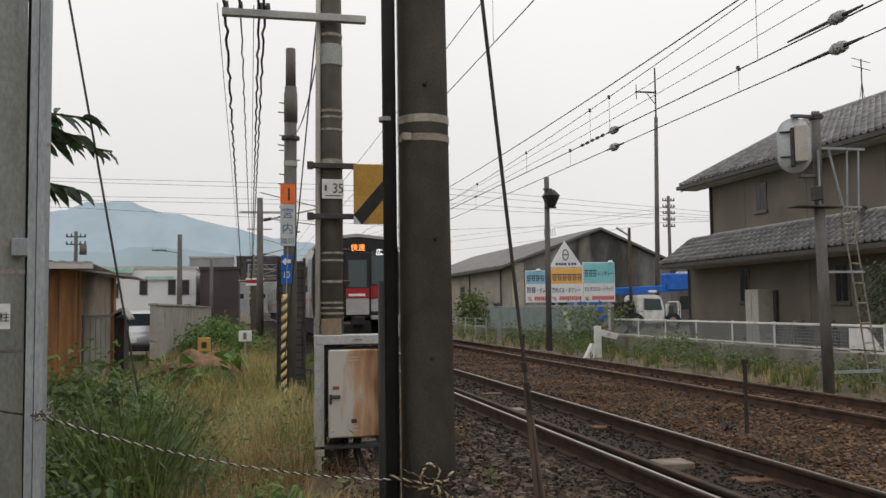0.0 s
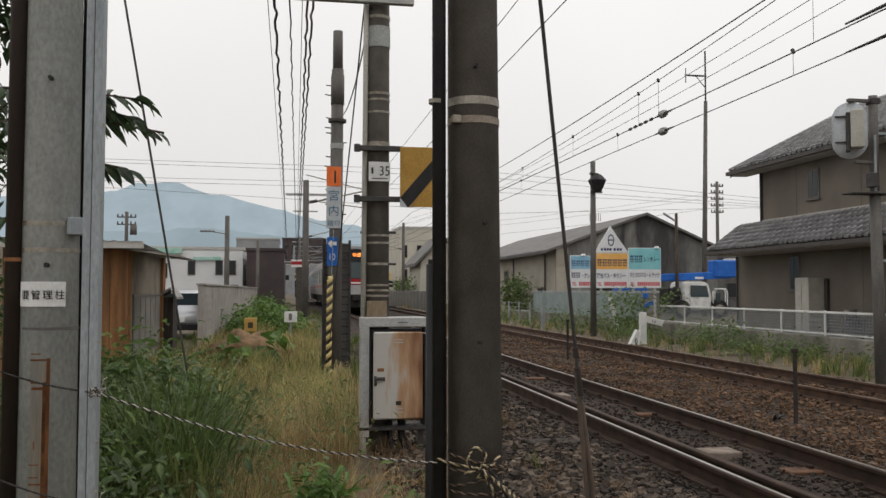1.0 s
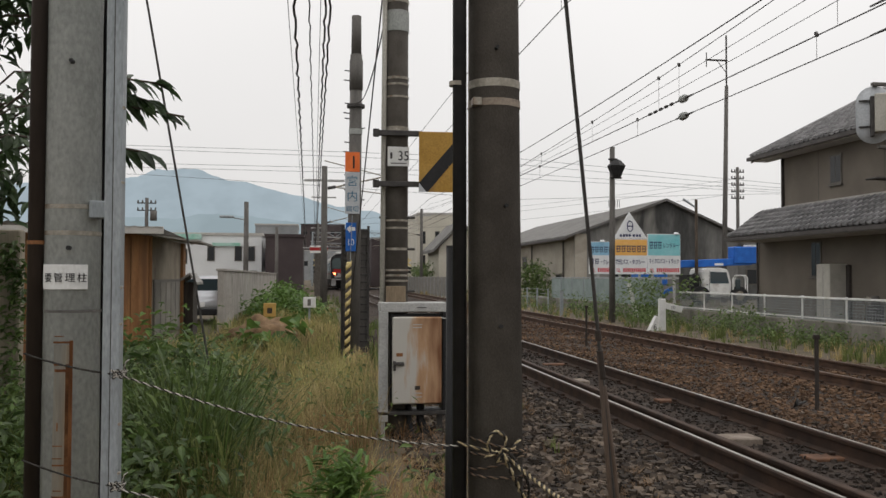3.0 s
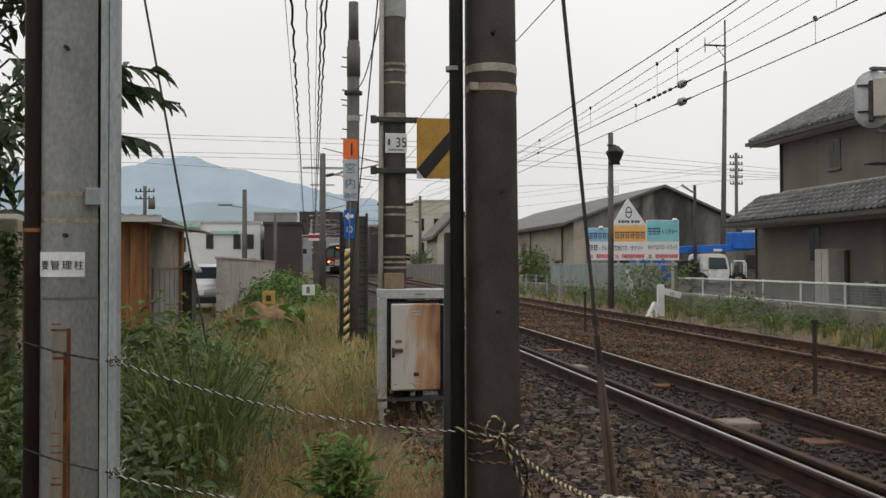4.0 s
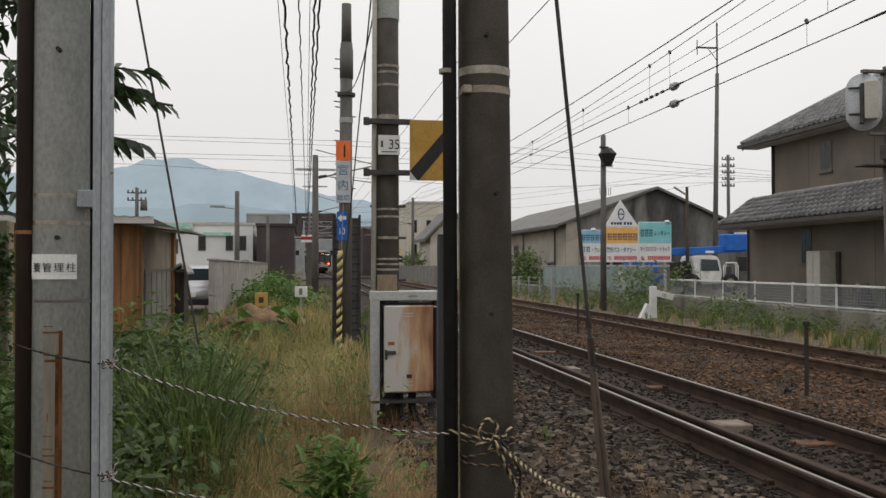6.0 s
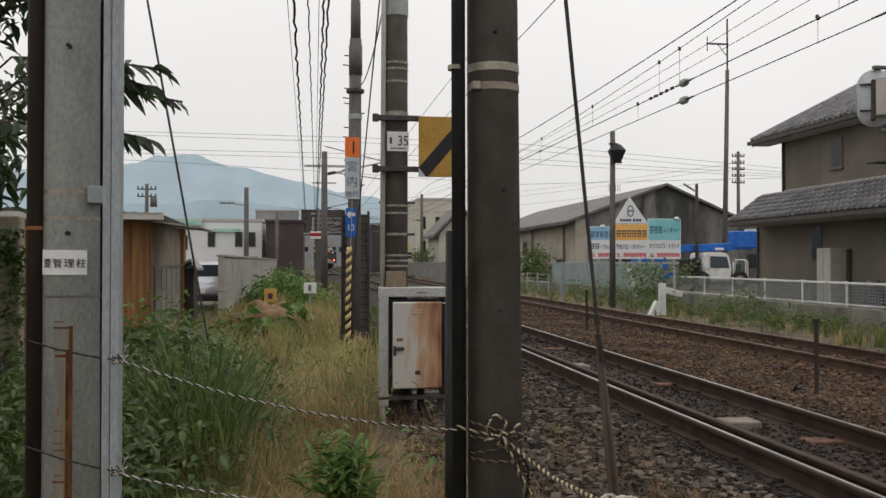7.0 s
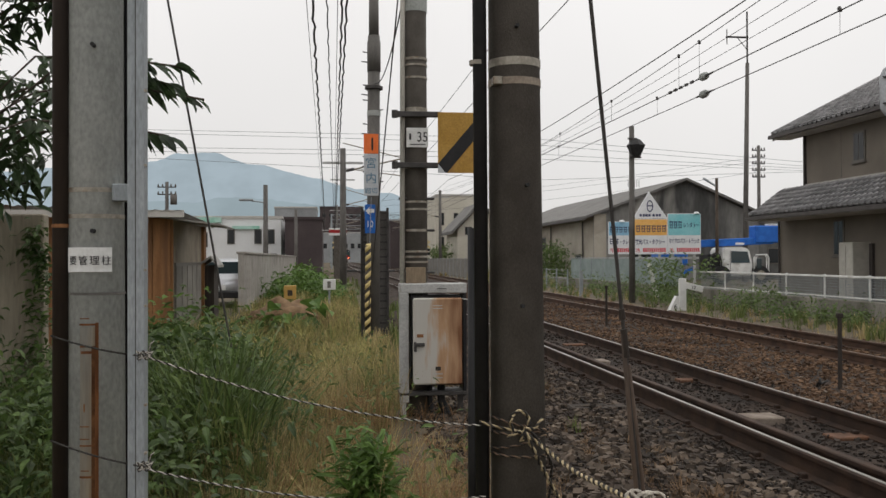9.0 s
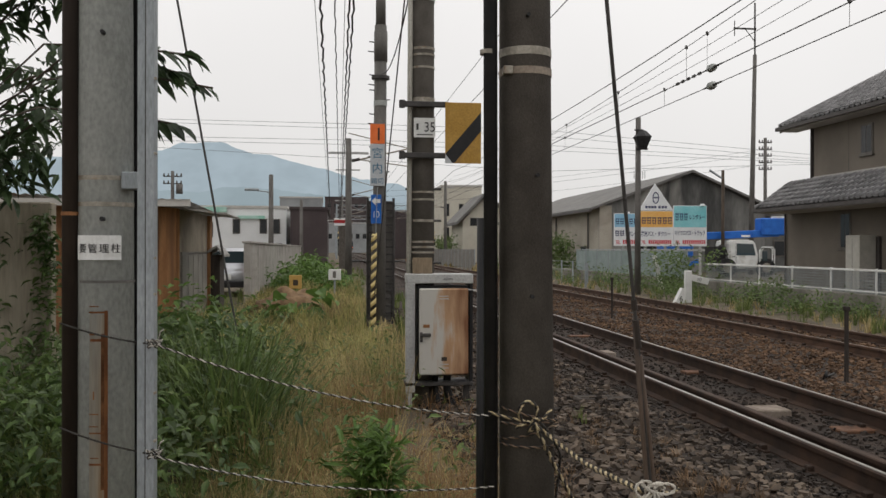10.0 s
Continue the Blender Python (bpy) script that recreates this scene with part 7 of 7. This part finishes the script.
centres = [(rng.uniform(-0.7, 0.75), 4.6 * (12 / 4.6) ** rng.random(), rng.uniform(0.1, 0.45)) for _ in range(75)]
leaf_cloud(centres, 8, 0.09, 0.07, "leaf_mid", "weeds", "small green weeds among the dry grass", "weeds", narrow=0.35)
centres = [(rng.uniform(-2.4, -0.7), 5.5 * (10 / 5.5) ** rng.random(), rng.uniform(0.45, 0.85)) for _ in range(60)]
leaf_cloud(centres, 9, 0.1, 0.1, "leaf_mid", "weeds", "pale green weed tops on the verge", "weeds", narrow=0.5)


def straw_heap():
    bm = bmesh.new()
    bmesh.ops.create_icosphere(bm, subdivisions=4, radius=1.0)
    for v in bm.verts:
        n = 1 + 0.25 * noise.noise(v.co * 2.2) + 0.12 * noise.noise(v.co * 6)
        v.co = Vector((v.co.x * 0.7 * n, v.co.y * 0.6 * n, max(v.co.z, -0.2) * 0.55 * n))
    t = thing("straw_heap", "brown heap of dead cut grass on the verge", "heap", "", (-0.95, 18.2, 0.1))
    part("mound", bm, "heap", t, "", True)


straw_heap()
blades("dead_straw", 4000, lambda: (-0.95 + rng.normal(0, 0.35), 18.0 + rng.normal(0, 0.3), 1.0), 0.42, 0.004, "heap", "loose dead straw on the heap", lean=1.6)


def tree(x, y):
    t = thing("tree", "leafy tree with dark drooping leaves beside the path", "tree", "", (x, y, 0))
    part("trunk", sweep([(0, 0, -0.1), (0.05, 0.05, 1.0), (0.0, 0.1, 2.0), (0.1, 0.0, 3.2), (0.05, 0, 4.4)], 0.07, 9), "bark", t, "", True)
    tips = []
    for i in range(90):
        z0 = rng.uniform(1.8, 4.6)
        if z0 > 2.5 and i % 3 == 0:
            continue
        a = rng.uniform(0, 6.283)
        r = rng.uniform(0.5, 1.55)
        tip = Vector((r * math.cos(a), r * math.sin(a) * 0.8, z0 + rng.uniform(0.0, 0.6)))
        base = Vector((0.05, 0.05, z0 - 0.2))
        mid = base.lerp(tip, 0.55) + Vector((0, 0, 0.12))
        part("branch", sweep([base, mid, tip], 0.01, 5), "bark", t)
        for u in np.linspace(0.35, 1.05, 10):
            q = base.lerp(tip, float(u)) + Vector((0, 0, 0.12 * (1 - abs(2 * u - 1.1))))
            tips.append((q.x, q.y, q.z))
    o = leaf_cloud(tips, 8, 0.085, 0.14, "leaf_dark", "crown", "", droop=0.5, narrow=0.36)
    o.parent = t
    tagged(o, kind="stuff")
    # twigs that reach out over the path, their leaves in two drooping ranks
    V, Fc, k = [], [], 0
    for tw in ([(0.3, -0.1, 2.5), (0.95, -1.1, 2.62), (1.5, -1.65, 2.5), (1.86, -1.7, 2.45)], [(0.3, -0.1, 2.4), (0.95, -1.1, 2.42), (1.5, -1.65, 2.37), (1.95, -1.7, 2.29)], [(0.3, -0.1, 2.3), (0.95, -1.2, 2.25), (1.5, -1.65, 2.16), (1.78, -1.72, 2.1)], [(0.3, -0.1, 2.35), (1.1, -1.3, 2.5), (1.6, -1.65, 2.42), (1.8, -1.68, 2.36)]):
        tw = [Vector(q) for q in tw]
        part("branch", sweep(tw, 0.006, 5), "bark", t)
        for a, b, n in ((tw[1], tw[2], 14), (tw[2], tw[3], 15)):
            for i in range(n):
                p = a.lerp(b, (i + rng.uniform(0, 0.8)) / n)
                d = (b - a).normalized()
                side = Vector((-d.y, d.x, 0)) * (1 if i % 2 else -1)
                d = (d + side * rng.uniform(0.2, 0.9) + Vector((0, 0, rng.uniform(-0.75, 0.05)))).normalized()
                e = d.cross(Vector((rng.normal(0, 0.4), rng.normal(0, 0.4), 1))).normalized()
                up = e.cross(d)
                size = rng.uniform(0.11, 0.17)
                ring = [p + d * size * u + e * size * w + up * size * (0.35 * abs(w) - 0.22 * u * u) for u, w in ((0, 0), (0.2, 0.12), (0.45, 0.19), (0.75, 0.13), (1.0, 0), (0.75, -0.13), (0.45, -0.19), (0.2, -0.12), (0.2, 0), (0.45, 0), (0.75, 0))]
                V.extend([tuple(q) for q in ring])
                Fc.extend([tuple(k + j for j in f) for f in ((0, 8, 1), (0, 7, 8), (1, 8, 9, 2), (8, 7, 6, 9), (2, 9, 10, 3), (9, 6, 5, 10), (3, 10, 4), (10, 5, 4))])
                k += 11
    me = bpy.data.meshes.new("leafy_twig")
    me.from_pydata(V, [], Fc)
    me.materials.append(M["leaf_dark"])
    o = new("leafy_twig", me)
    o.parent = t
    tagged(o, kind="stuff")


tree(-2.6, 6.3)


def boundary_wall():
    setting("boundary_wall", box(-6, -2.28, 7.4, 7.55, -0.1, 1.85, bevel=0.012), "concrete_beige", "old beige garden wall overgrown with ivy", "wall")
    centres = [(min(-2.24, rng.normal(-2.3, 0.05) if rng.random() < 0.7 else rng.uniform(-3.2, -2.25)), 7.32, rng.uniform(0.1, 1.9)) for _ in range(90)]
    leaf_cloud(centres, 7, 0.04, 0.08, "leaf", "ivy", "green ivy on the garden wall", "ivy")


boundary_wall()


# ---- boundary fence by the billboard ----
def chain_fence():
    t = thing("chain_link_fence", "weathered grey fence with pale green panels before the yard", "fence", "", (12.4, 0, 0))
    y = 30.0
    while y < 43:
        part("post", tube((0, y, -0.1), (0, y, 1.5), 0.03, seg=8), "galv", t)
        part("top_rail", tube((0, y, 1.46), (0, y + 1.8, 1.46), 0.02, seg=6), "galv", t)
        part("panel", box(-0.008, 0.008, y + 0.04, y + 1.76, 0.15, 1.42), "net_green", t, "pale green netting panel")
        y += 1.8
    part("loose_board", box(-0.08, 0.08, -0.03, 0.03, 0, 1.3, tilt=pose(-0.3, 31.6, 0, 0, -14, 0)), "white_paint", t, "white leaning board")
    s = thing("cable_marker", "thin grey post with a small plate beside the far track", "marker post", "", (9.75, 33.5, 0))
    part("post", box(-0.06, 0.06, -0.05, 0.05, -0.1, 0.95), "galv", s)
    f = thing("post_and_wire_fence", "low grey post and wire fence along the far verge", "fence", "", (11.0, 0, 0))
    for y in range(40, 62, 2):
        part("post", box(-0.03, 0.03, y - 0.03, y + 0.03, -0.1, 0.95), "galv", f)
    for z in (0.5, 0.7, 0.9):
        part("wire_line", tube((0, 40, z), (0, 60, z), 0.008, seg=5), "galv", f)


chain_fence()


def motions():
    walk(train, [(0.0, pose(NEAR, 29.0, Z_NEAR)), (2.5, pose(NEAR, 80.3, Z_NEAR)), (5.0, pose(NEAR, 131.5, Z_NEAR)), (7.5, pose(NEAR, 182.8, Z_NEAR)), (10.0, pose(NEAR, 234.0, Z_NEAR))])


motions()
